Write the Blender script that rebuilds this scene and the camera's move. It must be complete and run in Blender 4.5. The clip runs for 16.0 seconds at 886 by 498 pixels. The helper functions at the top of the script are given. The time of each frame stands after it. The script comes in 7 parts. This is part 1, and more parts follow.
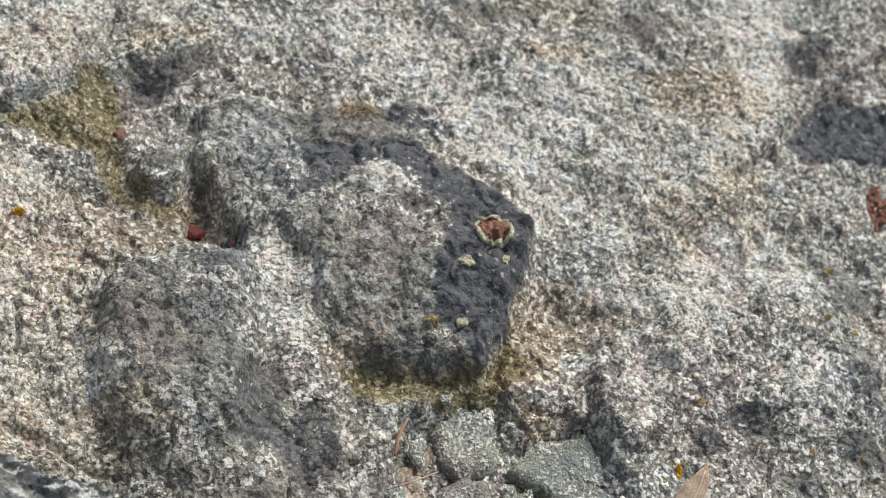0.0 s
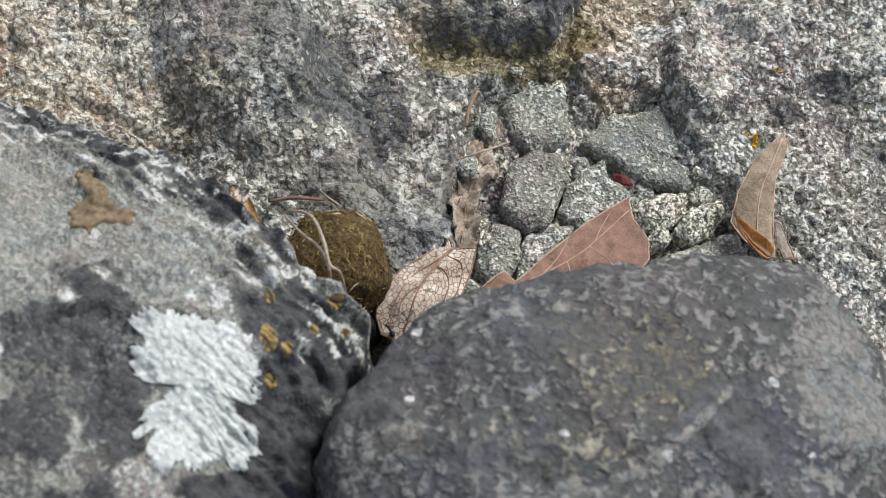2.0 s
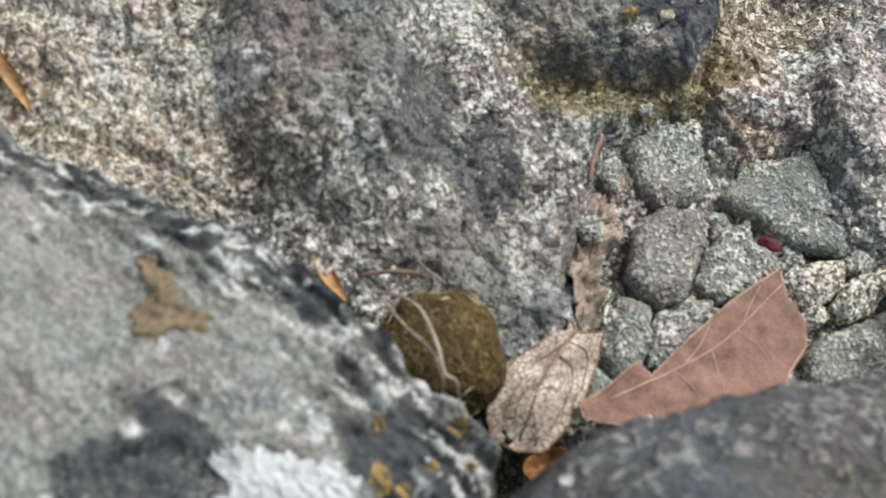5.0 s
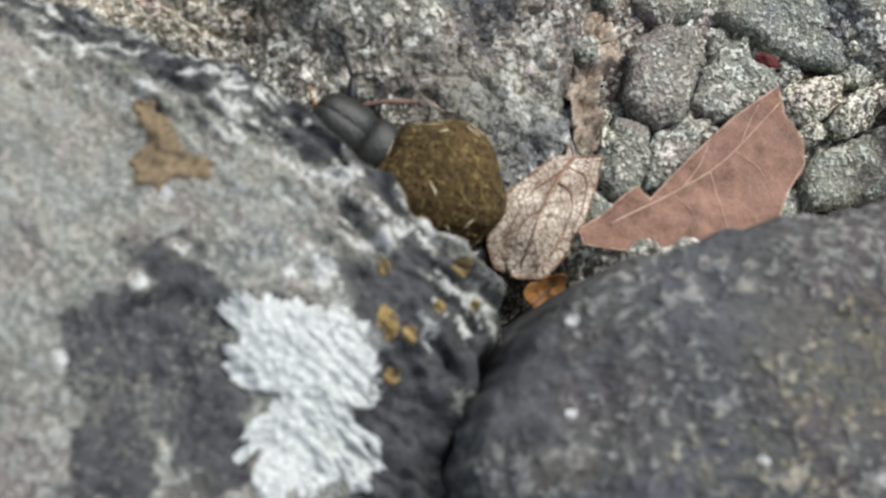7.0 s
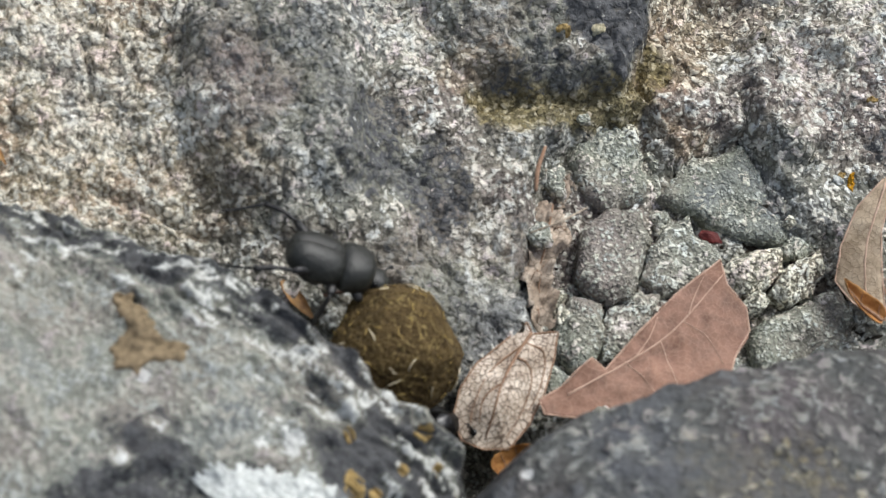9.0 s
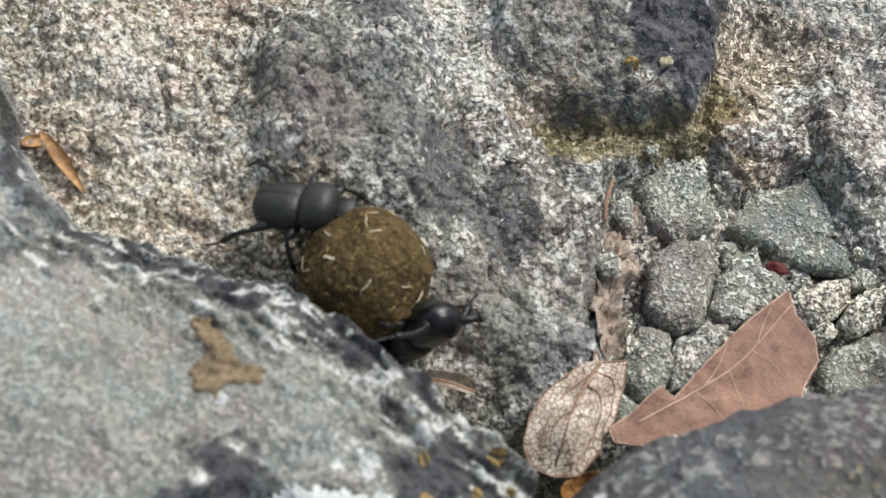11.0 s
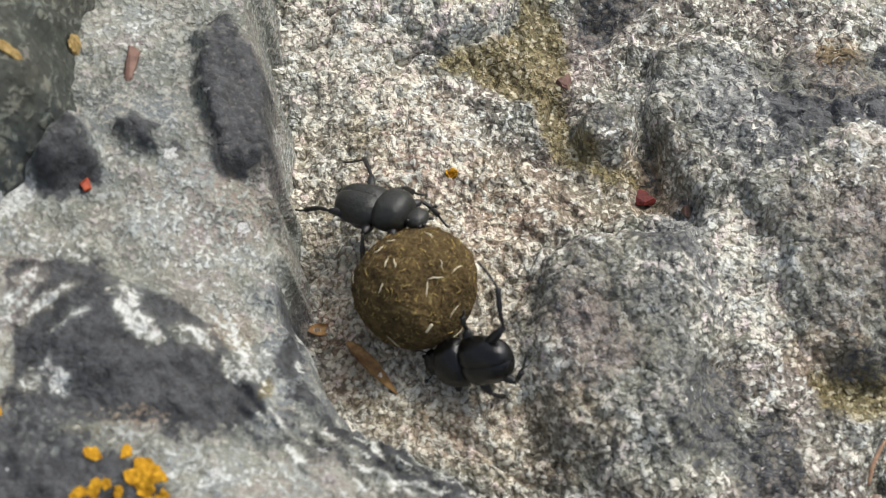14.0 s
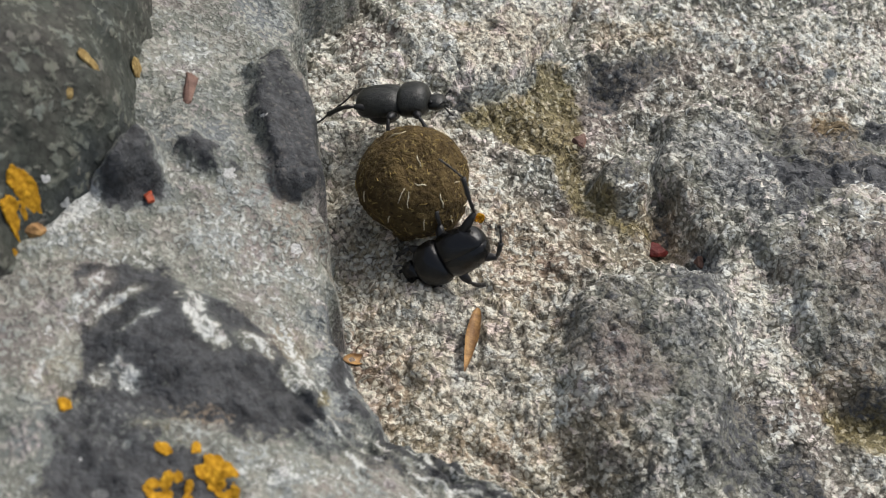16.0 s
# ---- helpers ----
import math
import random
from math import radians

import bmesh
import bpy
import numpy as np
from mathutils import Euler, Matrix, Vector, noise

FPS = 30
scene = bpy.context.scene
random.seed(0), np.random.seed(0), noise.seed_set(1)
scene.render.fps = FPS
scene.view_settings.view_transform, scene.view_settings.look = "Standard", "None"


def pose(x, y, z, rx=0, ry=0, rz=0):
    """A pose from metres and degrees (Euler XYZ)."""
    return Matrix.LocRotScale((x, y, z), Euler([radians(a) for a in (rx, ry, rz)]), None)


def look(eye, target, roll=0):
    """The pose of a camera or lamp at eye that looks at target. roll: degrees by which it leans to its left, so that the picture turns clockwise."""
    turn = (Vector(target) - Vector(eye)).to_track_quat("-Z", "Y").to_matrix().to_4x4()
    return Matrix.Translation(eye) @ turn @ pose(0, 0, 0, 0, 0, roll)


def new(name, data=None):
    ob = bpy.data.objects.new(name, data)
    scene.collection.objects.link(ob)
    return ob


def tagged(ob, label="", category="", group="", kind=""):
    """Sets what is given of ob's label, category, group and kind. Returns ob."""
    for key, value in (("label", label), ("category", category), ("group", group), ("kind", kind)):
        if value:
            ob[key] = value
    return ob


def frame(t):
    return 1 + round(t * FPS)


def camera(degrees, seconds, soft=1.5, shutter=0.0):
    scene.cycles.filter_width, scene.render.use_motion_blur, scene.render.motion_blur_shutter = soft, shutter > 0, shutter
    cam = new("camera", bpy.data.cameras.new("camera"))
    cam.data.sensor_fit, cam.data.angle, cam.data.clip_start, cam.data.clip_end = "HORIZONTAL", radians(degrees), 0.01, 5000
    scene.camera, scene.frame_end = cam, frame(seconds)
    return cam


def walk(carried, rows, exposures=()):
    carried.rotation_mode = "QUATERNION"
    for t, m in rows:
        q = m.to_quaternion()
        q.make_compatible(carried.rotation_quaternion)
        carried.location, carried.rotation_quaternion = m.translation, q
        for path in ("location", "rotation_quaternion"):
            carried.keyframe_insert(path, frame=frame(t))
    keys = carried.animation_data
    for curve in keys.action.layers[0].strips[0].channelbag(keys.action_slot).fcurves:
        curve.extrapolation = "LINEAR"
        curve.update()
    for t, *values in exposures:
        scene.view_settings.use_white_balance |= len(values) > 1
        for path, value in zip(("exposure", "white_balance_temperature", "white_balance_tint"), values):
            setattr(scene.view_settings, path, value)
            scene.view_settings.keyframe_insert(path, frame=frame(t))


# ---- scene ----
# A pair of dung beetles with their ball among weathered stones. Lengths in cm below are turned into metres by CM.
from mathutils.geometry import delaunay_2d_cdt

CM = 0.01
cam = camera(30.24, 16.0, soft=1.05)
cam.data.dof.use_dof, cam.data.dof.focus_distance, cam.data.dof.aperture_fstop = True, 0.208, 40.0
PATH = [
    (0, 0.01376, -0.02195, 0.18218, 36.068, -12.115, 0.355),
    (0.5, 0.01152, -0.02186, 0.18045, 34.048, -11.907, 0.490),
    (1, 0.01227, -0.02482, 0.17801, 31.036, -10.204, 1.574),
    (1.5, 0.01449, -0.02648, 0.17620, 28.935, -9.707, 1.071),
    (2, 0.01555, -0.02812, 0.17450, 27.080, -9.482, 0.868),
    (2.5, 0.01579, -0.02628, 0.17338, 25.667, -9.382, 1.033),
    (3, 0.01428, -0.01628, 0.17174, 24.984, -9.087, 1.520),
    (3.5, 0.01273, -0.00888, 0.16810, 24.256, -9.151, 2.295),
    (3.7, 0.01146, -0.00804, 0.16851, 24.054, -9.464, 2.551),
    (5.8, -0.00062, 0.01235, 0.14136, 20.422, -11.575, 0.515),
    (6, -0.00051, 0.01294, 0.14231, 19.127, -11.564, 0.483),
    (6.5, 0.00216, 0.01284, 0.14923, 16.144, -12.381, 0.121),
    (7, -0.00108, 0.01236, 0.15177, 14.713, -11.782, -0.227),
    (7.5, -0.00005, 0.01308, 0.15383, 17.163, -11.734, -1.373),
    (8, 0.00385, 0.00842, 0.15790, 20.231, -11.550, -2.657),
    (8.5, 0.00172, 0.00331, 0.15878, 22.365, -11.432, -2.744),
    (8.7, 0.00263, 0.00290, 0.16077, 23.022, -10.923, -2.946),
    (11, 0.00000, -0.00000, 0.16170, 25.199, -8.729, -1.951),
    (11.5, -0.00069, -0.00137, 0.16285, 26.219, -7.749, -1.649),
    (12, 0.00003, -0.00585, 0.16376, 27.170, -7.018, -0.335),
    (12.5, 0.00068, -0.00215, 0.17011, 28.932, -4.648, 3.383),
    (13, 0.00068, -0.00071, 0.17050, 29.667, -3.435, 6.515),
    (13.5, 0.00617, 0.00304, 0.16919, 29.065, -2.236, 8.945),
    (14, 0.00824, 0.00990, 0.17040, 28.270, -0.910, 10.125),
    (14.5, 0.00983, 0.00915, 0.17182, 27.843, -1.068, 10.717),
    (15, 0.00348, 0.00451, 0.17362, 28.481, -2.183, 11.010),
    (15.5, -0.00440, -0.00217, 0.17212, 32.663, -4.550, 10.307),
    (16, -0.01227, -0.01271, 0.16520, 34.937, -6.872, 8.503),
]
walk(cam, [(t, pose(*row)) for t, *row in PATH], [(0.0, 0.68, 6300, 10), (1.0, 0.64, 6250, 10), (2.0, 0.70, 6200, 10), (8.0, 0.72, 6200, 9.5), (11.0, 0.79, 6250, 9.5), (13.0, 0.80, 6400, 9.5), (15.0, 0.78, 6450, 10), (16.0, 0.54, 6450, 10.5)])

# ---- light: bright overcast day, the brightest sky up and to the far right ----
world = bpy.data.worlds.new("world")
scene.world = world
world.use_nodes = True
sky = world.node_tree.nodes.new("ShaderNodeTexSky")
sky.sky_type, sky.sun_disc = "NISHITA", False
sky.sun_elevation, sky.sun_rotation, sky.dust_density = radians(52), radians(24), 4.0
back = world.node_tree.nodes["Background"]
back.inputs["Strength"].default_value = 0.1
cloud = world.node_tree.nodes.new("ShaderNodeHueSaturation")
cloud.inputs["Saturation"].default_value = 0.62
world.node_tree.links.new(sky.outputs["Color"], cloud.inputs["Color"])
world.node_tree.links.new(cloud.outputs["Color"], back.inputs["Color"])
sun = new("sun", bpy.data.lights.new("sun", "SUN"))
sun.data.energy, sun.data.angle, sun.data.color = 1.75, radians(20), (1.0, 0.97, 0.92)
sun.matrix_world = look((0.5, 0.45, 0.95), (0, 0, 0))


# ---- noise and number helpers ----
def lattice(ix, iy, seed):
    h = (ix.astype(np.int64) * 374761393 + iy.astype(np.int64) * 668265263 + seed * 974711) & 0xFFFFFFFF
    h = ((h ^ (h >> 13)) * 1274126177) & 0xFFFFFFFF
    h = ((h ^ (h >> 16)) * 2246822519) & 0xFFFFFFFF
    return ((h ^ (h >> 15)) & 0xFFFFFF) / float(0xFFFFFF)


def slope_noise(x, y, seed):
    """Gradient noise, about -1 to 1."""
    ix, iy = np.floor(x), np.floor(y)
    fx, fy = x - ix, y - iy
    u, v = fx ** 3 * (fx * (fx * 6 - 15) + 10), fy ** 3 * (fy * (fy * 6 - 15) + 10)

    def corner(i, j):
        a = 2 * np.pi * lattice(ix + i, iy + j, seed)
        return np.cos(a) * (fx - i) + np.sin(a) * (fy - j)

    low = corner(0, 0) * (1 - u) + corner(1, 0) * u
    high = corner(0, 1) * (1 - u) + corner(1, 1) * u
    return 1.45 * (low * (1 - v) + high * v)


def fbm(x, y, per_cm, octaves=4, seed=0, gain=0.5):
    """Noise of mean 0, about -1 to 1, with per_cm waves a centimetre."""
    x, y = np.asarray(x, float) * per_cm, np.asarray(y, float) * per_cm
    total, amp, span = 0.0, 1.0, 0.0
    for k in range(octaves):
        c, s = math.cos(0.6 * k + seed), math.sin(0.6 * k + seed)
        total = total + amp * slope_noise(c * x - s * y + 37.7 * k, s * x + c * y - 11.3 * k, seed * 17 + k)
        span, amp, x, y = span + amp, amp * gain, x * 2.03, y * 2.03
    return total / span * 1.6


def smooth(a, b, v):
    k = np.clip((v - a) / (b - a), 0, 1)
    return k * k * (3 - 2 * k)


def inside(poly, x, y):
    """Signed distance to a closed outline, positive inside."""
    best = np.full(np.shape(x), 1e9)
    odd = np.zeros(np.shape(x), bool)
    for (ax, ay), (bx, by) in zip(poly, poly[1:] + poly[:1]):
        ex, ey = bx - ax, by - ay
        k = np.clip(((x - ax) * ex + (y - ay) * ey) / (ex * ex + ey * ey), 0, 1)
        best = np.minimum(best, np.hypot(x - ax - k * ex, y - ay - k * ey))
        odd ^= ((ay > y) != (by > y)) & (x < ex * (y - ay) / (by - ay + 1e-12) + ax)
    return np.where(odd, best, -best)


# ---- materials ----
class Nodes:
    """A small builder for node materials."""

    def __init__(self, name, rough=0.8, spec=0.3):
        self.mat = bpy.data.materials.new(name)
        self.mat.use_nodes = True
        self.tree = self.mat.node_tree
        self.bsdf = self.tree.nodes["Principled BSDF"]
        self.bsdf.inputs["Roughness"].default_value = rough
        self.bsdf.inputs["Specular IOR Level"].default_value = spec
        self.co = self.tree.nodes.new("ShaderNodeTexCoord").outputs["Object"]

    def feed(self, value, socket):
        if isinstance(value, bpy.types.NodeSocket):
            self.tree.links.new(value, socket)
        else:
            socket.default_value = value

    def ruffle(self, scale, far, detail=3):
        """Bends the place that later textures read, so that cells get ragged outlines."""
        n = self.tree.nodes.new("ShaderNodeTexNoise")
        self.tree.links.new(self.co, n.inputs["Vector"])
        n.inputs["Scale"].default_value, n.inputs["Detail"].default_value = scale, detail
        v = self.tree.nodes.new("ShaderNodeVectorMath")
        v.operation = "MULTIPLY_ADD"
        self.tree.links.new(n.outputs["Color"], v.inputs[0])
        self.tree.links.new(self.co, v.inputs[2])
        v.inputs[1].default_value = (far, far, far)
        self.co = v.outputs[0]

    def noise(self, scale, detail=4, rough=0.6, distort=0.0):
        n = self.tree.nodes.new("ShaderNodeTexNoise")
        self.tree.links.new(self.co, n.inputs["Vector"])
        for key, v in (("Scale", scale), ("Detail", detail), ("Roughness", rough), ("Distortion", distort)):
            n.inputs[key].default_value = v
        return n.outputs["Fac"]

    def cells(self, scale, feature="F1", out="Distance", random=1.0):
        n = self.tree.nodes.new("ShaderNodeTexVoronoi")
        n.feature = feature
        self.tree.links.new(self.co, n.inputs["Vector"])
        n.inputs["Scale"].default_value, n.inputs["Randomness"].default_value = scale, random
        return n.outputs[out]

    def ramp(self, fac, *stops):
        n = self.tree.nodes.new("ShaderNodeValToRGB")
        el = n.color_ramp.elements
        while len(el) < len(stops):
            el.new(0.5)
        for e, (at, c) in zip(el, stops):
            e.position, e.color = at, (*c, 1) if isinstance(c, tuple) else (c, c, c, 1)
        self.tree.links.new(fac, n.inputs["Fac"])
        return n.outputs["Color"]

    def mix(self, fac, a, b, blend="MIX"):
        n = self.tree.nodes.new("ShaderNodeMix")
        n.data_type, n.blend_type = "RGBA", blend
        for v, key in ((fac, 0), (a, 6), (b, 7)):
            if isinstance(v, tuple) and len(v) == 3:
                v = (*v, 1)
            self.feed(v, n.inputs[key])
        return n.outputs[2]

    def math(self, op, a, b=0.0, clamp=False):
        n = self.tree.nodes.new("ShaderNodeMath")
        n.operation, n.use_clamp = op, clamp
        self.feed(a, n.inputs[0]), self.feed(b, n.inputs[1])
        return n.outputs[0]

    def tone(self):
        a = self.tree.nodes.new("ShaderNodeAttribute")
        a.attribute_name = "tone"
        s = self.tree.nodes.new("ShaderNodeSeparateColor")
        self.tree.links.new(a.outputs["Color"], s.inputs[0])
        return s.outputs[0], s.outputs[1], s.outputs[2], a.outputs["Alpha"]

    def chance(self):
        return self.tree.nodes.new("ShaderNodeObjectInfo").outputs["Random"]

    def done(self, color, rough=None, bump=None, far=0.0003, strength=0.6):
        self.feed((*color, 1) if isinstance(color, tuple) else color, self.bsdf.inputs["Base Color"])
        if rough is not None:
            self.feed(rough, self.bsdf.inputs["Roughness"])
        if bump is not None:
            b = self.tree.nodes.new("ShaderNodeBump")
            b.inputs["Strength"].default_value, b.inputs["Distance"].default_value = strength, far
            self.tree.links.new(bump, b.inputs["Height"])
            self.tree.links.new(b.outputs["Normal"], self.bsdf.inputs["Normal"])
        return self.mat


def rock_material(name, grey, crust, density=0.0, fine=1.0, toned=True, mottle=0.35, spots=0.0, rough=1.0, patch=0.5, gaps=0.75, grain=0.3, veil=0.0, bare=0.24, skin_tone=1.0, seams=0.0, frost=0.0, ease=0.035):
    """Weathered rock: a grey body under a crust of small pale granules, with the shade between them put into the
    colour. The tone layer adds smooth dark skin, which also carries painted shade, thicker pale crust, warm stain and
    olive film. density: how much of the body the crust covers."""
    n = Nodes(name, 0.85, 0.3)
    n.ruffle(800 * fine, 0.0003 / fine, 1)
    size = n.cells(2100 * fine)
    cell = n.math("MULTIPLY", n.cells(2100 * fine, "F1", "Color"), 1.0)
    coarse = n.math("MULTIPLY", n.cells(900 * fine, "F1", "Color"), 1.0)
    fleck = n.noise(1250 * fine, 2.4, 0.58, 0.35)
    blot = n.noise(190 * fine, 5, 0.62)
    broad = n.noise(60, 4, 0.55)
    hue = n.noise(330, 3, 0.6)
    lift = n.math("MULTIPLY", n.math("SUBTRACT", blot, 0.5), patch)
    body = n.mix(1.0, grey, n.ramp(cell, (0.1, 1 - mottle), (0.9, 1 + mottle)), "MULTIPLY")
    body = n.mix(1.0, body, n.ramp(blot, (0.36, 0.86), (0.64, 1.15)), "MULTIPLY")
    body = n.mix(1.0, body, n.ramp(broad, (0.36, (0.92, 0.98, 1.06)), (0.47, (0.98, 1.02, 0.92)), (0.55, (1.05, 1.0, 0.92)), (0.66, (1.1, 0.96, 0.95))), "MULTIPLY")
    level = n.math("ADD", n.math("ADD", fleck, lift), n.math("MULTIPLY", n.math("SUBTRACT", cell, 0.5), grain))
    level = n.math("ADD", level, density)
    level = n.math("ADD", level, n.math("MULTIPLY", n.math("SUBTRACT", coarse, 0.5), grain * 0.5))
    top = n.mix(1.0, crust, n.ramp(cell, (0.1, 0.72), (0.8, 1.12)), "MULTIPLY")
    top = n.mix(1.0, top, n.ramp(hue, (0.36, (0.95, 1.0, 1.02)), (0.47, (0.98, 1.0, 0.95)), (0.56, (1.02, 0.99, 0.91)), (0.66, (1.05, 0.95, 0.97))), "MULTIPLY")
    pit_shade = n.ramp(n.math("ADD", n.math("ADD", size, n.math("MULTIPLY", n.math("SUBTRACT", fleck, 0.5), -0.9)), n.math("MULTIPLY", lift, -0.25)), (0.58, 0.0), (0.74, 1.0))
    relief = n.math("SUBTRACT", n.ramp(level, (0.42, 0.0), (0.56, 0.55)), n.math("MULTIPLY", n.math("MULTIPLY", size, size), 0.45))
    relief = n.math("ADD", relief, n.math("MULTIPLY", fleck, 1.1))
    if toned:
        dark, pale, warm, olive = n.tone()
        # patches end in single grains, not in a blur
        frayed = n.math("ADD", n.math("MULTIPLY", n.math("SUBTRACT", fleck, 0.5), 0.9), n.math("MULTIPLY", n.math("SUBTRACT", cell, 0.5), 0.45))
        dark = n.ramp(n.math("ADD", dark, frayed), (0.4, 0.0), (0.68, 1.0))
        olive = n.ramp(n.math("ADD", olive, frayed), (0.3, 0.0), (0.85, 1.0))
        if veil:
            dark = n.math("MULTIPLY", dark, n.math("SUBTRACT", 1.0, n.math("MULTIPLY", pale, veil)))
        body = n.mix(n.math("MULTIPLY", warm, 0.55), body, n.mix(1.0, body, (1.35, 1.0, 0.72), "MULTIPLY"))
        top = n.mix(n.math("MULTIPLY", warm, 0.55), top, n.mix(1.0, top, (1.0, 0.89, 0.74), "MULTIPLY"))
        film = n.mix(1.0, (0.19, 0.155, 0.062), n.ramp(cell, (0.0, 0.5), (1.0, 1.5)), "MULTIPLY")
        body = n.mix(n.math("MULTIPLY", olive, 0.8), body, film)
        top = n.mix(n.math("MULTIPLY", olive, 0.55), top, (0.38, 0.32, 0.16))
        skin = n.ramp(n.noise(700 * fine, 4, 0.6), (0.36, tuple(skin_tone * c for c in (0.04, 0.0412, 0.0425))), (0.6, tuple(skin_tone * c for c in (0.094, 0.097, 0.1))))
        body = n.mix(n.math("MULTIPLY", pale, 0.6), body, n.mix(1.0, body, (2.0, 1.95, 1.8), "MULTIPLY"))
        if frost:
            thick = n.math("MULTIPLY", n.ramp(n.math("ADD", pale, frayed), (0.62, 0.0), (0.9, 1.0)), frost)
            top = n.mix(thick, top, (0.58, 0.59, 0.56))
            level = n.math("ADD", level, n.math("MULTIPLY", thick, 0.2))
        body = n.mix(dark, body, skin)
        level = n.math("ADD", level, n.math("SUBTRACT", n.math("MULTIPLY", pale, 0.2), n.math("MULTIPLY", dark, bare)))
        level = n.math("SUBTRACT", level, n.math("MULTIPLY", olive, 0.1))
        calm = n.math("SUBTRACT", 1.0, n.math("MULTIPLY", dark, 0.5))
        pit_shade, relief = n.math("MULTIPLY", pit_shade, calm), n.math("MULTIPLY", relief, calm)
    color = n.mix(n.ramp(level, (0.5 - ease, 0.0), (0.51 + ease, 1.0)), body, top)
    if spots:
        dot = n.math("LESS_THAN", n.math("ADD", n.cells(spots), n.math("MULTIPLY", n.math("SUBTRACT", fleck, 0.5), 0.25)), 0.1)
        color = n.mix(n.math("MULTIPLY", dot, n.ramp(n.cells(spots, "F1", "Color"), (0.35, 0.0), (0.5, 0.9))), color, (0.5, 0.5, 0.48))
    if seams:
        seam = n.ramp(n.cells(1350 * fine, "DISTANCE_TO_EDGE"), (0.02, 1.0), (0.16, 0.0))
        seam = n.math("MULTIPLY", seam, n.ramp(n.noise(420, 3, 0.6), (0.4, 0.15), (0.58, 1.0)))
        color = n.mix(n.math("MULTIPLY", seam, seams), color, n.mix(1.0, color, (0.3, 0.28, 0.25), "MULTIPLY"))
        relief = n.math("SUBTRACT", relief, n.math("MULTIPLY", seam, 0.6 * seams))
    # shade in the recesses between grains, painted as a darker body colour
    color = n.mix(n.math("MULTIPLY", pit_shade, gaps), color, n.mix(1.0, body, (0.24, 0.22, 0.2), "MULTIPLY"))
    return n.done(color, n.ramp(blot, (0.3, 0.62), (0.7, 0.88)), relief, 0.0005 * rough, 1.0)


def plain_material(name, c, d, scale=900, rough=0.7, spec=0.3, far=0.0002, strength=0.5):
    n = Nodes(name, rough, spec)
    f = n.noise(scale, 5, 0.65)
    return n.done(n.ramp(f, (0.32, c), (0.66, d)), None, f, far, strength)


def leaf_material(name, dark, light, vein, net):
    """A dry leaf: mottled blade, net of fine veins."""
    n = Nodes(name, 0.7, 0.25)
    f, g = n.noise(420, 5, 0.65), n.noise(1600, 4, 0.6)
    blade = n.mix(n.ramp(g, (0.35, 0.0), (0.7, 0.55)), n.ramp(f, (0.34, dark), (0.64, light)), light)
    blade = n.mix(1.0, blade, n.ramp(n.noise(140, 4, 0.6), (0.36, (0.7, 0.66, 0.62)), (0.52, 1.0), (0.66, (1.14, 1.12, 1.1))), "MULTIPLY")
    n.ruffle(500, 0.0006)
    edge = n.cells(1450, "DISTANCE_TO_EDGE")
    mesh = n.ramp(edge, (0.02, 1.0), (0.09, 0.0))
    blade = n.mix(n.math("MULTIPLY", mesh, net), blade, vein)
    return n.done(blade, n.ramp(f, (0.3, 0.55), (0.7, 0.8)), n.math("ADD", f, n.math("MULTIPLY", mesh, 0.6 * net)), 0.00018, 0.7)


def dung_material(name):
    """Fibrous dung: dark olive crumbs with many short yellowish shreds."""
    n = Nodes(name, 0.85, 0.2)
    n.ruffle(400, 0.0012)
    f, g, h = n.noise(520, 5, 0.65), n.noise(1900, 3, 0.6), n.noise(1300, 2, 0.5, 1.5)
    c = n.ramp(f, (0.34, (0.048, 0.031, 0.011)), (0.52, (0.082, 0.055, 0.02)), (0.68, (0.125, 0.087, 0.034)))
    c = n.mix(n.ramp(h, (0.6, 0.0), (0.66, 0.75)), c, (0.25, 0.19, 0.075))
    c = n.mix(n.ramp(g, (0.34, 0.8), (0.44, 0.0)), c, (0.02, 0.012, 0.004))
    return n.done(c, None, n.math("ADD", f, n.math("MULTIPLY", g, 0.8)), 0.0007, 1.0)


def lichen_material(name, dark, light, scale=1500):
    n = Nodes(name, 0.95, 0.1)
    f, g = n.noise(scale, 5, 0.7), n.cells(scale * 0.9)
    c = n.ramp(f, (0.3, dark), (0.55, light))
    return n.done(n.mix(n.ramp(g, (0.2, 0.0), (0.55, 0.5)), c, dark), None, n.math("SUBTRACT", f, g), 0.0003, 0.7)


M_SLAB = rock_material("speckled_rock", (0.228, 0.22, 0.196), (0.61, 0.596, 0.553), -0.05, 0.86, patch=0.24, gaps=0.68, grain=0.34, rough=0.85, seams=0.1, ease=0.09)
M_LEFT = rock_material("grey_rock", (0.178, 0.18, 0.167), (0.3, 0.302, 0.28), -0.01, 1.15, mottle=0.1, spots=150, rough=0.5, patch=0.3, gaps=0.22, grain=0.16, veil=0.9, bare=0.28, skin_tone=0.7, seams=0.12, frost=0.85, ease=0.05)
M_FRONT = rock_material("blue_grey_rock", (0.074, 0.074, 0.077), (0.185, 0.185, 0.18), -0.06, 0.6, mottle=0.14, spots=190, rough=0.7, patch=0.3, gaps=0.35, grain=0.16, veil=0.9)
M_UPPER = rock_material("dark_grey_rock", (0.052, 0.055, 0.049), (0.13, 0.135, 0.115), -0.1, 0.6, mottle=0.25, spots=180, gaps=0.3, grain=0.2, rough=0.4)
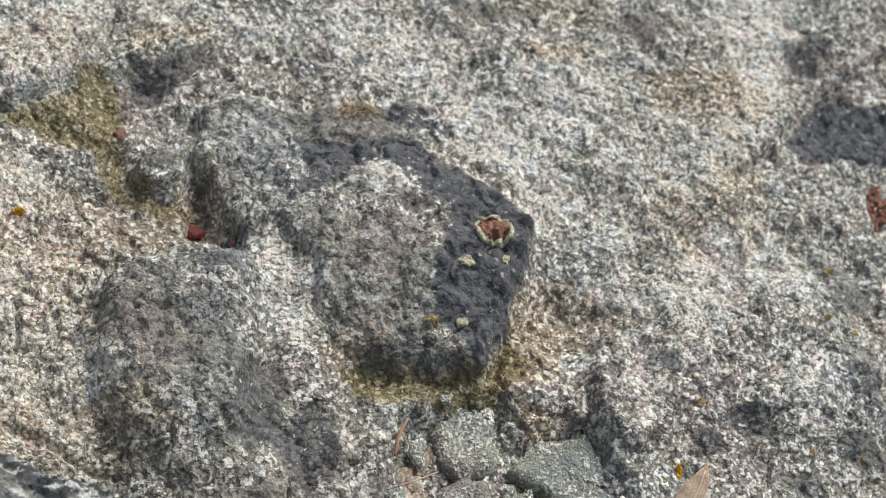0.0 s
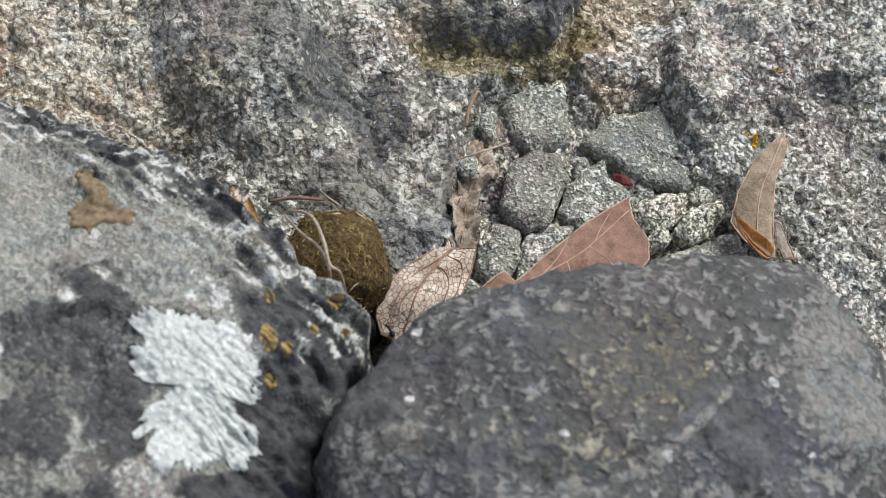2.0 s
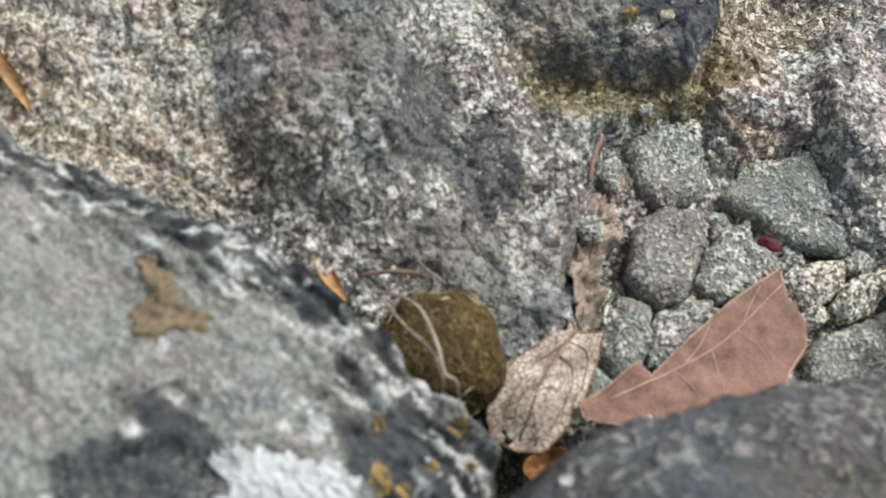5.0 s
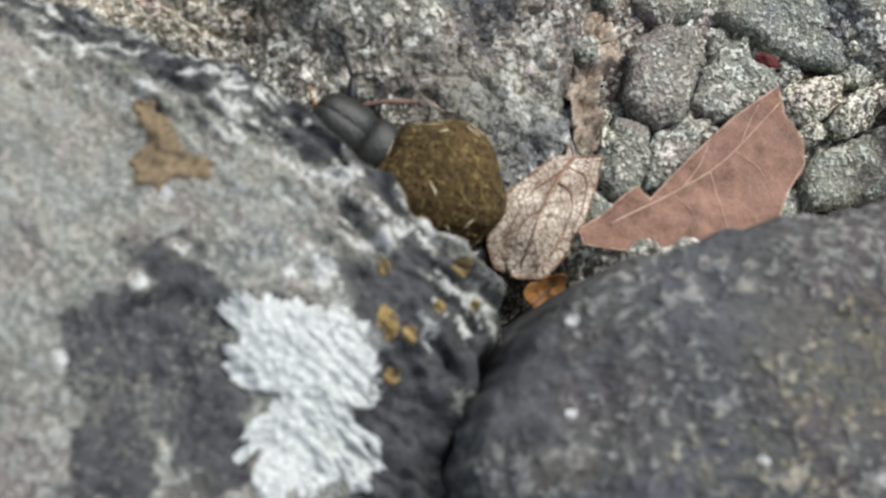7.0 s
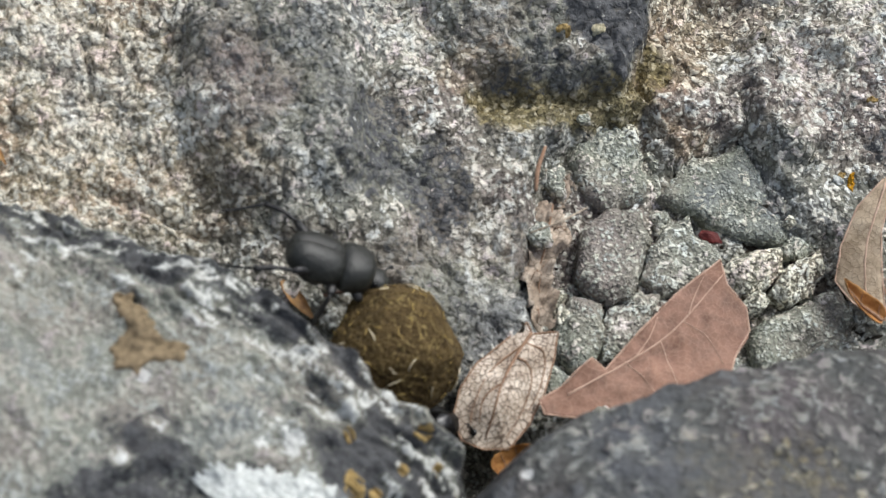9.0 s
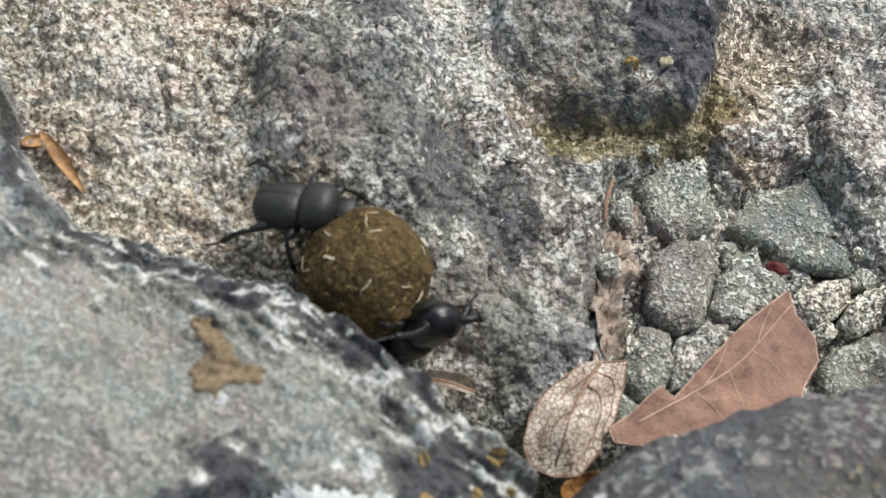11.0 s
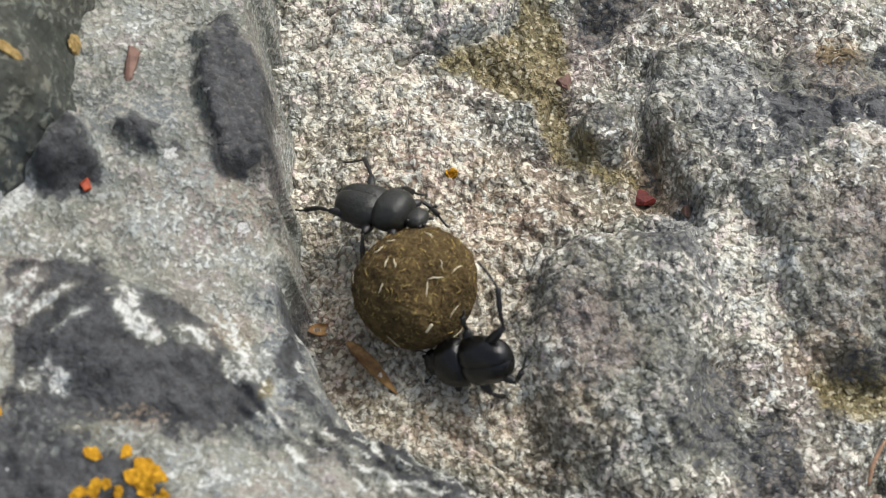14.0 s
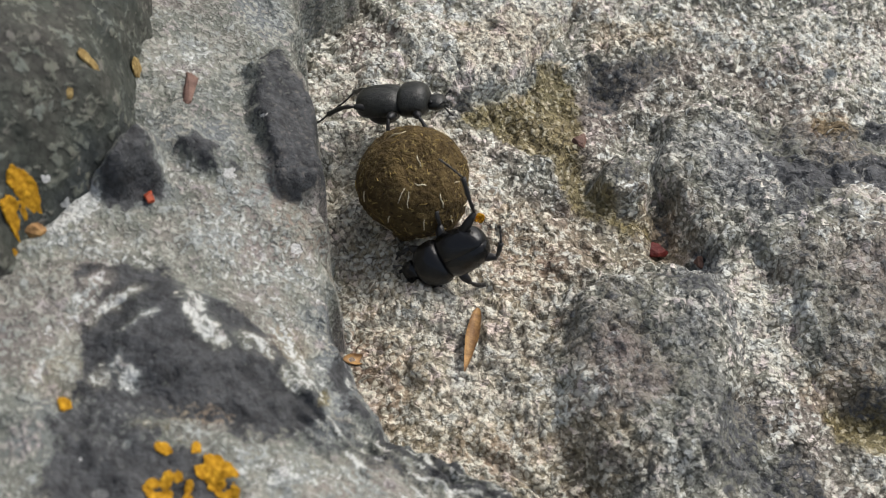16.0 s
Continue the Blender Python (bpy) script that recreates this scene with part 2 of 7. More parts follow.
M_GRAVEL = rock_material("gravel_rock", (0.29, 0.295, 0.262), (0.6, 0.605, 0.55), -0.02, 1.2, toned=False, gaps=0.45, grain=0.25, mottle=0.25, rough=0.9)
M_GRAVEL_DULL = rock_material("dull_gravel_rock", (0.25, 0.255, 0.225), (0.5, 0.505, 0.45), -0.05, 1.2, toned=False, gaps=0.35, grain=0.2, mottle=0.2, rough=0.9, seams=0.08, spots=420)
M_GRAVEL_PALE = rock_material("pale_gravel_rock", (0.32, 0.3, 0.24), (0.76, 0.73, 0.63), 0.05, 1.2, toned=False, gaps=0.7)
M_SOIL = plain_material("dark_soil", (0.012, 0.01, 0.008), (0.05, 0.04, 0.03), 500, 0.95, 0.1, 0.001)
M_WHITE_LICHEN = lichen_material("white_lichen", (0.36, 0.38, 0.36), (0.62, 0.64, 0.61))
M_YELLOW_LICHEN = lichen_material("yellow_lichen", (0.26, 0.12, 0.008), (0.56, 0.31, 0.025))
M_OCHRE_LICHEN = lichen_material("ochre_lichen", (0.17, 0.11, 0.04), (0.42, 0.31, 0.13))
M_CREAM_LICHEN = lichen_material("cream_lichen", (0.26, 0.23, 0.14), (0.58, 0.54, 0.38))
M_RUST_LICHEN = lichen_material("rust_lichen", (0.08, 0.035, 0.024), (0.27, 0.145, 0.095))
M_RUST = plain_material("rust_stain", (0.085, 0.066, 0.04), (0.25, 0.19, 0.115), 1300, 0.9, 0.15)
M_BROWN_LEAF = leaf_material("brown_leaf", (0.13, 0.07, 0.046), (0.27, 0.155, 0.11), (0.4, 0.27, 0.2), 0.22)
M_AMBER_LEAF = leaf_material("amber_leaf", (0.25, 0.1, 0.025), (0.52, 0.27, 0.09), (0.2, 0.08, 0.03), 0.15)
M_TAN_LEAF = leaf_material("tan_leaf", (0.17, 0.125, 0.075), (0.38, 0.31, 0.22), (0.12, 0.08, 0.05), 0.35)
M_NET_LEAF = leaf_material("net_leaf", (0.32, 0.25, 0.185), (0.68, 0.6, 0.5), (0.085, 0.055, 0.038), 0.85)
M_STRIP_LEAF = leaf_material("strip_leaf", (0.2, 0.15, 0.11), (0.52, 0.44, 0.35), (0.07, 0.05, 0.035), 0.5)
M_GREY_LEAF = leaf_material("grey_leaf", (0.2, 0.165, 0.125), (0.42, 0.37, 0.3), (0.1, 0.08, 0.06), 0.45)
M_PALE_RIB = plain_material("pale_leaf_rib", (0.32, 0.21, 0.15), (0.52, 0.37, 0.28), 900, 0.7)
M_LEAF_RIB = plain_material("leaf_rib", (0.16, 0.09, 0.055), (0.3, 0.19, 0.12), 900, 0.7)
M_STEM = plain_material("dry_stem", (0.2, 0.16, 0.11), (0.45, 0.38, 0.29), 1500, 0.7)
M_HUSK = plain_material("amber_husk", (0.1, 0.042, 0.016), (0.46, 0.27, 0.1), 520, 0.6, 0.35, 0.0004, 0.8)
M_RED = plain_material("red_seed_coat", (0.05, 0.008, 0.007), (0.13, 0.018, 0.014), 500, 0.65, 0.3)
M_RED_BROWN = plain_material("orange_red_seed_coat", (0.2, 0.03, 0.012), (0.4, 0.08, 0.03), 700, 0.6)
M_CHIP = plain_material("brown_chip", (0.09, 0.05, 0.04), (0.2, 0.12, 0.09), 600, 0.7)
M_DUNG = dung_material("dung")
M_STRAW = plain_material("straw", (0.2, 0.13, 0.03), (0.42, 0.31, 0.1), 1500, 0.6)
M_STRAW_PALE = plain_material("pale_straw", (0.5, 0.43, 0.28), (0.75, 0.68, 0.5), 1500, 0.6)
M_DULL_BLACK = plain_material("dull_black_shell", (0.009, 0.0095, 0.008), (0.026, 0.027, 0.0225), 2200, 0.42, 0.45, 0.00015, 0.7)
M_GLOSS_BLACK = plain_material("glossy_black_shell", (0.002, 0.002, 0.002), (0.006, 0.006, 0.006), 900, 0.24, 0.45, 0.0002, 0.7)
M_LEG_BLACK = plain_material("black_leg_shell", (0.005, 0.005, 0.005), (0.016, 0.015, 0.014), 2500, 0.4, 0.5)


# ---- mesh helpers ----
def sheet(name, x0, x1, y0, y1, step, height, keep=None, tone=None, material=None):
    """A stone's skin as a fine grid over the plan in cm; keep(x, y, z) leaves out what lies below ground."""
    nx, ny = int(round((x1 - x0) / step)) + 1, int(round((y1 - y0) / step)) + 1
    x, y = np.meshgrid(np.linspace(x0, x1, nx), np.linspace(y0, y1, ny))
    z = height(x, y)
    # crumble the plan a little, so that steep sides do not run in straight lines
    px = x + 0.035 * fbm(x, y, 3.1, 2, 71)
    py = y + 0.035 * fbm(x, y, 3.1, 2, 72)
    co = np.stack([px, py, z], -1).reshape(-1, 3) * CM
    idx = np.arange(nx * ny).reshape(ny, nx)
    quads = np.stack([idx[:-1, :-1], idx[:-1, 1:], idx[1:, 1:], idx[1:, :-1]], -1).reshape(-1, 4)
    if keep is not None:
        ok = keep(x, y, z).ravel()
        quads = quads[ok[quads].any(1)]
        used = np.unique(quads)
        back_to = np.zeros(nx * ny, np.int64)
        back_to[used] = np.arange(len(used))
        quads, co = back_to[quads], co[used]
    else:
        used = np.arange(nx * ny)
    me = bpy.data.meshes.new(name)
    me.vertices.add(len(co)), me.loops.add(quads.size), me.polygons.add(len(quads))
    me.vertices.foreach_set("co", co.ravel())
    me.loops.foreach_set("vertex_index", quads.ravel().astype(np.int32))
    me.polygons.foreach_set("loop_start", np.arange(0, quads.size, 4, dtype=np.int32))
    me.update(calc_edges=True)
    me.polygons.foreach_set("use_smooth", np.ones(len(quads), bool))
    if tone is not None:
        rgba = np.stack(tone(x, y), -1).reshape(-1, 4)[used]
        me.attributes.new("tone", "FLOAT_COLOR", "POINT").data.foreach_set("color", rgba.ravel().astype(np.float32))
    me.materials.append(material)
    return new(name, me)


def mesh_of(name, bm, material, flat=False):
    me = bpy.data.meshes.new(name)
    bm.normal_update()
    bm.to_mesh(me)
    bm.free()
    if not flat:
        me.polygons.foreach_set("use_smooth", np.ones(len(me.polygons), bool))
    me.materials.append(material)
    return me


def part(name, bm, material, parent=None, label="", at=None):
    ob = new(name, mesh_of(name, bm, material))
    if parent is not None:
        ob.parent = parent
    if at is not None:
        ob.matrix_basis = at
    return tagged(ob, label)


def tube(bm, points, radii, sides=8):
    """A tapered round rod through points (cm), closed at both ends."""
    pts = [Vector(p) * CM for p in points]
    rings = []
    for k, p in enumerate(pts):
        way = (pts[min(k + 1, len(pts) - 1)] - pts[max(k - 1, 0)]).normalized()
        side = way.cross(Vector((0.31, 0.17, 0.93))).normalized()
        up = side.cross(way)
        rings.append([bm.verts.new(p + radii[k] * CM * (math.cos(a) * side + math.sin(a) * up))
                      for a in (2 * math.pi * s / sides for s in range(sides))])
    for a, b in zip(rings, rings[1:]):
        for s in range(sides):
            bm.faces.new((a[s], a[(s + 1) % sides], b[(s + 1) % sides], b[s]))
    bm.faces.new(rings[0][::-1]), bm.faces.new(rings[-1])


def bend(points, n=5):
    """A smooth run of points through the given ones."""
    out, p = [], [np.array(q, float) for q in points]
    p = [2 * p[0] - p[1], *p, 2 * p[-1] - p[-2]]
    for a, b, c, d in zip(p, p[1:], p[2:], p[3:]):
        for k in range(n):
            t = k / n
            out.append(0.5 * (2 * b + (c - a) * t + (2 * a - 5 * b + 4 * c - d) * t * t + (3 * b - a - 3 * c + d) * t ** 3))
    return [*out, p[-2]]


# ---- the stones ----
L_EDGE = [(-3.22, 13.51), (-2.88, 11.94), (-2.59, 10.88), (-2.18, 9.80), (-1.80, 8.64), (-1.40, 7.99), (-0.78, 7.55), (-0.21, 7.28), (0.51, 6.99), (1.03, 6.91), (1.54, 6.52), (2.24, 5.94), (2.73, 5.46), (3.22, 4.98), (3.45, 4.79), (3.65, 4.29), (3.36, 3.73), (3.08, 3.10), (2.90, 2.42), (2.30, 0.50), (1.80, -2.50), (-10.00, -2.50), (-10.00, 15.00), (-2.60, 15.00)]
F_EDGE = [(2.77, 2.17), (2.62, 2.87), (2.75, 3.41), (3.30, 4.15), (3.75, 4.72), (4.20, 4.98), (5.00, 5.20), (6.00, 5.44), (7.00, 5.66), (7.60, 5.70), (8.20, 5.58), (8.65, 5.20), (9.10, 4.50), (9.40, 3.11), (8.43, 0.78), (4.07, 0.26)]
U_EDGE = [(-4.50, 11.64), (-4.33, 10.86), (-4.28, 9.59), (-4.60, 8.80), (-4.91, 8.26), (-5.10, 7.70), (-5.34, 7.18), (-11.00, 6.18), (-13.50, 9.00), (-13.50, 16.50), (-6.00, 16.50)]
LEDGES, PATCHES, GROOVES = {"slab": [], "left": []}, {"slab": [], "left": [], "front": [], "upper": []}, []
BUMPS, NODULES, MARKS = [], [], {"slab": [], "left": [], "front": [], "upper": []}


def bump(x, y, rx, ry, turn, h, power=2.0):
    """A swelling (or, with h below 0, a hollow) of the slab, in cm."""
    BUMPS.append((x, y, rx, ry, radians(turn), h, power))


def nodule(x, y, rx, ry, turn, h, power=3.0):
    """A knob on the left boulder, in cm."""
    NODULES.append((x, y, rx, ry, radians(turn), h, power))


def ledge(stone, h, soft, outline, lean=(0.0, 0.0)):
    """A raised (or sunk) area of a stone within an outline in cm; soft: width of its flank; lean: slope of its top."""
    LEDGES[stone].append((h, soft, outline, lean))


def groove(depth, width, run):
    """A crack in the slab along a run of points, in cm."""
    GROOVES.append((depth, width, run))


def patch(stone, kind, amount, outline):
    """A skin patch within an outline in cm; a few dark ones paint shade."""
    PATCHES[stone].append((kind, amount, outline))


def mark(stone, kind, x, y, rx, ry, turn=0, amount=1.0):
    """A patch on a stone's skin: dark skin and painted shade, pale crust, warm stain or olive film."""
    MARKS[stone].append((kind, x, y, rx, ry, radians(turn), amount))


bump(1.45, 9.28, 1.20, 1.34, 0, 0.4, 3)
bump(4.4, 11.3, 2.3, 1.8, -18, 0.25, 4)
bump(0.05, 11.64, 1.00, 0.31, -25, -0.2, 2)
bump(0.92, 14.21, 0.66, 0.37, 25, 0.2, 4)
bump(8.71, 14.12, 2.87, 1.93, -10, 0.35, 4)
bump(9.82, 10.17, 1.83, 1.15, 0, 0.45, 3)
bump(6.86, 10.51, 0.94, 0.52, -10, -0.18, 3)
bump(8.51, 16.48, 0.55, 0.51, 0, 0.15, 4)
bump(3.15, 5.81, 0.70, 0.72, 0, -0.4, 2.5)
bump(3.70, 4.85, 0.87, 0.71, 0, -1.2, 3)
bump(1.56, 8.02, 1.43, 0.94, 20, 0.15, 3)
bump(-0.48, 12.61, 0.65, 0.32, -10, -0.15, 3)

bump(4.1, 5.6, 0.8, 0.8, 0, -0.4, 3)
nodule(-3.40, 7.58, 1.03, 0.67, 0, 0.3, 3)
nodule(-2.04, 8.85, 0.20, 0.71, 0, 0.15, 5)

mark('slab', 'dark', 4.82, 13.73, 0.50, 0.33, -20, 0.78)
mark('slab', 'dark', 1.58, 9.10, 0.79, 0.87, 0, 0.41)
mark('slab', 'dark', 2.32, 10.83, 0.68, 0.51, 0, 0.33)
mark('slab', 'dark', 1.99, 10.37, 0.39, 0.35, 0, 0.63)
mark('slab', 'dark', 2.83, 8.51, 0.40, 0.72, 0, 0.63)
mark('slab', 'dark', 3.50, 8.04, 0.43, 0.72, 0, 0.63)
mark('slab', 'dark', 8.86, 9.75, 0.39, 0.16, 0, 0.35)
mark('slab', 'dark', 9.52, 9.12, 0.37, 0.24, 0, 0.63)
mark('slab', 'dark', 8.87, 8.77, 0.23, 0.17, 0, 0.63)
mark('slab', 'dark', 10.89, 11.89, 0.59, 0.28, 0, 0.45)
mark('slab', 'dark', 11.34, 11.53, 0.58, 0.28, 0, 0.51)
mark('slab', 'dark', 11.16, 8.91, 0.39, 0.30, 0, 0.63)
mark('slab', 'dark', 10.04, 8.29, 0.38, 0.17, 0, 0.45)
mark('slab', 'dark', 7.65, 10.96, 0.56, 0.22, -10, 0.45)
mark('slab', 'dark', 6.94, 8.96, 0.17, 0.14, 0, 0.4)
mark('slab', 'dark', 1.91, 9.37, 0.43, 0.48, 0, 0.33)
mark('slab', 'dark', 8.42, 16.25, 0.36, 0.40, 0, 0.45)
mark('slab', 'dark', 5.68, 16.11, 0.71, 0.18, 0, 0.48)
mark('slab', 'dark', 11.28, 10.01, 0.40, 0.44, 0, 0.39)
mark('slab', 'pale', 4.34, 14.95, 1.12, 0.67, -20, 0.8)
mark('slab', 'pale', 5.76, 13.81, 1.19, 0.66, -25, 0.9)
mark('slab', 'pale', 7.06, 14.40, 1.04, 0.96, 0, 0.75)
mark('slab', 'pale', 6.71, 12.43, 0.49, 0.64, -40, 1)
mark('slab', 'pale', 10.46, 16.71, 0.74, 0.93, 0, 1)
mark('slab', 'pale', 3.97, 11.94, 0.47, 0.26, 0, 0.8)
mark('slab', 'pale', 8.64, 13.79, 1.37, 1.05, 0, 0.5)
mark('slab', 'pale', 9.81, 11.80, 1.32, 0.64, 0, 0.8)
mark('slab', 'pale', 3.17, 10.15, 0.41, 0.67, 15, 1)
mark('slab', 'pale', 8.20, 11.06, 0.96, 0.36, 0, 0.8)
mark('slab', 'pale', -0.73, 13.29, 0.55, 0.52, 0, 0.8)
mark('slab', 'pale', 2.53, 15.05, 1.03, 0.38, 0, 0.6)
mark('slab', 'pale', 8.53, 10.00, 0.47, 0.35, 0, 0.7)
mark('slab', 'pale', -0.65, 11.54, 0.31, 0.51, 0, 0.8)
mark('slab', 'pale', 7.56, 12.27, 0.66, 0.55, 0, 0.4)
mark('slab', 'pale', 9.48, 13.89, 0.34, 0.86, -30, 0.9)
mark('slab', 'pale', 3.38, 10.34, 0.22, 0.33, 0, 0.8)
mark('slab', 'pale', 4.44, 8.55, 0.22, 0.24, 0, 0.7)
mark('slab', 'pale', 7.96, 9.42, 0.31, 0.51, 0, 0.5)
mark('slab', 'pale', 10.45, 9.53, 0.47, 0.52, 0, 0.4)
mark('slab', 'pale', 0.74, 8.59, 0.28, 0.31, 0, 0.6)
mark('slab', 'pale', 8.82, 10.59, 0.47, 0.35, 0, 0.6)
mark('slab', 'pale', 1.00, 15.20, 0.51, 0.38, 0, 0.8)
mark('slab', 'pale', 3.79, 13.90, 0.34, 0.28, 0, 0.6)
mark('slab', 'warm', 9.33, 15.03, 0.97, 0.59, 0, 1)
mark('slab', 'warm', 9.66, 12.94, 0.51, 0.75, 0, 0.8)
mark('slab', 'warm', 6.92, 10.55, 0.87, 0.53, 0, 1)
mark('slab', 'warm', 0.12, 10.60, 0.60, 0.50, 0, 0.8)
mark('slab', 'warm', 7.08, 15.39, 0.70, 0.29, 0, 0.8)
mark('slab', 'warm', 6.33, 9.63, 0.53, 0.34, 0, 1)
mark('slab', 'warm', 1.04, 7.96, 0.70, 0.47, 0, 0.7)
mark('slab', 'warm', 3.98, 9.43, 0.45, 0.33, 0, 0.7)
mark('slab', 'warm', 8.74, 12.37, 0.50, 0.74, 0, 0.6)
mark('slab', 'warm', 7.04, 16.46, 0.73, 0.41, 0, 0.5)
mark('slab', 'warm', 3.95, 13.74, 0.33, 0.28, 0, 1)
mark('slab', 'olive', 8.11, 12.24, 0.33, 0.28, 0, 0.3)
mark('slab', 'olive', 5.78, 16.16, 0.54, 0.30, 0, 0.4)
mark('slab', 'pale', -2.09, 12.84, 0.81, 0.74, 0, 0.95)
mark('slab', 'pale', -0.69, 11.70, 0.25, 0.47, 0, 0.9)
mark('slab', 'pale', -2.11, 11.91, 0.58, 0.32, 0, 0.9)
mark('slab', 'pale', -0.82, 13.10, 0.43, 0.24, 0, 0.9)
mark('slab', 'pale', -2.83, 13.08, 0.37, 0.41, 0, 0.8)
mark('slab', 'pale', -1.43, 12.15, 0.43, 0.48, 0, 0.6)
mark('slab', 'pale', -0.08, 8.79, 0.80, 0.74, 0, 0.35)
mark('slab', 'pale', 0.72, 8.65, 0.20, 0.29, 0, 0.7)
mark('slab', 'pale', 3.12, 10.21, 0.34, 0.52, 0, 0.8)
mark('slab', 'pale', -0.88, 10.86, 0.28, 0.47, 0, 0.5)
mark('slab', 'dark', 2.02, 10.38, 0.34, 0.38, 0, 0.51)
mark('slab', 'dark', 2.65, 8.60, 0.26, 0.36, 0, 0.39)
mark('slab', 'dark', 3.29, 8.10, 0.39, 0.51, 0, 0.51)
mark('slab', 'dark', 1.03, 9.05, 0.39, 0.43, 0, 0.27)
mark('slab', 'dark', 1.80, 8.61, 0.38, 0.36, 0, 0.27)
mark('slab', 'warm', 0.05, 9.58, 0.47, 0.68, 0, 0.8)
mark('slab', 'warm', -0.34, 8.02, 0.59, 0.36, 0, 0.9)
mark('slab', 'warm', -0.59, 10.43, 0.35, 0.46, 0, 0.8)
mark('slab', 'warm', 1.06, 11.32, 0.71, 0.47, 0, 0.6)
mark('slab', 'warm', 0.12, 11.20, 0.56, 0.47, 0, 0.6)
mark('slab', 'warm', -1.54, 8.91, 0.34, 0.45, 0, 0.9)
mark('slab', 'warm', -0.94, 8.35, 0.46, 0.29, 0, 0.9)
mark('slab', 'warm', 0.56, 7.63, 0.49, 0.17, -15, 0.7)
mark('slab', 'warm', -0.61, 7.97, 0.74, 0.28, -20, 0.6)
mark('slab', 'warm', -0.89, 8.58, 0.56, 0.28, -20, 0.5)
mark('slab', 'warm', -1.71, 11.85, 0.92, 1.10, 0, 0.5)
mark('slab', 'warm', -0.01, 10.58, 0.82, 0.68, 0, 0.5)
mark('slab', 'warm', -0.85, 8.33, 0.65, 0.43, 0, 0.7)
mark('slab', 'warm', 1.75, 11.56, 0.43, 0.48, 0, 1)
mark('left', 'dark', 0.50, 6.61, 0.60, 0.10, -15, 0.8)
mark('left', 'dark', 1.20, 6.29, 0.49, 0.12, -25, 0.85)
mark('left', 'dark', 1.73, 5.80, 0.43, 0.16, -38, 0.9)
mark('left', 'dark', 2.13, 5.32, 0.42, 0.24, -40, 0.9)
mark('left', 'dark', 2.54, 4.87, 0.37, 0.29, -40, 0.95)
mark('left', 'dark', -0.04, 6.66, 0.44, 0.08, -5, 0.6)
mark('left', 'pale', 0.93, 6.52, 0.13, 0.03, -25, 1)
mark('left', 'pale', 1.41, 6.08, 0.12, 0.03, -35, 1)
mark('left', 'pale', 1.82, 5.54, 0.11, 0.03, -40, 1)
mark('left', 'pale', 2.65, 6.26, 0.16, 0.04, -45, 1)
mark('left', 'pale', 2.63, 5.15, 0.10, 0.04, -40, 1)
mark('left', 'pale', 2.29, 6.64, 0.12, 0.03, -40, 1)
mark('slab', 'dark', 1.24, 9.17, 0.98, 0.80, 0, 0.28)
mark('slab', 'pale', -0.91, 13.44, 0.67, 0.37, 0, 0.9)
# shadow strip along the boulder's lower rim, painted with four dark marks
mark('left', 'dark', -1.12, 7.97, 0.39, 0.15, -40, 0.9)
mark('left', 'dark', -0.37, 6.99, 0.42, 0.15, -35, 0.9)
mark('left', 'dark', 0.34, 6.73, 0.47, 0.16, -22, 0.9)
mark('left', 'dark', 0.94, 6.54, 0.41, 0.14, -18, 0.9)
mark('left', 'pale', -0.69, 7.08, 0.12, 0.03, -40, 1)
mark('left', 'pale', -0.03, 6.72, 0.13, 0.03, -30, 1)
mark('left', 'pale', 0.60, 6.53, 0.12, 0.03, -20, 1)
mark('left', 'pale', -1.45, 8.28, 0.09, 0.04, -60, 1)
mark('slab', 'pale', -1.24, 9.57, 0.76, 0.63, 0, 0.8)
mark('slab', 'pale', -0.63, 8.31, 0.50, 0.28, -20, 0.6)
mark('slab', 'pale', 3.17, 10.13, 0.33, 0.44, 0, 0.8)
mark('slab', 'pale', 4.05, 7.15, 0.32, 0.57, 0, 0.5)
mark('slab', 'pale', 0.58, 8.72, 0.25, 0.28, 0, 0.8)
mark('slab', 'pale', 7.99, 9.82, 0.34, 0.54, 0, 0.6)
mark('left', 'pale', -2.97, 9.20, 0.77, 0.57, 0, 0.5)
mark('left', 'pale', -4.66, 8.40, 0.67, 0.27, 0, 0.6)
mark('left', 'pale', -4.99, 8.67, 0.16, 0.41, -30, 0.9)
mark('left', 'pale', -2.43, 10.99, 0.22, 0.64, 0, 0.6)
mark('left', 'pale', -4.40, 11.16, 0.40, 0.44, 0, 0.6)
mark('left', 'pale', -4.03, 9.60, 0.26, 0.18, 0, 0.6)
mark('left', 'pale', -2.85, 8.49, 0.75, 0.21, -25, 0.6)
mark('left', 'warm', -3.17, 6.77, 0.47, 0.13, 20, 1)
mark('left', 'warm', -2.43, 8.04, 0.25, 0.21, 0, 0.8)
mark('left', 'warm', -4.55, 6.74, 0.46, 0.26, 20, 0.5)
mark('left', 'warm', -2.65, 9.44, 0.39, 0.29, 0, 0.5)
mark('left', 'olive', -1.96, 7.43, 0.09, 0.15, 0, 0.9)
mark('left', 'olive', -5.04, 8.54, 0.16, 0.20, 0, 0.5)
mark('left', 'olive', -3.83, 6.44, 0.58, 0.19, 0, 0.4)
mark('left', 'pale', -0.67, 5.35, 0.78, 0.70, 0, 0.25)
mark('left', 'pale', 1.00, 5.16, 0.42, 0.23, -20, 0.4)
mark('left', 'pale', -1.37, 6.38, 0.49, 0.36, 0, 0.25)
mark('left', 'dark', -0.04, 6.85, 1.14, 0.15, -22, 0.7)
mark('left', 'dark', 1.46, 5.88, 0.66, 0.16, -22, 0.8)
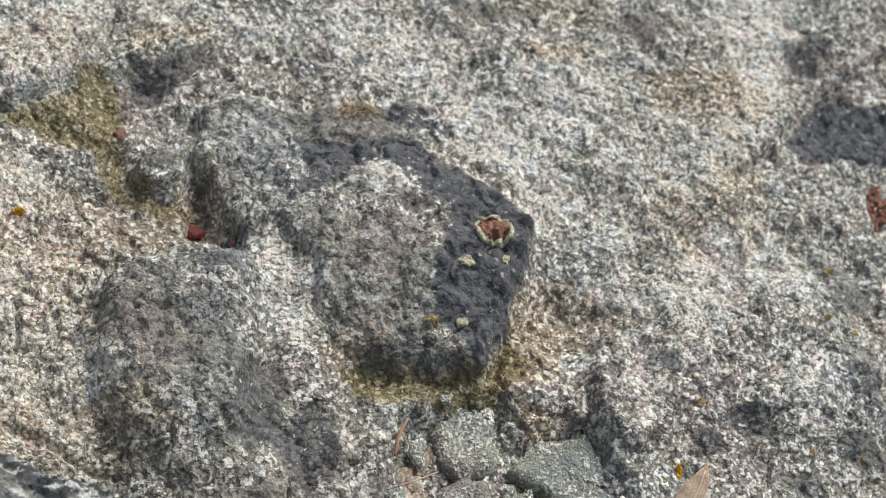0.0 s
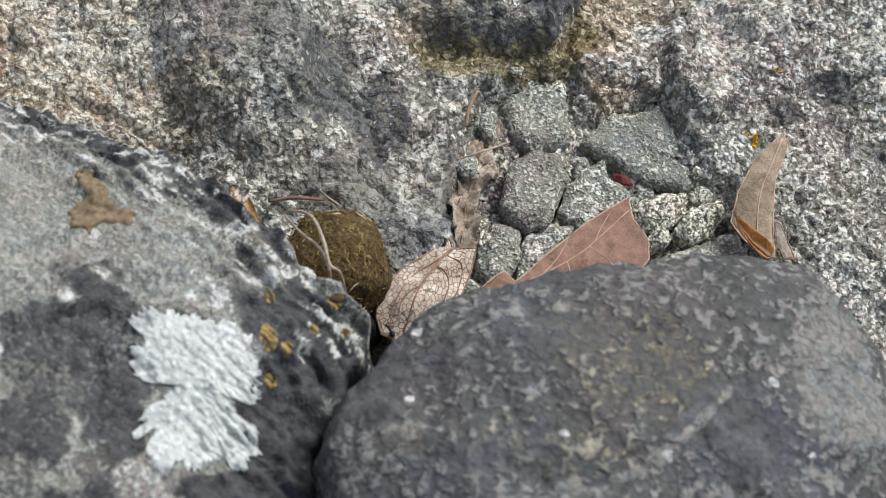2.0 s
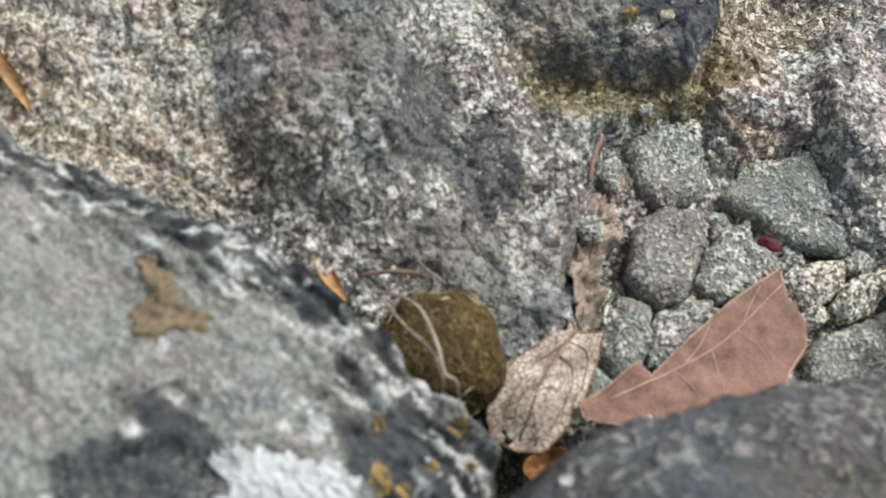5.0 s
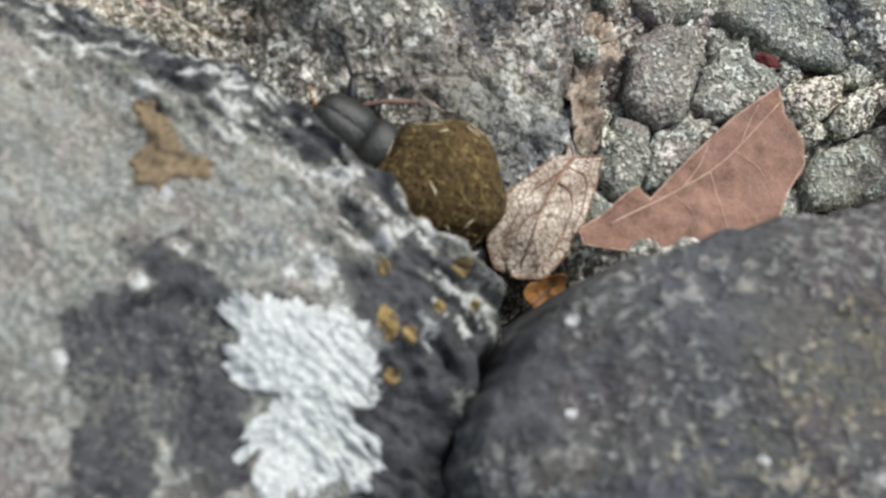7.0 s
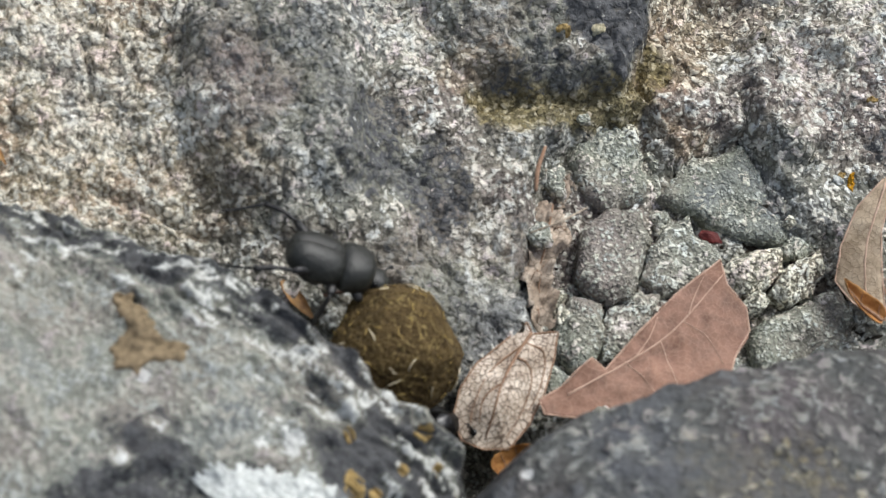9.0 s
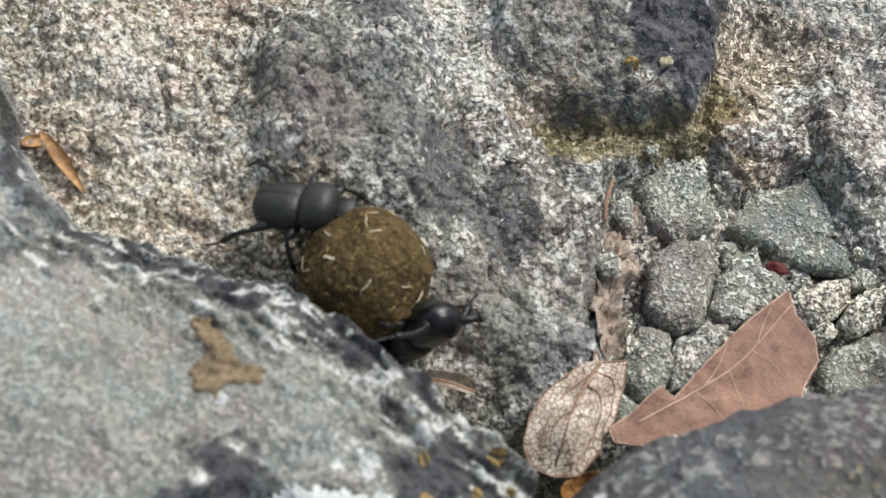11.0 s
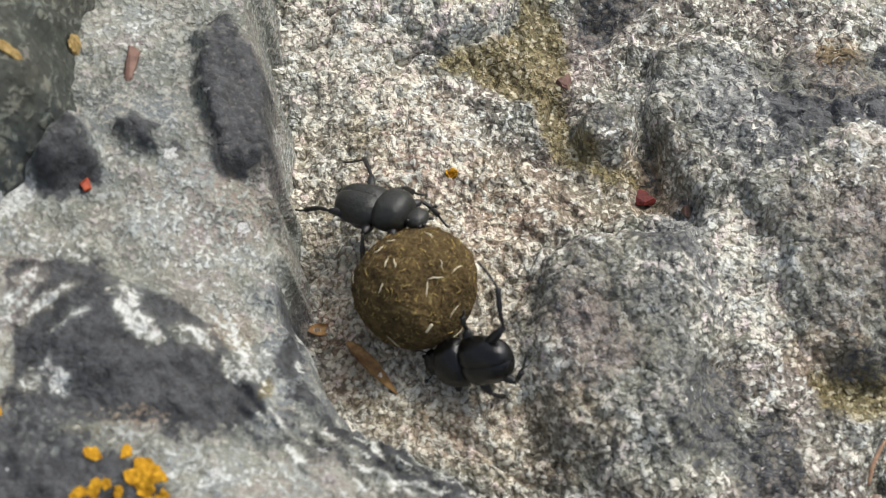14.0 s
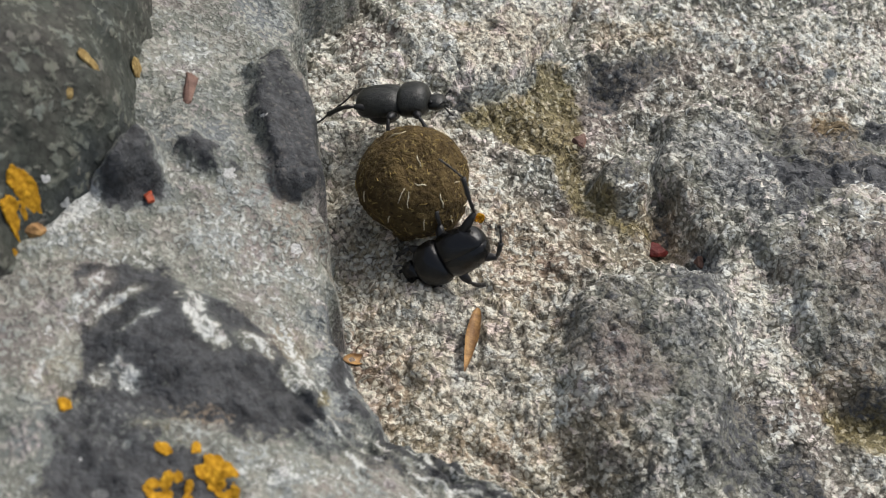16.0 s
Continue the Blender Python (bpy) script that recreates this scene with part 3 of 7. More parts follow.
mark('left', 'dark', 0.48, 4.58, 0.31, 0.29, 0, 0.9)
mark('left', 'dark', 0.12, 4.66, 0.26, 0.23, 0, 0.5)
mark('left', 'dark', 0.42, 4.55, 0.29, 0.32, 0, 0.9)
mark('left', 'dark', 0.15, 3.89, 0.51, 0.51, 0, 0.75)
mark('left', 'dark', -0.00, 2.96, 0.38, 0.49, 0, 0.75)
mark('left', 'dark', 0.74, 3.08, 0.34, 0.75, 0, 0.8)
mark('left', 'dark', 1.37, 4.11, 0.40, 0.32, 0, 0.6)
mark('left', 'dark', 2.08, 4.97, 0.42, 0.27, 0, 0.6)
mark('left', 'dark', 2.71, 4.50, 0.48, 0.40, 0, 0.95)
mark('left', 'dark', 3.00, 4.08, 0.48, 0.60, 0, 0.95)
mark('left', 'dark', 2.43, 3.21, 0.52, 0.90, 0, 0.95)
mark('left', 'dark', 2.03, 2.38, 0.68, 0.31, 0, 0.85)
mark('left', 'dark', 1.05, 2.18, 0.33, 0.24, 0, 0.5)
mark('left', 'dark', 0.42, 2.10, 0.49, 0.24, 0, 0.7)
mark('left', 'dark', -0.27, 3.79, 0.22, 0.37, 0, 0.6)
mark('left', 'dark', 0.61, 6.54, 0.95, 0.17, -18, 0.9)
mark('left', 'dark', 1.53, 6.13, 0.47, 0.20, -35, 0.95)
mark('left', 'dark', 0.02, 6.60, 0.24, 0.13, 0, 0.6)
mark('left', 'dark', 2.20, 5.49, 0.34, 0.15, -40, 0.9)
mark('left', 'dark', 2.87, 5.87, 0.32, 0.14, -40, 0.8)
mark('left', 'pale', 1.44, 5.62, 0.55, 0.10, -25, 0.7)
mark('left', 'pale', 2.07, 5.27, 0.37, 0.08, -30, 0.6)
mark('left', 'pale', 1.69, 4.58, 0.12, 0.10, 0, 0.9)
mark('left', 'pale', 1.55, 4.80, 0.24, 0.08, -20, 0.7)
mark('left', 'pale', 0.15, 4.42, 0.11, 0.10, 0, 0.8)
mark('left', 'pale', 1.13, 2.51, 0.28, 0.25, 0, 0.6)
mark('left', 'pale', 0.61, 2.73, 0.17, 0.18, 0, 0.4)
mark('left', 'pale', 1.31, 2.25, 0.28, 0.16, 0, 0.6)
mark('left', 'pale', 2.45, 5.11, 0.09, 0.05, 0, 0.9)
mark('left', 'pale', 2.71, 5.18, 0.07, 0.06, 0, 0.9)
mark('left', 'pale', 1.59, 6.05, 0.05, 0.04, 0, 1)
mark('front', 'dark', 6.75, 3.27, 0.59, 0.28, 38, 0.8)
mark('front', 'dark', 5.17, 4.03, 0.75, 0.32, 25, 0.45)
mark('front', 'dark', 3.90, 3.70, 0.41, 0.26, 30, 0.5)
mark('front', 'dark', 4.58, 2.63, 0.66, 0.24, 0, 0.35)
mark('front', 'dark', 3.32, 3.68, 0.37, 0.68, 0, 0.8)
mark('front', 'dark', 3.83, 4.92, 0.61, 0.37, 30, 0.8)
mark('front', 'dark', 4.86, 5.60, 0.83, 0.31, 25, 0.7)
mark('front', 'dark', 5.40, 5.03, 0.56, 0.21, 10, 0.5)
mark('front', 'dark', 6.99, 2.88, 0.45, 0.37, 30, 0.6)
mark('front', 'pale', 5.74, 2.54, 0.25, 0.05, 18, 1)
mark('front', 'pale', 6.14, 2.83, 0.28, 0.05, 32, 1)
mark('front', 'pale', 6.54, 3.20, 0.31, 0.05, 45, 1)
mark('front', 'pale', 6.81, 3.51, 0.14, 0.04, 60, 1)
mark('front', 'pale', 5.24, 2.34, 0.33, 0.05, 8, 1)
mark('front', 'pale', 4.47, 4.23, 0.30, 0.03, 35, 0.9)
mark('front', 'pale', 4.16, 3.81, 0.17, 0.03, 35, 0.8)
mark('front', 'pale', 4.75, 2.23, 0.38, 0.05, 3, 0.9)
mark('front', 'pale', 9.32, 6.33, 0.87, 0.96, 0, 1)
mark('front', 'pale', 8.16, 3.84, 0.53, 1.05, 0, 1)
mark('front', 'pale', 3.60, 2.98, 0.23, 0.10, 20, 0.7)
mark('front', 'warm', 3.56, 2.85, 0.28, 0.19, 0, 0.5)
mark('front', 'olive', 5.85, 3.80, 0.97, 0.76, 0, 0.35)
mark('front', 'olive', 5.12, 2.87, 0.88, 0.49, 0, 0.3)

ledge('slab', 0.26, 0.3, [(2.80, 12.90), (3.26, 13.41), (3.90, 13.81), (4.66, 13.95), (5.05, 13.59), (5.26, 12.87), (5.68, 12.69), (6.13, 12.30), (6.54, 11.86), (6.47, 11.30), (6.18, 10.63), (6.09, 10.01), (5.75, 9.32), (5.20, 9.22), (4.52, 9.26), (3.91, 9.52), (3.42, 10.17), (3.07, 11.05), (2.78, 11.98)], lean=(0.09, -0.03))
ledge('slab', -0.16, 0.3, [(3.77, 9.37), (4.61, 9.33), (5.30, 9.49), (5.85, 9.61), (6.10, 10.15), (6.29, 9.81), (6.08, 9.15), (5.23, 8.94), (4.55, 8.85), (3.94, 8.96)])
ledge('slab', 0.16, 0.2, [(1.57, 13.37), (1.63, 12.34), (2.04, 11.70), (2.42, 10.94), (2.80, 11.39), (3.31, 10.75), (3.50, 9.95), (3.79, 9.46), (4.07, 10.03), (3.70, 11.49), (3.32, 12.84), (2.77, 13.71), (2.09, 13.91)], lean=(-0.1, 0))
ledge('slab', 0.48, 0.5, [(0.45, 9.64), (0.55, 10.12), (0.88, 10.43), (1.54, 10.65), (2.41, 10.77), (2.62, 10.26), (2.78, 9.52), (2.79, 8.65), (2.61, 7.78), (1.90, 7.38), (1.17, 7.66), (0.67, 8.56)], lean=(0, 0.1))
ledge('slab', 0.45, 0.16, [(0.75, 12.13), (0.91, 12.46), (1.51, 12.55), (1.62, 12.16), (1.52, 11.76), (1.08, 11.64), (0.81, 11.80)])
ledge('slab', -0.3, 0.22, [(1.49, 11.18), (1.57, 11.78), (1.68, 12.45), (1.91, 12.14), (2.17, 11.47), (2.54, 11.16), (2.39, 10.99), (1.82, 11.07)])
ledge('slab', 0.14, 0.12, [(-2.13, 13.80), (-1.81, 13.47), (-1.22, 12.86), (-0.72, 13.09), (-0.37, 13.33), (-0.24, 13.88), (0.14, 14.40), (0.38, 15.12), (0.30, 16.00), (-2.41, 15.49), (-2.76, 14.71)])
ledge('slab', -0.1, 0.3, [(-1.21, 12.90), (-0.35, 13.32), (-0.18, 13.88), (0.26, 14.10), (0.49, 13.43), (0.75, 13.10), (0.63, 12.77), (0.85, 12.06), (1.25, 11.69), (1.76, 11.81), (1.85, 11.56), (1.20, 11.40), (0.67, 11.64), (0.23, 12.28), (-0.56, 12.57), (-1.10, 12.63)])
ledge('slab', -0.22, 0.25, [(0.37, 14.18), (0.81, 14.14), (1.64, 14.78), (1.75, 14.27), (1.25, 13.63), (0.85, 13.32), (0.55, 13.55)])
ledge('slab', -0.2, 0.14, [(9.63, 13.23), (10.36, 14.08), (11.06, 15.14), (11.84, 15.84), (12.75, 16.71), (14.24, 17.41), (13.54, 13.84), (12.28, 13.85), (11.46, 13.94), (10.68, 13.69)])
ledge('slab', 0.18, 0.1, [(10.99, 16.48), (11.48, 16.81), (11.79, 16.52), (11.47, 16.01), (11.03, 16.05)])
ledge('slab', -0.18, 0.3, [(6.13, 10.40), (6.63, 10.85), (7.62, 10.81), (7.34, 10.20), (6.60, 9.73), (6.34, 9.16), (6.88, 8.88), (6.56, 8.58), (6.11, 8.95), (6.04, 9.65)])
ledge('slab', -0.15, 0.1, [(6.64, 8.76), (6.83, 9.14), (7.08, 8.97), (7.15, 8.82), (6.89, 8.75)])
ledge('slab', 0.2, 0.15, [(7.34, 10.20), (7.85, 10.56), (8.48, 10.18), (8.60, 9.55), (8.29, 8.71), (7.72, 8.47), (7.20, 9.10)])
ledge('slab', -0.5, 0.3, [(4.63, 8.56), (5.15, 9.02), (6.07, 9.20), (6.35, 8.66), (6.67, 8.80), (7.29, 8.94), (7.71, 7.86), (8.24, 7.61), (8.38, 6.53), (7.86, 5.77), (4.53, 5.44), (4.45, 5.98), (4.48, 7.41)])
groove(0.22, 0.05, [(-1.55, 12.66), (-1.12, 12.84), (-0.33, 13.31), (-0.27, 13.97), (0.13, 14.62), (0.27, 15.22), (0.22, 15.93)])
groove(0.14, 0.07, [(0.49, 9.55), (0.55, 10.16), (0.88, 10.49), (1.54, 10.72), (2.15, 10.83)])
groove(0.2, 0.06, [(0.76, 12.10), (0.84, 11.90), (1.09, 11.75), (1.50, 11.86), (1.64, 12.18)])
groove(0.16, 0.06, [(1.54, 13.34), (1.61, 12.41), (2.02, 11.78), (2.42, 10.97)])
groove(0.12, 0.05, [(2.42, 10.97), (2.81, 11.44), (3.32, 10.80), (3.49, 10.01)])
groove(0.14, 0.06, [(9.57, 13.17), (10.36, 14.11), (11.06, 15.17), (11.84, 15.86), (13.11, 16.91)])
groove(0.16, 0.06, [(6.17, 10.13), (5.95, 9.50), (6.15, 8.96), (6.41, 8.65)])
groove(0.16, 0.05, [(6.56, 8.58), (6.87, 8.69), (7.20, 8.92), (7.30, 9.46)])
groove(0.14, 0.05, [(7.26, 8.88), (7.46, 8.47), (7.77, 7.74)])
groove(0.14, 0.06, [(0.63, 9.18), (0.65, 9.89), (0.85, 10.32), (1.37, 10.68)])
groove(0.1, 0.05, [(-0.33, 7.95), (0.09, 7.85), (0.60, 7.60), (1.10, 7.42)])
groove(0.1, 0.04, [(7.34, 8.77), (7.47, 8.19), (7.60, 7.79)])
groove(0.16, 0.035, [(-0.38, 9.60), (-0.33, 9.31), (-0.27, 9.06), (-0.23, 8.82)])
groove(0.06, 0.035, [(-0.14, 11.63), (0.01, 11.36), (0.24, 11.20), (0.36, 10.99)])
groove(0.06, 0.035, [(-0.06, 11.35), (0.12, 11.59), (0.34, 11.80)])
groove(0.07, 0.04, [(-0.24, 9.12), (-0.12, 8.80), (0.01, 8.61)])
groove(0.06, 0.035, [(-0.00, 11.78), (0.20, 11.43), (0.51, 11.72)])
patch('slab', 'dark', 0.9, [(2.98, 12.91), (3.26, 12.96), (3.92, 12.82), (4.57, 13.31), (4.99, 13.17), (5.24, 12.63), (5.66, 12.60), (6.11, 12.22), (6.51, 11.78), (6.44, 11.22), (6.16, 10.56), (6.06, 9.95), (5.72, 9.36), (5.25, 9.65), (4.94, 10.24), (5.01, 11.19), (5.16, 11.80), (4.59, 12.01), (4.34, 12.58), (3.62, 12.25), (3.14, 12.26)])
patch('slab', 'dark', 0.6, [(3.07, 12.15), (3.79, 12.07), (4.43, 11.93), (5.08, 11.99), (5.00, 11.63), (4.28, 11.61), (3.57, 11.69), (3.09, 11.80)])
# shaded underside of the raised block, put into the skin colour
patch('slab', 'dark', 0.55, [(4.42, 9.65), (4.95, 9.73), (5.72, 9.39), (5.76, 9.29), (5.11, 9.18), (4.43, 9.21), (4.06, 9.34)])
patch('slab', 'dark', 0.42, [(2.86, 11.89), (3.83, 11.46), (4.94, 11.55), (5.04, 10.32), (5.12, 9.69), (4.51, 9.61), (3.90, 9.61), (3.42, 10.17)])
patch('slab', 'dark', 0.36, [(1.65, 13.39), (2.61, 13.68), (2.97, 13.10), (2.88, 12.05), (3.25, 11.03), (2.76, 11.43), (2.40, 11.08), (2.03, 11.80), (1.66, 12.44)])
patch('slab', 'dark', 0.5, [(2.59, 13.50), (3.56, 13.91), (4.58, 13.94), (5.01, 13.58), (4.42, 13.36), (3.60, 13.00), (2.95, 12.98)])
patch('slab', 'dark', 0.5, [(0.81, 12.07), (0.98, 12.34), (1.34, 12.36), (1.47, 12.11), (1.31, 11.92), (0.97, 11.84)])
patch('slab', 'dark', 0.62, [(0.37, 14.18), (0.81, 14.14), (1.64, 14.78), (1.70, 14.37), (1.17, 13.66), (0.85, 13.32), (0.55, 13.55)])
# darkens the colour in the seed hollow, standing in for its shade
patch('slab', 'dark', 0.45, [(1.53, 11.25), (1.61, 11.85), (1.69, 12.48), (1.92, 12.17), (2.14, 11.53), (2.52, 11.22), (2.39, 11.11), (2.16, 11.28), (1.94, 11.41), (1.68, 11.19)])
patch('slab', 'dark', 0.6, [(1.58, 10.17), (1.68, 10.46), (2.27, 10.65), (2.46, 10.41), (2.25, 10.10), (1.94, 9.92)])
patch('slab', 'dark', 0.45, [(0.51, 9.67), (0.90, 10.20), (1.51, 10.16), (2.09, 9.72), (2.60, 9.14), (2.59, 8.56), (2.01, 8.60), (1.34, 8.77), (0.82, 8.83)])
patch('slab', 'dark', 0.9, [(10.51, 14.17), (11.04, 15.02), (11.83, 15.78), (12.28, 15.49), (13.12, 15.78), (12.83, 14.18), (11.71, 14.32), (11.09, 13.93)])
patch('slab', 'dark', 0.6, [(10.99, 16.48), (11.48, 16.81), (11.79, 16.52), (11.47, 16.01), (11.03, 16.05)])
patch('slab', 'dark', 0.6, [(3.06, 12.84), (3.83, 13.07), (4.27, 12.80), (4.88, 13.17), (4.90, 12.23), (4.10, 11.92), (3.41, 11.87), (3.17, 12.25)])
patch('slab', 'dark', 0.55, [(2.13, 8.24), (2.64, 8.53), (3.06, 8.13), (2.81, 7.80), (2.42, 7.83)])
patch('slab', 'dark', 0.35, [(0.32, 9.29), (1.09, 9.56), (2.07, 9.07), (2.64, 8.45), (2.16, 7.80), (1.23, 8.05), (0.59, 8.56)])
patch('slab', 'dark', 0.3, [(6.97, 15.91), (7.75, 16.57), (9.01, 16.71), (9.02, 15.71), (8.23, 15.08), (7.31, 15.13)])
patch('slab', 'dark', 0.3, [(6.43, 12.84), (7.51, 13.68), (8.67, 13.67), (9.05, 12.86), (8.10, 11.77), (7.17, 11.93), (6.68, 12.36)])
patch('slab', 'dark', 0.22, [(0.01, 13.08), (2.77, 13.71), (4.02, 11.54), (3.94, 9.48), (3.61, 7.12), (0.84, 6.81), (0.55, 9.52)])
patch('slab', 'dark', 0.14, [(3.54, 8.79), (6.11, 9.13), (7.73, 9.88), (11.72, 10.44), (11.33, 8.05), (3.63, 7.17)])
patch('slab', 'dark', 0.3, [(0.48, 8.28), (2.24, 8.94), (4.19, 8.67), (4.35, 6.32), (3.36, 5.28), (2.55, 6.28), (1.59, 7.30)])
patch('slab', 'dark', 0.32, [(0.83, 10.12), (1.88, 10.65), (3.05, 9.50), (3.52, 8.42), (2.85, 7.76), (1.85, 8.35), (0.97, 9.24)])
patch('slab', 'dark', 0.46, [(3.15, 6.63), (3.36, 7.47), (4.1, 7.8), (4.57, 7.9), (4.66, 6.84), (4.09, 6.1), (3.66, 5.93), (3.3, 6.14)])
patch('slab', 'dark', 0.42, [(2.45, 7.07), (3.18, 7.81), (3.52, 7.73), (3.34, 6.63), (3.17, 6.18)])
patch('slab', 'dark', 0.48, [(3.08, 12.92), (3.83, 13.8), (4.57, 13.84), (4.55, 11.87), (3.92, 11.81), (3.32, 12.22)])
patch('slab', 'pale', 1, [(3.79, 12.36), (4.27, 12.65), (4.77, 12.32), (4.78, 12.02), (4.13, 11.96)])
patch('slab', 'pale', 1, [(3.56, 15.21), (4.45, 14.69), (5.15, 13.92), (5.33, 13.18), (5.84, 12.95), (6.26, 12.55), (6.67, 12.10), (7.11, 12.64), (6.70, 13.21), (6.02, 13.85), (5.41, 14.53), (4.61, 15.19), (3.89, 15.75)])
patch('slab', 'pale', 1, [(9.99, 16.79), (10.66, 17.45), (11.40, 17.74), (11.01, 16.23), (10.65, 14.95), (10.17, 14.05), (9.91, 15.04)])
patch('slab', 'pale', 0.6, [(6.98, 11.30), (8.24, 11.39), (9.54, 11.49), (9.35, 10.49), (8.57, 10.19), (8.21, 10.90)])
patch('slab', 'pale', 0.9, [(2.55, 10.94), (2.83, 11.32), (3.30, 10.68), (3.47, 9.61), (3.02, 9.55), (2.75, 10.23)])
patch('slab', 'pale', 0.9, [(-3.15, 12.89), (-1.44, 13.21), (-1.28, 12.69), (-0.95, 12.04), (-1.36, 11.53), (-2.06, 11.49), (-2.51, 11.58), (-2.82, 12.05)])
patch('slab', 'pale', 0.7, [(-0.84, 11.63), (-0.48, 11.78), (-0.31, 11.14), (-0.66, 11.16)])
patch('slab', 'pale', 0.8, [(-2.13, 13.71), (-1.80, 13.38), (-1.23, 12.87), (-0.73, 13.05), (-0.38, 13.29), (-0.29, 13.83), (0.12, 14.41), (0.33, 15.45), (-2.33, 14.95)])
patch('slab', 'pale', 0.8, [(-1.83, 10.11), (-0.97, 10.47), (-0.20, 10.21), (-0.55, 9.45), (-1.23, 9.48), (-1.68, 9.67)])
patch('slab', 'pale', 0.5, [(-2.65, 11.55), (-0.73, 12.00), (0.08, 10.88), (0.45, 9.75), (0.92, 7.29), (0.01, 7.41), (-1.51, 7.98), (-1.86, 9.10), (-2.48, 10.41)])
patch('slab', 'warm', 0.55, [(-2.65, 11.55), (-0.73, 12.00), (0.08, 10.88), (0.45, 9.75), (0.92, 7.29), (0.01, 7.41), (-1.51, 7.98), (-1.86, 9.10), (-2.48, 10.41)])
patch('slab', 'warm', 0.8, [(-1.43, 14.21), (-0.70, 14.62), (0.09, 14.62), (-0.29, 13.83), (-0.53, 13.30), (-1.15, 13.35)])
patch('slab', 'warm', 0.9, [(0.38, 14.55), (0.58, 14.94), (1.54, 15.08), (1.64, 14.78), (0.95, 14.33), (0.49, 14.21)])
patch('slab', 'warm', 0.7, [(0.48, 11.48), (1.22, 11.48), (1.63, 10.95), (1.28, 10.78), (0.79, 10.58), (0.37, 9.88), (0.24, 9.20), (-0.10, 9.12), (-0.13, 10.45)])
patch('slab', 'warm', 1, [(6.13, 10.40), (6.63, 10.85), (7.62, 10.81), (7.34, 10.20), (6.60, 9.73), (6.34, 9.16), (6.88, 8.88), (6.56, 8.58), (6.11, 8.95), (6.04, 9.65)])
patch('slab', 'warm', 0.7, [(9.23, 14.80), (10.32, 15.36), (10.54, 14.81), (9.61, 13.95), (8.99, 14.17)])
patch('slab', 'olive', 1, [(-1.20, 12.80), (-0.34, 13.27), (-0.11, 13.90), (0.27, 14.05), (0.45, 13.42), (0.68, 13.03), (0.60, 12.71), (0.81, 12.05), (1.26, 11.64), (1.77, 11.72), (1.85, 11.56), (1.20, 11.40), (0.59, 11.62), (0.23, 12.28), (-0.56, 12.57), (-1.09, 12.58)])
patch('slab', 'olive', 1, [(3.82, 9.30), (4.57, 9.36), (5.26, 9.41), (5.88, 9.54), (6.13, 10.03), (6.36, 9.70), (6.03, 8.94), (5.19, 8.82), (4.51, 8.73), (3.98, 8.85)])
patch('slab', 'olive', 0.5, [(-2.22, 11.55), (-1.84, 11.79), (-1.38, 11.62), (-1.76, 11.38)])
ledge('left', 0.28, 0.14, [(-3.65, 11.36), (-3.54, 11.66), (-3.41, 11.88), (-3.11, 11.73), (-2.83, 11.38), (-2.59, 10.82), (-2.43, 10.35), (-2.46, 10.00), (-2.71, 9.78), (-2.98, 9.80), (-3.19, 10.16), (-3.52, 10.77)])
ledge('left', 0.45, 0.22, [(-4.89, 9.10), (-4.72, 9.54), (-4.68, 9.88), (-4.46, 9.89), (-4.24, 9.66), (-4.22, 9.34), (-4.52, 9.03), (-4.77, 9.01)])
ledge('left', 0.22, 0.15, [(-4.18, 9.92), (-4.04, 10.16), (-3.70, 10.12), (-3.66, 9.80), (-3.92, 9.65)])
patch('left', 'dark', 0.78, [(-3.62, 11.23), (-3.52, 11.53), (-3.39, 11.75), (-3.09, 11.59), (-2.82, 11.26), (-2.57, 10.70), (-2.42, 10.23), (-2.45, 9.89), (-2.70, 9.67), (-2.96, 9.69), (-3.17, 10.05), (-3.49, 10.65)])
patch('left', 'dark', 1, [(-4.84, 8.96), (-4.67, 9.39), (-4.63, 9.73), (-4.42, 9.74), (-4.20, 9.51), (-4.18, 9.20), (-4.48, 8.89), (-4.72, 8.87)])
patch('left', 'dark', 0.9, [(-4.16, 9.85), (-4.02, 10.09), (-3.69, 10.04), (-3.65, 9.72), (-3.90, 9.58)])
patch('left', 'dark', 0.6, [(-3.62, 9.89), (-3.48, 10.01), (-3.37, 9.79), (-3.49, 9.63)])
patch('left', 'dark', 0.9, [(-4.80, 8.09), (-4.49, 8.29), (-4.18, 8.52), (-3.97, 8.45), (-3.73, 8.25), (-3.39, 8.13), (-2.96, 8.14), (-2.49, 7.95), (-2.01, 7.70), (-1.85, 7.39), (-1.91, 6.99), (-2.17, 6.81), (-2.62, 6.73), (-2.99, 6.80), (-3.49, 6.65), (-4.00, 6.56), (-4.35, 6.56)])
patch('left', 'dark', 0.8, [(-4.06, 7.62), (-3.56, 7.64), (-2.93, 7.55), (-2.98, 7.27), (-3.78, 7.13), (-4.02, 7.35)])
patch('left', 'dark', 1, [(-2.21, 8.91), (-2.10, 9.04), (-1.96, 8.96), (-1.80, 8.48), (-1.65, 7.87), (-1.86, 7.73), (-1.97, 7.96), (-1.98, 8.31)])
patch('left', 'dark', 0.88, [(-4.48, 6.10), (-3.51, 6.30), (-2.86, 6.26), (-2.57, 6.01), (-2.56, 5.71), (-2.53, 5.37), (-4.17, 5.08)])
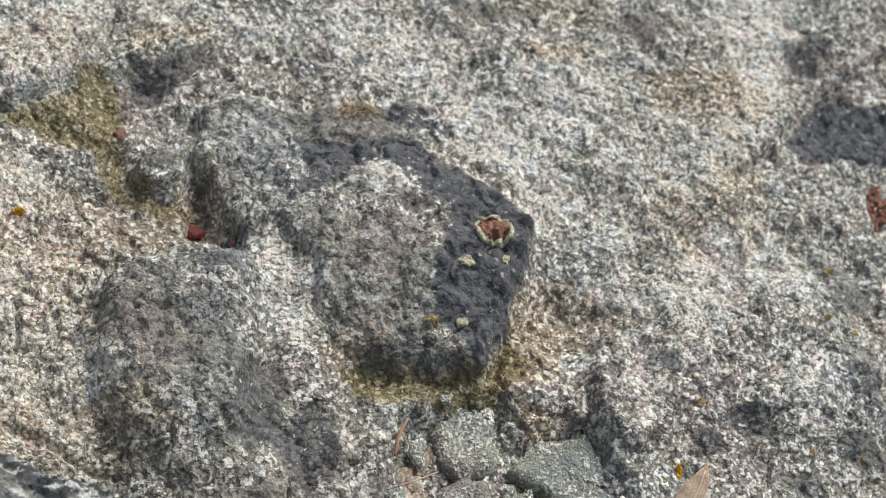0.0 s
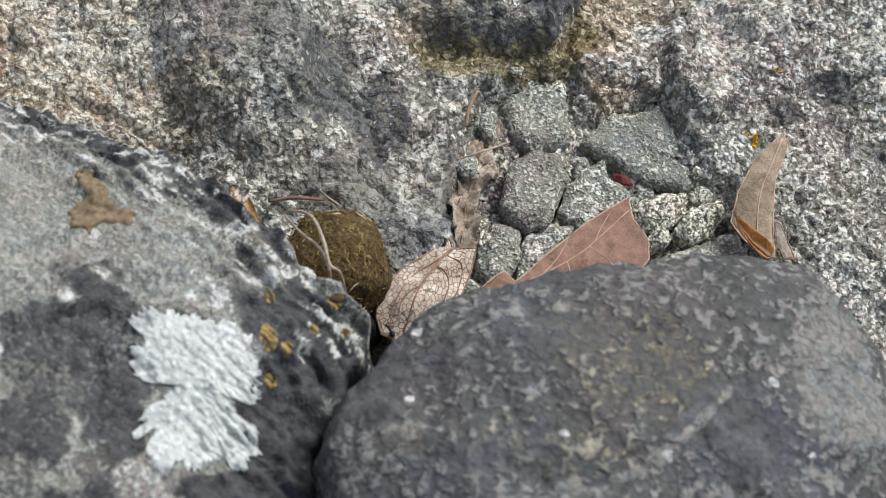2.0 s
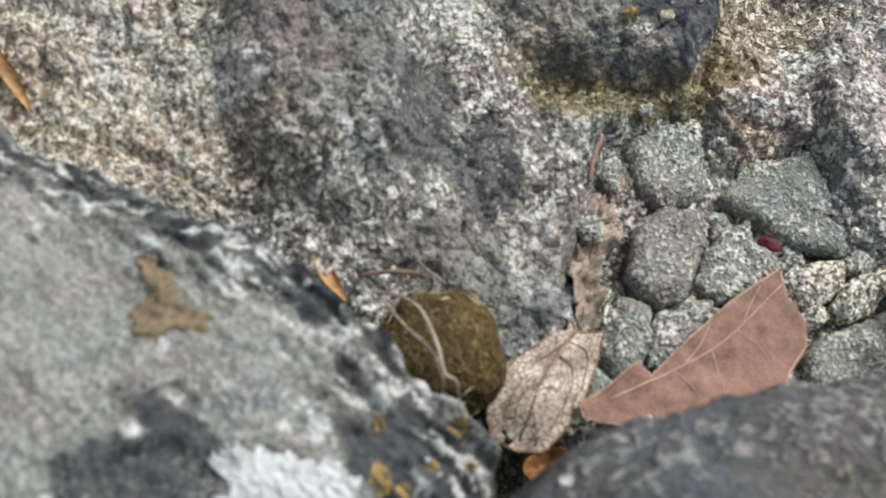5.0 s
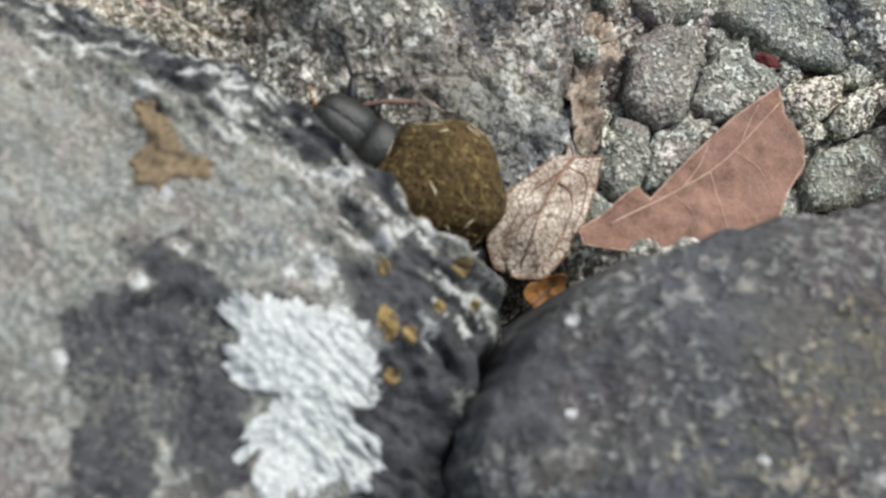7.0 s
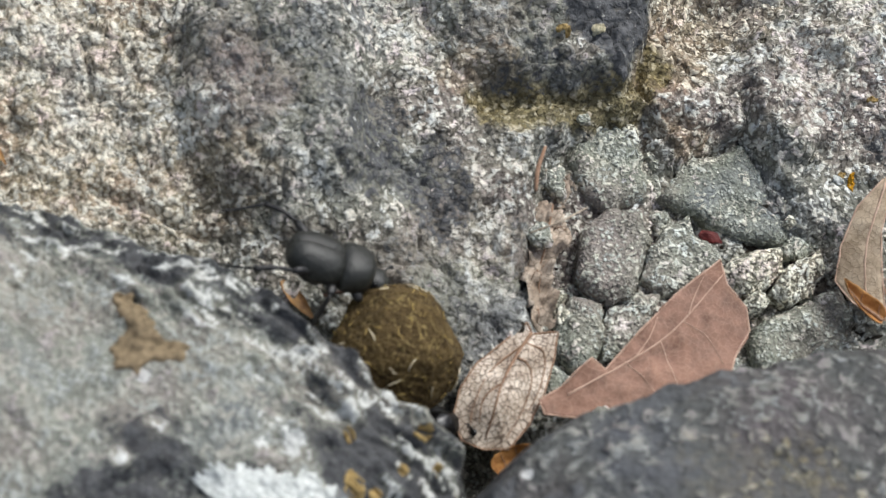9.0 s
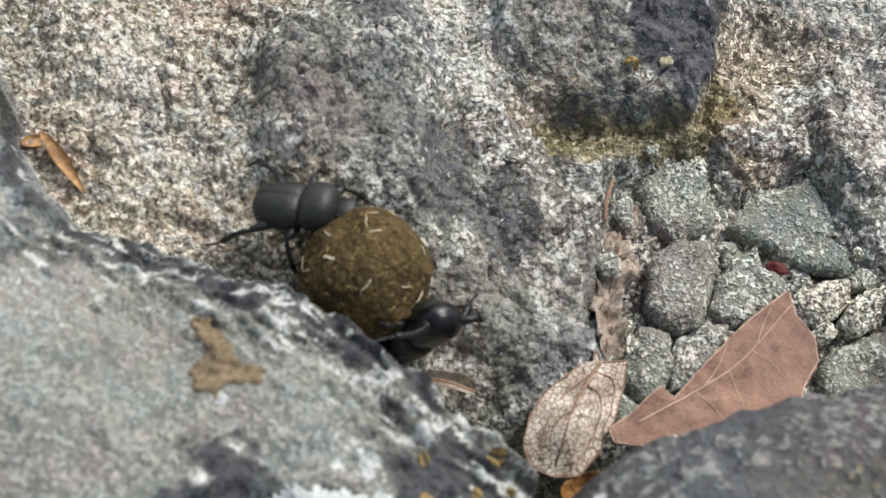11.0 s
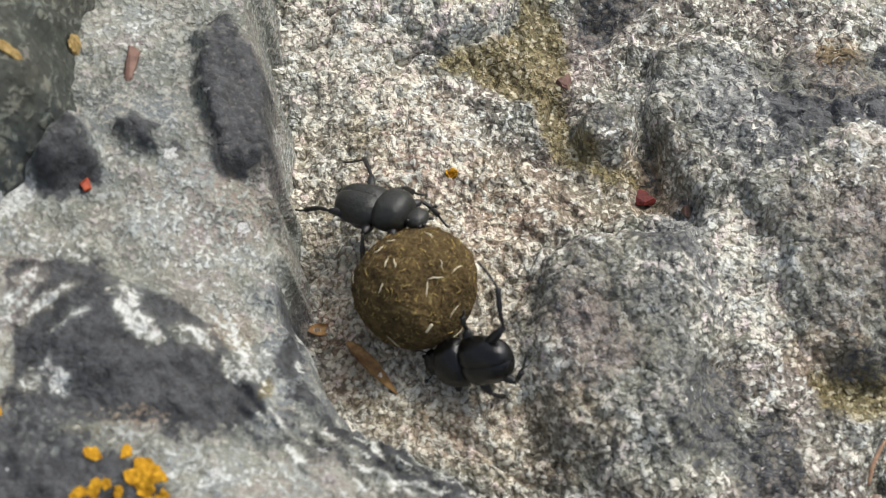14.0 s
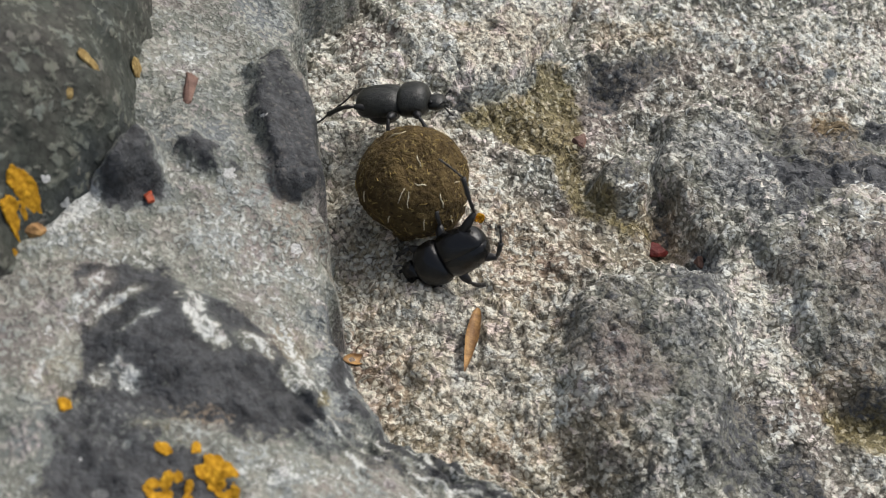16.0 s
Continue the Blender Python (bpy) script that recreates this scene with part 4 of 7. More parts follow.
patch('left', 'dark', 0.85, [(-1.70, 7.76), (-0.99, 7.33), (-0.30, 6.98), (0.44, 7.01), (0.99, 7.04), (1.58, 6.72), (0.99, 6.55), (0.12, 6.66), (-0.52, 6.81), (-1.20, 7.16), (-1.77, 7.47)])
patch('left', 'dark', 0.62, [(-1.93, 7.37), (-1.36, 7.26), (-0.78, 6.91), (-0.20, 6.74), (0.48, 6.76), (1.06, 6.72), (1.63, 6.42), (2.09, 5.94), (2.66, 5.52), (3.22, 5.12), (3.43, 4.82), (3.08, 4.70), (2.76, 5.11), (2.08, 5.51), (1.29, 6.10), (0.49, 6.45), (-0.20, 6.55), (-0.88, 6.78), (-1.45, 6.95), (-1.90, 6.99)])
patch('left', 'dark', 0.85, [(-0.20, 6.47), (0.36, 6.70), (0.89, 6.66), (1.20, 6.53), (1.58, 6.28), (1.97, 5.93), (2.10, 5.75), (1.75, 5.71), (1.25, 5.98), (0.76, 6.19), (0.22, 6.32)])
patch('left', 'dark', 0.62, [(0.16, 4.70), (0.47, 4.79), (0.82, 4.54), (0.96, 4.21), (0.89, 3.87), (1.04, 3.44), (1.07, 3.12), (-0.24, 3.01), (-0.33, 3.65), (-0.06, 3.95), (0.16, 4.25)])
patch('left', 'dark', 0.8, [(1.57, 4.72), (2.23, 4.79), (3.03, 4.63), (3.49, 4.38), (3.51, 4.03), (3.08, 3.65), (2.88, 3.36), (2.34, 3.31), (2.22, 3.86), (1.94, 4.29)])
patch('left', 'pale', 1, [(-3.81, 8.21), (-3.70, 8.25), (-3.29, 7.92), (-3.31, 7.83), (-3.56, 7.99)])
patch('left', 'pale', 1, [(-4.50, 7.54), (-4.28, 7.85), (-4.19, 7.80), (-4.41, 7.44)])
patch('left', 'pale', 0.9, [(-3.70, 6.45), (-3.39, 6.60), (-3.34, 6.54), (-3.62, 6.40)])
patch('left', 'pale', 1, [(-3.72, 8.06), (-3.54, 8.06), (-3.19, 7.74), (-3.24, 7.69), (-3.56, 7.91)])
patch('left', 'pale', 1, [(-4.30, 7.70), (-4.08, 8.01), (-3.93, 8.01), (-4.19, 7.62)])
patch('left', 'pale', 1, [(-3.99, 7.00), (-3.87, 6.96), (-3.89, 6.82), (-3.99, 6.87)])
patch('left', 'pale', 0.9, [(-3.02, 7.80), (-2.69, 7.88), (-2.63, 7.71), (-2.89, 7.65)])
patch('left', 'pale', 0.8, [(-2.78, 8.32), (-2.42, 8.10), (-2.01, 7.61), (-1.76, 7.24), (-1.87, 7.18), (-2.18, 7.50), (-2.57, 7.92)])
patch('left', 'pale', 0.8, [(-4.91, 6.54), (-4.77, 7.26), (-4.64, 7.86), (-4.49, 8.19), (-4.39, 8.06), (-4.58, 7.44), (-4.60, 6.88), (-4.75, 6.37)])
patch('left', 'pale', 0.9, [(-2.93, 7.87), (-2.67, 7.95), (-2.60, 7.79), (-2.85, 7.69)])
patch('left', 'pale', 0.45, [(-2.64, 6.27), (-2.04, 6.75), (-1.09, 6.73), (-0.51, 6.45), (0.17, 6.20), (-0.14, 5.96), (-2.35, 5.58)])
patch('left', 'pale', 0.6, [(-3.99, 9.25), (-3.28, 9.46), (-2.37, 9.40), (-2.01, 8.88), (-2.28, 8.69), (-2.91, 8.72), (-3.62, 8.80)])

patch('left', 'dark', 0.72, [(-4.29, 6.61), (-3.88, 6.8), (-3.53, 7.04), (-2.84, 7.15), (-2.77, 6.86), (-3.39, 6.48), (-3.28, 6.29), (-3.7, 6.12), (-3.41, 5.67), (-4.43, 5.36), (-4.53, 6.08), (-4.66, 6.16)])
patch('left', 'dark', 0.8, [(-2.91, 6.92), (-2.6, 7.03), (-2.53, 6.55), (-2.88, 6.56)])
patch('left', 'dark', 0.8, [(-3.09, 7.97), (-2.54, 8.08), (-2.06, 7.58), (-1.8, 7.19), (-1.96, 7.03), (-2.4, 7.39), (-2.85, 7.47)])
patch('left', 'dark', 0.55, [(-2.4, 7.39), (-1.96, 7.03), (-1.34, 7.14), (-1.1, 6.69), (-1.4, 6.63), (-2.15, 6.75), (-2.53, 6.55), (-2.63, 7.01)])
patch('left', 'dark', 0.6, [(0.58, 6.24), (1.01, 5.96), (1.39, 5.68), (1.28, 5.55), (0.85, 5.84)])
patch('left', 'dark', 0.95, [(0.3, 6.68), (0.9, 6.6), (1.5, 6.35), (2.0, 5.95), (2.25, 5.62), (2.11, 5.56), (1.84, 5.79), (1.48, 5.92), (1.12, 6.14), (0.69, 6.31), (0.06, 6.35)])
patch('left', 'pale', 0.6, [(-2.78, 6.37), (-1.9, 6.7), (-1.15, 6.54), (-1.07, 6.41), (-2.57, 5.92)])
patch('left', 'pale', 1, [(-3.68, 7.92), (-3.42, 7.82), (-3.09, 7.57), (-3.14, 7.5), (-3.46, 7.62)])
patch('left', 'pale', 1, [(-3.9, 7.74), (-4.2, 7.31), (-4.13, 7.22), (-3.83, 7.65)])
patch('left', 'pale', 1, [(-4.06, 7.13), (-4.26, 6.74), (-4.18, 6.74), (-3.97, 7.04)])
patch('left', 'pale', 1, [(1.89, 4.88), (2.22, 5.07), (2.46, 5.14), (2.35, 4.85), (2.01, 4.78)])
patch('left', 'pale', 1, [(1.13, 4.65), (1.46, 4.65), (1.42, 4.47)])
patch('left', 'pale', 1, [(1.62, 4.47), (1.8, 4.64), (1.81, 4.39)])
patch('left', 'pale', 1, [(2.66, 5.17), (2.74, 5.1), (2.72, 4.93), (2.64, 5.0)])
patch('left', 'pale', 1, [(0.33, 4.85), (0.81, 4.64), (0.77, 4.5), (0.43, 4.67)])
patch('left', 'pale', 0.9, [(0.64, 6.24), (0.87, 6.28), (1.24, 6.05), (1.15, 5.98), (0.83, 6.1)])
patch('left', 'pale', 0.9, [(1.12, 6.03), (1.55, 5.78), (1.68, 5.55), (1.44, 5.67)])
patch('left', 'pale', 0.9, [(1.3, 5.32), (1.53, 5.25), (1.48, 5.06), (1.28, 5.16)])
patch('left', 'pale', 0.8, [(1.85, 5.64), (2.21, 5.29), (2.46, 5.16), (2.04, 5.29)])

# pale flecks strewn along the boulder's brow, drawn out with its layers
rnd = random.Random(77)
for (ax, ay), (bx, by) in zip(L_EDGE[4:15], L_EDGE[5:16]):
    along = math.degrees(math.atan2(by - ay, bx - ax))
    for _ in range(13):
        k, inward = rnd.random(), 0.12 + 0.95 * rnd.random() ** 1.4
        w = math.hypot(bx - ax, by - ay)
        mark("left", "pale", ax + k * (bx - ax) + inward * (by - ay) / w, ay + k * (by - ay) - inward * (bx - ax) / w, rnd.uniform(0.05, 0.2), rnd.uniform(0.018, 0.045), along + rnd.uniform(-14, 14), rnd.uniform(0.8, 1.0))


def oval(x, y, cx, cy, rx, ry, a):
    u, v = (x - cx) * math.cos(a) + (y - cy) * math.sin(a), (y - cy) * math.cos(a) - (x - cx) * math.sin(a)
    return np.sqrt((u / rx) ** 2 + (v / ry) ** 2)


def near(outline, x, y, far):
    """Which places lie in an outline's box, widened by far."""
    px, py = [p[0] for p in outline], [p[1] for p in outline]
    return (x > min(px) - far) & (x < max(px) + far) & (y > min(py) - far) & (y < max(py) + far)


def raised(stone, x, y, wx, wy):
    """The ledges of a stone, read at the crumbled places wx, wy."""
    z = np.zeros(np.shape(x))
    for h, soft, outline, lean in LEDGES[stone]:
        ok = near(outline, wx, wy, soft)
        if ok.any():
            cx, cy = np.mean(outline, 0)
            top = h + lean[0] * (wx[ok] - cx) + lean[1] * (wy[ok] - cy)
            z[ok] += smooth(-0.35 * soft, soft, inside(outline, wx[ok], wy[ok])) * (np.maximum(top, 0) if h > 0 else top)
    return z


def slab_height(x, y):
    x, y = np.asarray(x, float), np.asarray(y, float)
    z = 0.2 * fbm(x, y, 0.2, 3, 3) + 0.19 * fbm(x, y, 0.6, 5, 4, 0.55) - 0.14 * np.abs(fbm(x, y, 0.8, 5, 14, 0.58)) + 0.1 * np.abs(fbm(x, y, 1.7, 4, 15, 0.6)) + 0.03 * fbm(x, y, 2.6, 3, 5)
    wx, wy = x + 0.2 * fbm(x, y, 1.1, 4, 8, 0.6), y + 0.2 * fbm(x, y, 1.1, 4, 9, 0.6)
    for cx, cy, rx, ry, a, h, power in BUMPS:
        z = z + h * np.exp(-(oval(wx, wy, cx, cy, rx, ry, a) ** power))
    z = z + raised("slab", x, y, x + 0.07 * fbm(x, y, 2.2, 4, 18, 0.6), y + 0.07 * fbm(x, y, 2.2, 4, 19, 0.6))
    for depth, width, run in GROOVES:
        ok = near(run, x, y, 3 * width)
        if ok.any():
            gx, gy = x[ok] + 0.06 * fbm(x[ok], y[ok], 2.5, 3, 16), y[ok] + 0.06 * fbm(x[ok], y[ok], 2.5, 3, 17)
            away = np.abs(inside(run + run[-2:0:-1], gx, gy))
            z[ok] -= depth * np.exp(-((away / width) ** 2))
    d = -inside(L_EDGE, x, y)
    z = z - 0.30 * np.exp(-((d - 0.05) / 0.55) ** 2)
    z = z - 0.04 * (1 - smooth(0.0, 0.06, np.abs(fbm(x, y, 0.42, 4, 11)))) - 0.07 * (1 - smooth(0.0, 0.1, np.abs(fbm(x, y, 1.3, 3, 12))))
    # grain, weaker where the skin is smooth and dark
    bare = np.zeros(np.shape(x))
    for kind, cx, cy, rx, ry, a, amount in MARKS["slab"]:
        if kind == "dark":
            bare = np.maximum(bare, amount * smooth(1.3, 0.8, oval(wx, wy, cx, cy, rx, ry, a)))
    for kind, amount, outline in PATCHES["slab"]:
        ok = near(outline, x, y, 0.2)
        if kind == "dark" and ok.any():
            bare[ok] = np.maximum(bare[ok], amount * smooth(-0.1, 0.15, inside(outline, wx[ok], wy[ok])))
    rough = 0.062 * fbm(x, y, 3.0, 5, 6, 0.7) - 0.06 * smooth(0.35, 0.9, fbm(x, y, 5.5, 4, 33, 0.65))
    return z + rough * (1 - 0.6 * bare)


def left_height(x, y):
    d = inside(L_EDGE, x, y)
    d = d + 0.16 * fbm(x, y, 0.9, 3, 21) + 0.05 * fbm(x, y, 3.0, 2, 20)
    k = np.maximum(d, 0)
    crest = 0.42 + 0.75 * smooth(-1.2, 2.6, x) + 0.85 * smooth(7.9, 10.2, y) * smooth(-0.8, -1.8, x)
    z = -0.8 + (crest + 0.8) * smooth(-0.12, 0.28, d) + (2.15 - crest) * (1 - np.exp(-k / 1.7))
    z = z + 0.16 * fbm(x, y, 0.5, 3, 22) * smooth(0, 1, d) + 0.07 * fbm(x, y, 1.6, 4, 23, 0.6) + 0.022 * fbm(x, y, 5.0, 4, 24, 0.62)
    z = z + (0.3 * np.abs(fbm(0.3 * (x - 0.8 * y), y + 0.8 * x, 2.0, 4, 29, 0.6)) + 0.09 * np.abs(fbm(0.35 * (x - 0.8 * y), y + 0.8 * x, 4.6, 3, 30, 0.6))) * smooth(2.2, 0.3, d) * smooth(8.4, 7.2, y)
    z = z - 0.12 * smooth(0.25, 0.7, fbm(x, y, 0.7, 3, 25)) * smooth(0, 0.6, d)
    wx, wy = x + 0.09 * fbm(x, y, 1.6, 4, 27, 0.6), y + 0.09 * fbm(x, y, 1.6, 4, 28, 0.6)
    for cx, cy, rx, ry, a, h, power in NODULES:
        z = z + h * np.exp(-(oval(wx, wy, cx, cy, rx, ry, a) ** power)) * smooth(-0.1, 0.3, d)
    z = z + raised("left", x, y, wx, wy) * smooth(-0.1, 0.2, d)
    return np.where(d < -0.12, -0.8 + 14 * (d + 0.12), z)


def dome_height(edge, top, soft, seed, base=-0.9, brow=0.0, ragged=0.14):
    def height(x, y):
        d = inside(edge, x, y) + ragged * fbm(x, y, 0.6, 3, seed) + 0.03 * fbm(x, y, 3.0, 2, seed + 1)
        z = base + brow * smooth(0, 0.25, d) + (top - base - brow) * (1 - np.exp(-np.maximum(d, 0) / soft))
        z = z + 0.12 * fbm(x, y, 0.7, 3, seed + 2) * smooth(0, 0.8, d) + 0.04 * fbm(x, y, 2.2, 4, seed + 3, 0.6) + 0.014 * fbm(x, y, 8.0, 3, seed + 4)
        return np.where(d < 0, base + 14 * d, z)
    return height


def tones(stone, seed):
    def tone(x, y):
        warp = 0.40 * fbm(x, y, 1.3, 5, seed, 0.62) + 0.22 * fbm(x, y, 7.0, 3, seed + 1)
        layers = {k: np.zeros(x.shape) for k in ("dark", "pale", "warm", "olive")}
        for kind, cx, cy, rx, ry, a, amount in MARKS[stone]:
            layers[kind] = np.maximum(layers[kind], amount * smooth(1.2, 0.78, oval(x, y, cx, cy, rx, ry, a) + warp))
        for kind, amount, outline in PATCHES[stone]:
            ok = near(outline, x, y, 0.4)
            if ok.any():
                deep = smooth(-0.1, 0.12, inside(outline, x[ok], y[ok]) - 0.28 * warp[ok])
                layers[kind][ok] = np.maximum(layers[kind][ok], amount * deep)
        return [layers[k] for k in ("dark", "pale", "warm", "olive")]
    return tone


def soil_height(x, y):
    k = oval(x, y, 6.6, 6.5, 2.35, 1.3, radians(8)) + 0.2 * fbm(x, y, 1.5, 3, 81)
    return np.where(k < 1.0, slab_height(x, y) - 0.03 + 0.1 * fbm(x, y, 3.0, 5, 82, 0.65), slab_height(x, y) - 0.15)


front_height = dome_height(F_EDGE, 2.9, 0.9, 41, brow=2.75, ragged=0.07)
upper_height = dome_height(U_EDGE, 3.6, 0.55, 51, 0.4)
ground = new("ground", bpy.data.meshes.new("ground"))
R = 3000
ground.data.from_pydata([(sx * R * CM * 2, sy * R * CM * 2, -0.035) for sx, sy in ((-1, -1), (1, -1), (1, 1), (-1, 1))], [], [(0, 1, 2, 3)])
ground.data.materials.append(M_SOIL)
tagged(ground, "bare dark soil under the stones", "ground", kind="structure")

slab = sheet("rock_slab", -9, 14.5, 1.5, 19.5, 0.028, lambda x, y: slab_height(x, y) - 12 * np.maximum(0, np.maximum(np.abs(x - 2.75) - 11.4, np.abs(y - 10.5) - 8.7)), None, tones("slab", 61), M_SLAB)
tagged(slab, "broad speckled grey rock with pale crust and dark smooth patches", "rock")
soil = sheet("soil", 2.4, 9.6, 4.4, 8.2, 0.06, soil_height, None, None, M_SOIL)
tagged(soil, "dark crumbly soil in the hollow between the stones", "soil", kind="stuff")
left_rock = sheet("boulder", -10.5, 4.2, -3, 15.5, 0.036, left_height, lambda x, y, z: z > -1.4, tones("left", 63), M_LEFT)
tagged(left_rock, "weathered grey boulder with dark patches and lichen", "rock")
front_rock = sheet("boulder", 1.8, 12.5, -3.5, 7.5, 0.034, front_height, lambda x, y, z: z > -1.4, tones("front", 65), M_FRONT)
tagged(front_rock, "rounded blue-grey stone with small white flecks", "rock")
upper_rock = sheet("boulder", -14, -4, 6, 17, 0.05, upper_height, lambda x, y, z: z > 0.0, tones("upper", 67), M_UPPER)
tagged(upper_rock, "dark grey stone with yellow lichen spots", "rock")


def z_slab(x, y):
    return float(slab_height(np.array([x]), np.array([y]))[0])


def z_left(x, y):
    return float(left_height(np.array([x]), np.array([y]))[0])


# ---- loose stones in the hollow ----
def fill(outline, step, seed, jag=0.04):
    """A plane net inside an outline (cm): places, triangles and the rim in order. Its rim is resampled and crumbled."""
    rnd = random.Random(seed)
    rim = []
    for (ax, ay), (bx, by) in zip(outline, outline[1:] + outline[:1]):
        n = max(1, round(math.hypot(bx - ax, by - ay) / step))
        for k in range(n):
            rim.append(Vector((ax + (bx - ax) * k / n, ay + (by - ay) * k / n)))
    rim = [p + jag * Vector((noise.noise(Vector((p.x * 6, p.y * 6, seed))), noise.noise(Vector((p.x * 6, p.y * 6, seed + 9.5))))) + 0.5 * jag * Vector((noise.noise(Vector((p.x * 19, p.y * 19, seed))), noise.noise(Vector((p.x * 19, p.y * 19, seed + 5))))) for p in rim]
    xs, ys = [p.x for p in rim], [p.y for p in rim]
    places = []
    gx, gy = np.meshgrid(np.arange(min(xs), max(xs), step), np.arange(min(ys), max(ys), step))
    deep = inside([tuple(p) for p in rim], gx, gy)
    for x, y, d in zip(gx.ravel(), gy.ravel(), deep.ravel()):
        if d > 0.4 * step:
            places.append(Vector((x + rnd.uniform(-0.25, 0.25) * step, y + rnd.uniform(-0.25, 0.25) * step)))
    n = len(rim)
    co, _, faces, *_ = delaunay_2d_cdt(rim + places, [(k, (k + 1) % n) for k in range(n)], [], 1, 1e-7)
    return co, faces, n


def slabbed(outline, height, low, seed, step=0.05, jag=0.04):
    """A solid with a given outline (cm): a net whose top follows height(x, y, depth) and whose underside low(x, y, depth)."""
    co, faces, n = fill(outline, step, seed, jag)
    x, y = np.array([p.x for p in co]), np.array([p.y for p in co])
    deep = np.maximum(0, inside([tuple(p) for p in co[:n]], x, y))
    up, down = height(x, y, deep), low(x, y, deep)
    bm = bmesh.new()
    top = [bm.verts.new(Vector(p) * CM) for p in zip(x, y, up)]
    bottom = [bm.verts.new(Vector(p) * CM) for p in zip(x, y, down)]
    for f in faces:
        bm.faces.new([top[i] for i in f]), bm.faces.new([bottom[i] for i in reversed(f)])
    edges = {}
    for f in faces:
        for a, b in zip(f, f[1:] + f[:1]):
            edges[a, b] = True
    for a, b in list(edges):
        if (b, a) not in edges:
            bm.faces.new((top[b], top[a], bottom[a], bottom[b]))
    return bm


def chip_stone(outline, top, thick, seed, label, material=None, name="stone", lean=(0.0, 0.0), lump=0.07, edge=0.1):
    """A flat broken stone bedded in the soil: its outline in cm, the height of its top, its lean."""
    cx, cy = np.mean(outline, 0)

    def height(x, y, d):
        z = top + lean[0] * (x - cx) + lean[1] * (y - cy) - 0.9 * edge * (1 - smooth(0, edge, d)) + lump * fbm(x, y, 1.7, 4, seed, 0.6) + 0.03 * fbm(x, y, 6.0, 3, seed + 1)
        return z - 0.05 * smooth(0.15, 0.6, fbm(x, y, 1.1, 3, seed + 2))

    bm = slabbed(outline, height, lambda x, y, d: np.full(x.shape, top - thick) - 0.1 * d, seed)
    return tagged(part(name, bm, material or M_GRAVEL), label, "stone", "loose stones in the hollow")


def chunk(bm, rx, ry, rz, seed, cuts=11, level=5, rough=0.10):
    """An angular stone: a ball cut flat on several sides and roughened, in cm."""
    rnd = random.Random(seed)
    bmesh.ops.create_icosphere(bm, subdivisions=level, radius=1.0)
    planes = []
    for _ in range(cuts):
        v = Vector((rnd.gauss(0, 1), rnd.gauss(0, 1), rnd.gauss(0, 0.8))).normalized()
        planes.append((v, rnd.uniform(0.5, 0.76)))
    off = Vector((seed * 3.1, seed * 1.7, seed * 0.9))
    for v in bm.verts:
        p = v.co.copy()
        for way, far in planes:
            over = p.dot(way) - far
            if over > 0:
                p -= way * over * 0.97
        k = 1 + rough * noise.fractal(p * 2.2 + off, 1.0, 2.0, 4) + 0.5 * rough * noise.fractal(p * 7 + off, 1.0, 2.0, 3)
        v.co = Vector((p.x * rx * k, p.y * ry * k, p.z * rz * k)) * CM * 1.12


def gravel(x, y, rx, ry, rz, turn, seed, label, material=None, lift=0.0, tip=0, name="stone", on=None):
    bm = bmesh.new()
    chunk(bm, rx, ry, rz, seed)
    ob = part(name, bm, material or M_GRAVEL, at=pose(x * CM, y * CM, ((on(x, y) if on else min(z_slab(x, y), 0.1)) + rz * 0.5 + lift) * CM, tip, tip * 0.6, turn))
    if name in ("seed", "chip"):
        return tagged(ob, label, name)
    return tagged(ob, label, "stone", "loose stones in the hollow")


gravel(5.76, 8.91, 0.18, 0.18, 0.14, 0, 14, 'small pale stone at the foot of the rock', lift=0, tip=0, name='pebble')
gravel(4.96, 8.29, 0.16, 0.27, 0.13, 10, 15, 'small rough stone at the foot of the rock', lift=0, tip=0, name='pebble')
gravel(7.81, 7.54, 0.15, 0.15, 0.13, 0, 16, 'small grey pebble at the rim of the hollow', lift=0, tip=0, name='pebble')
gravel(6.61, 5.98, 0.37, 0.26, 0.18, 0, 17, 'grey stone under a brown leaf', lift=0, tip=0)
gravel(7.98, 6.82, 0.23, 0.20, 0.16, 0, 18, 'small speckled pebble beside a curled leaf', M_GRAVEL_PALE, lift=0, tip=0, name='pebble')
gravel(5.97, 6.43, 0.18, 0.19, 0.12, 0, 21, 'small grey stone under a brown leaf', lift=0, tip=0, name='pebble')
gravel(4.87, 6.96, 0.20, 0.16, 0.12, 17.4092, 103, 'small pale pebble filling a gap between stones', M_GRAVEL_PALE, lift=0.08, tip=0, name='pebble')
gravel(7.49, 7.47, 0.09, 0.11, 0.09, 56.3716, 109, 'small pale pebble filling a gap between stones', M_GRAVEL_PALE, lift=0.08, tip=0, name='pebble')
gravel(7.16, 6.22, 0.11, 0.10, 0.08, 24.8674, 111, 'small grey pebble filling a gap between stones', lift=0.08, tip=0, name='pebble')
gravel(7.83, 6.97, 0.13, 0.12, 0.09, 81.3884, 112, 'small pale pebble filling a gap between stones', M_GRAVEL_PALE, lift=0.08, tip=0, name='pebble')
gravel(7.77, 6.64, 0.11, 0.09, 0.07, 55.3889, 113, 'small grey pebble filling a gap between stones', lift=0.08, tip=0, name='pebble')
gravel(8.05, 6.45, 0.11, 0.11, 0.08, 3.85301, 114, 'small grey pebble filling a gap between stones', lift=0.08, tip=0, name='pebble')
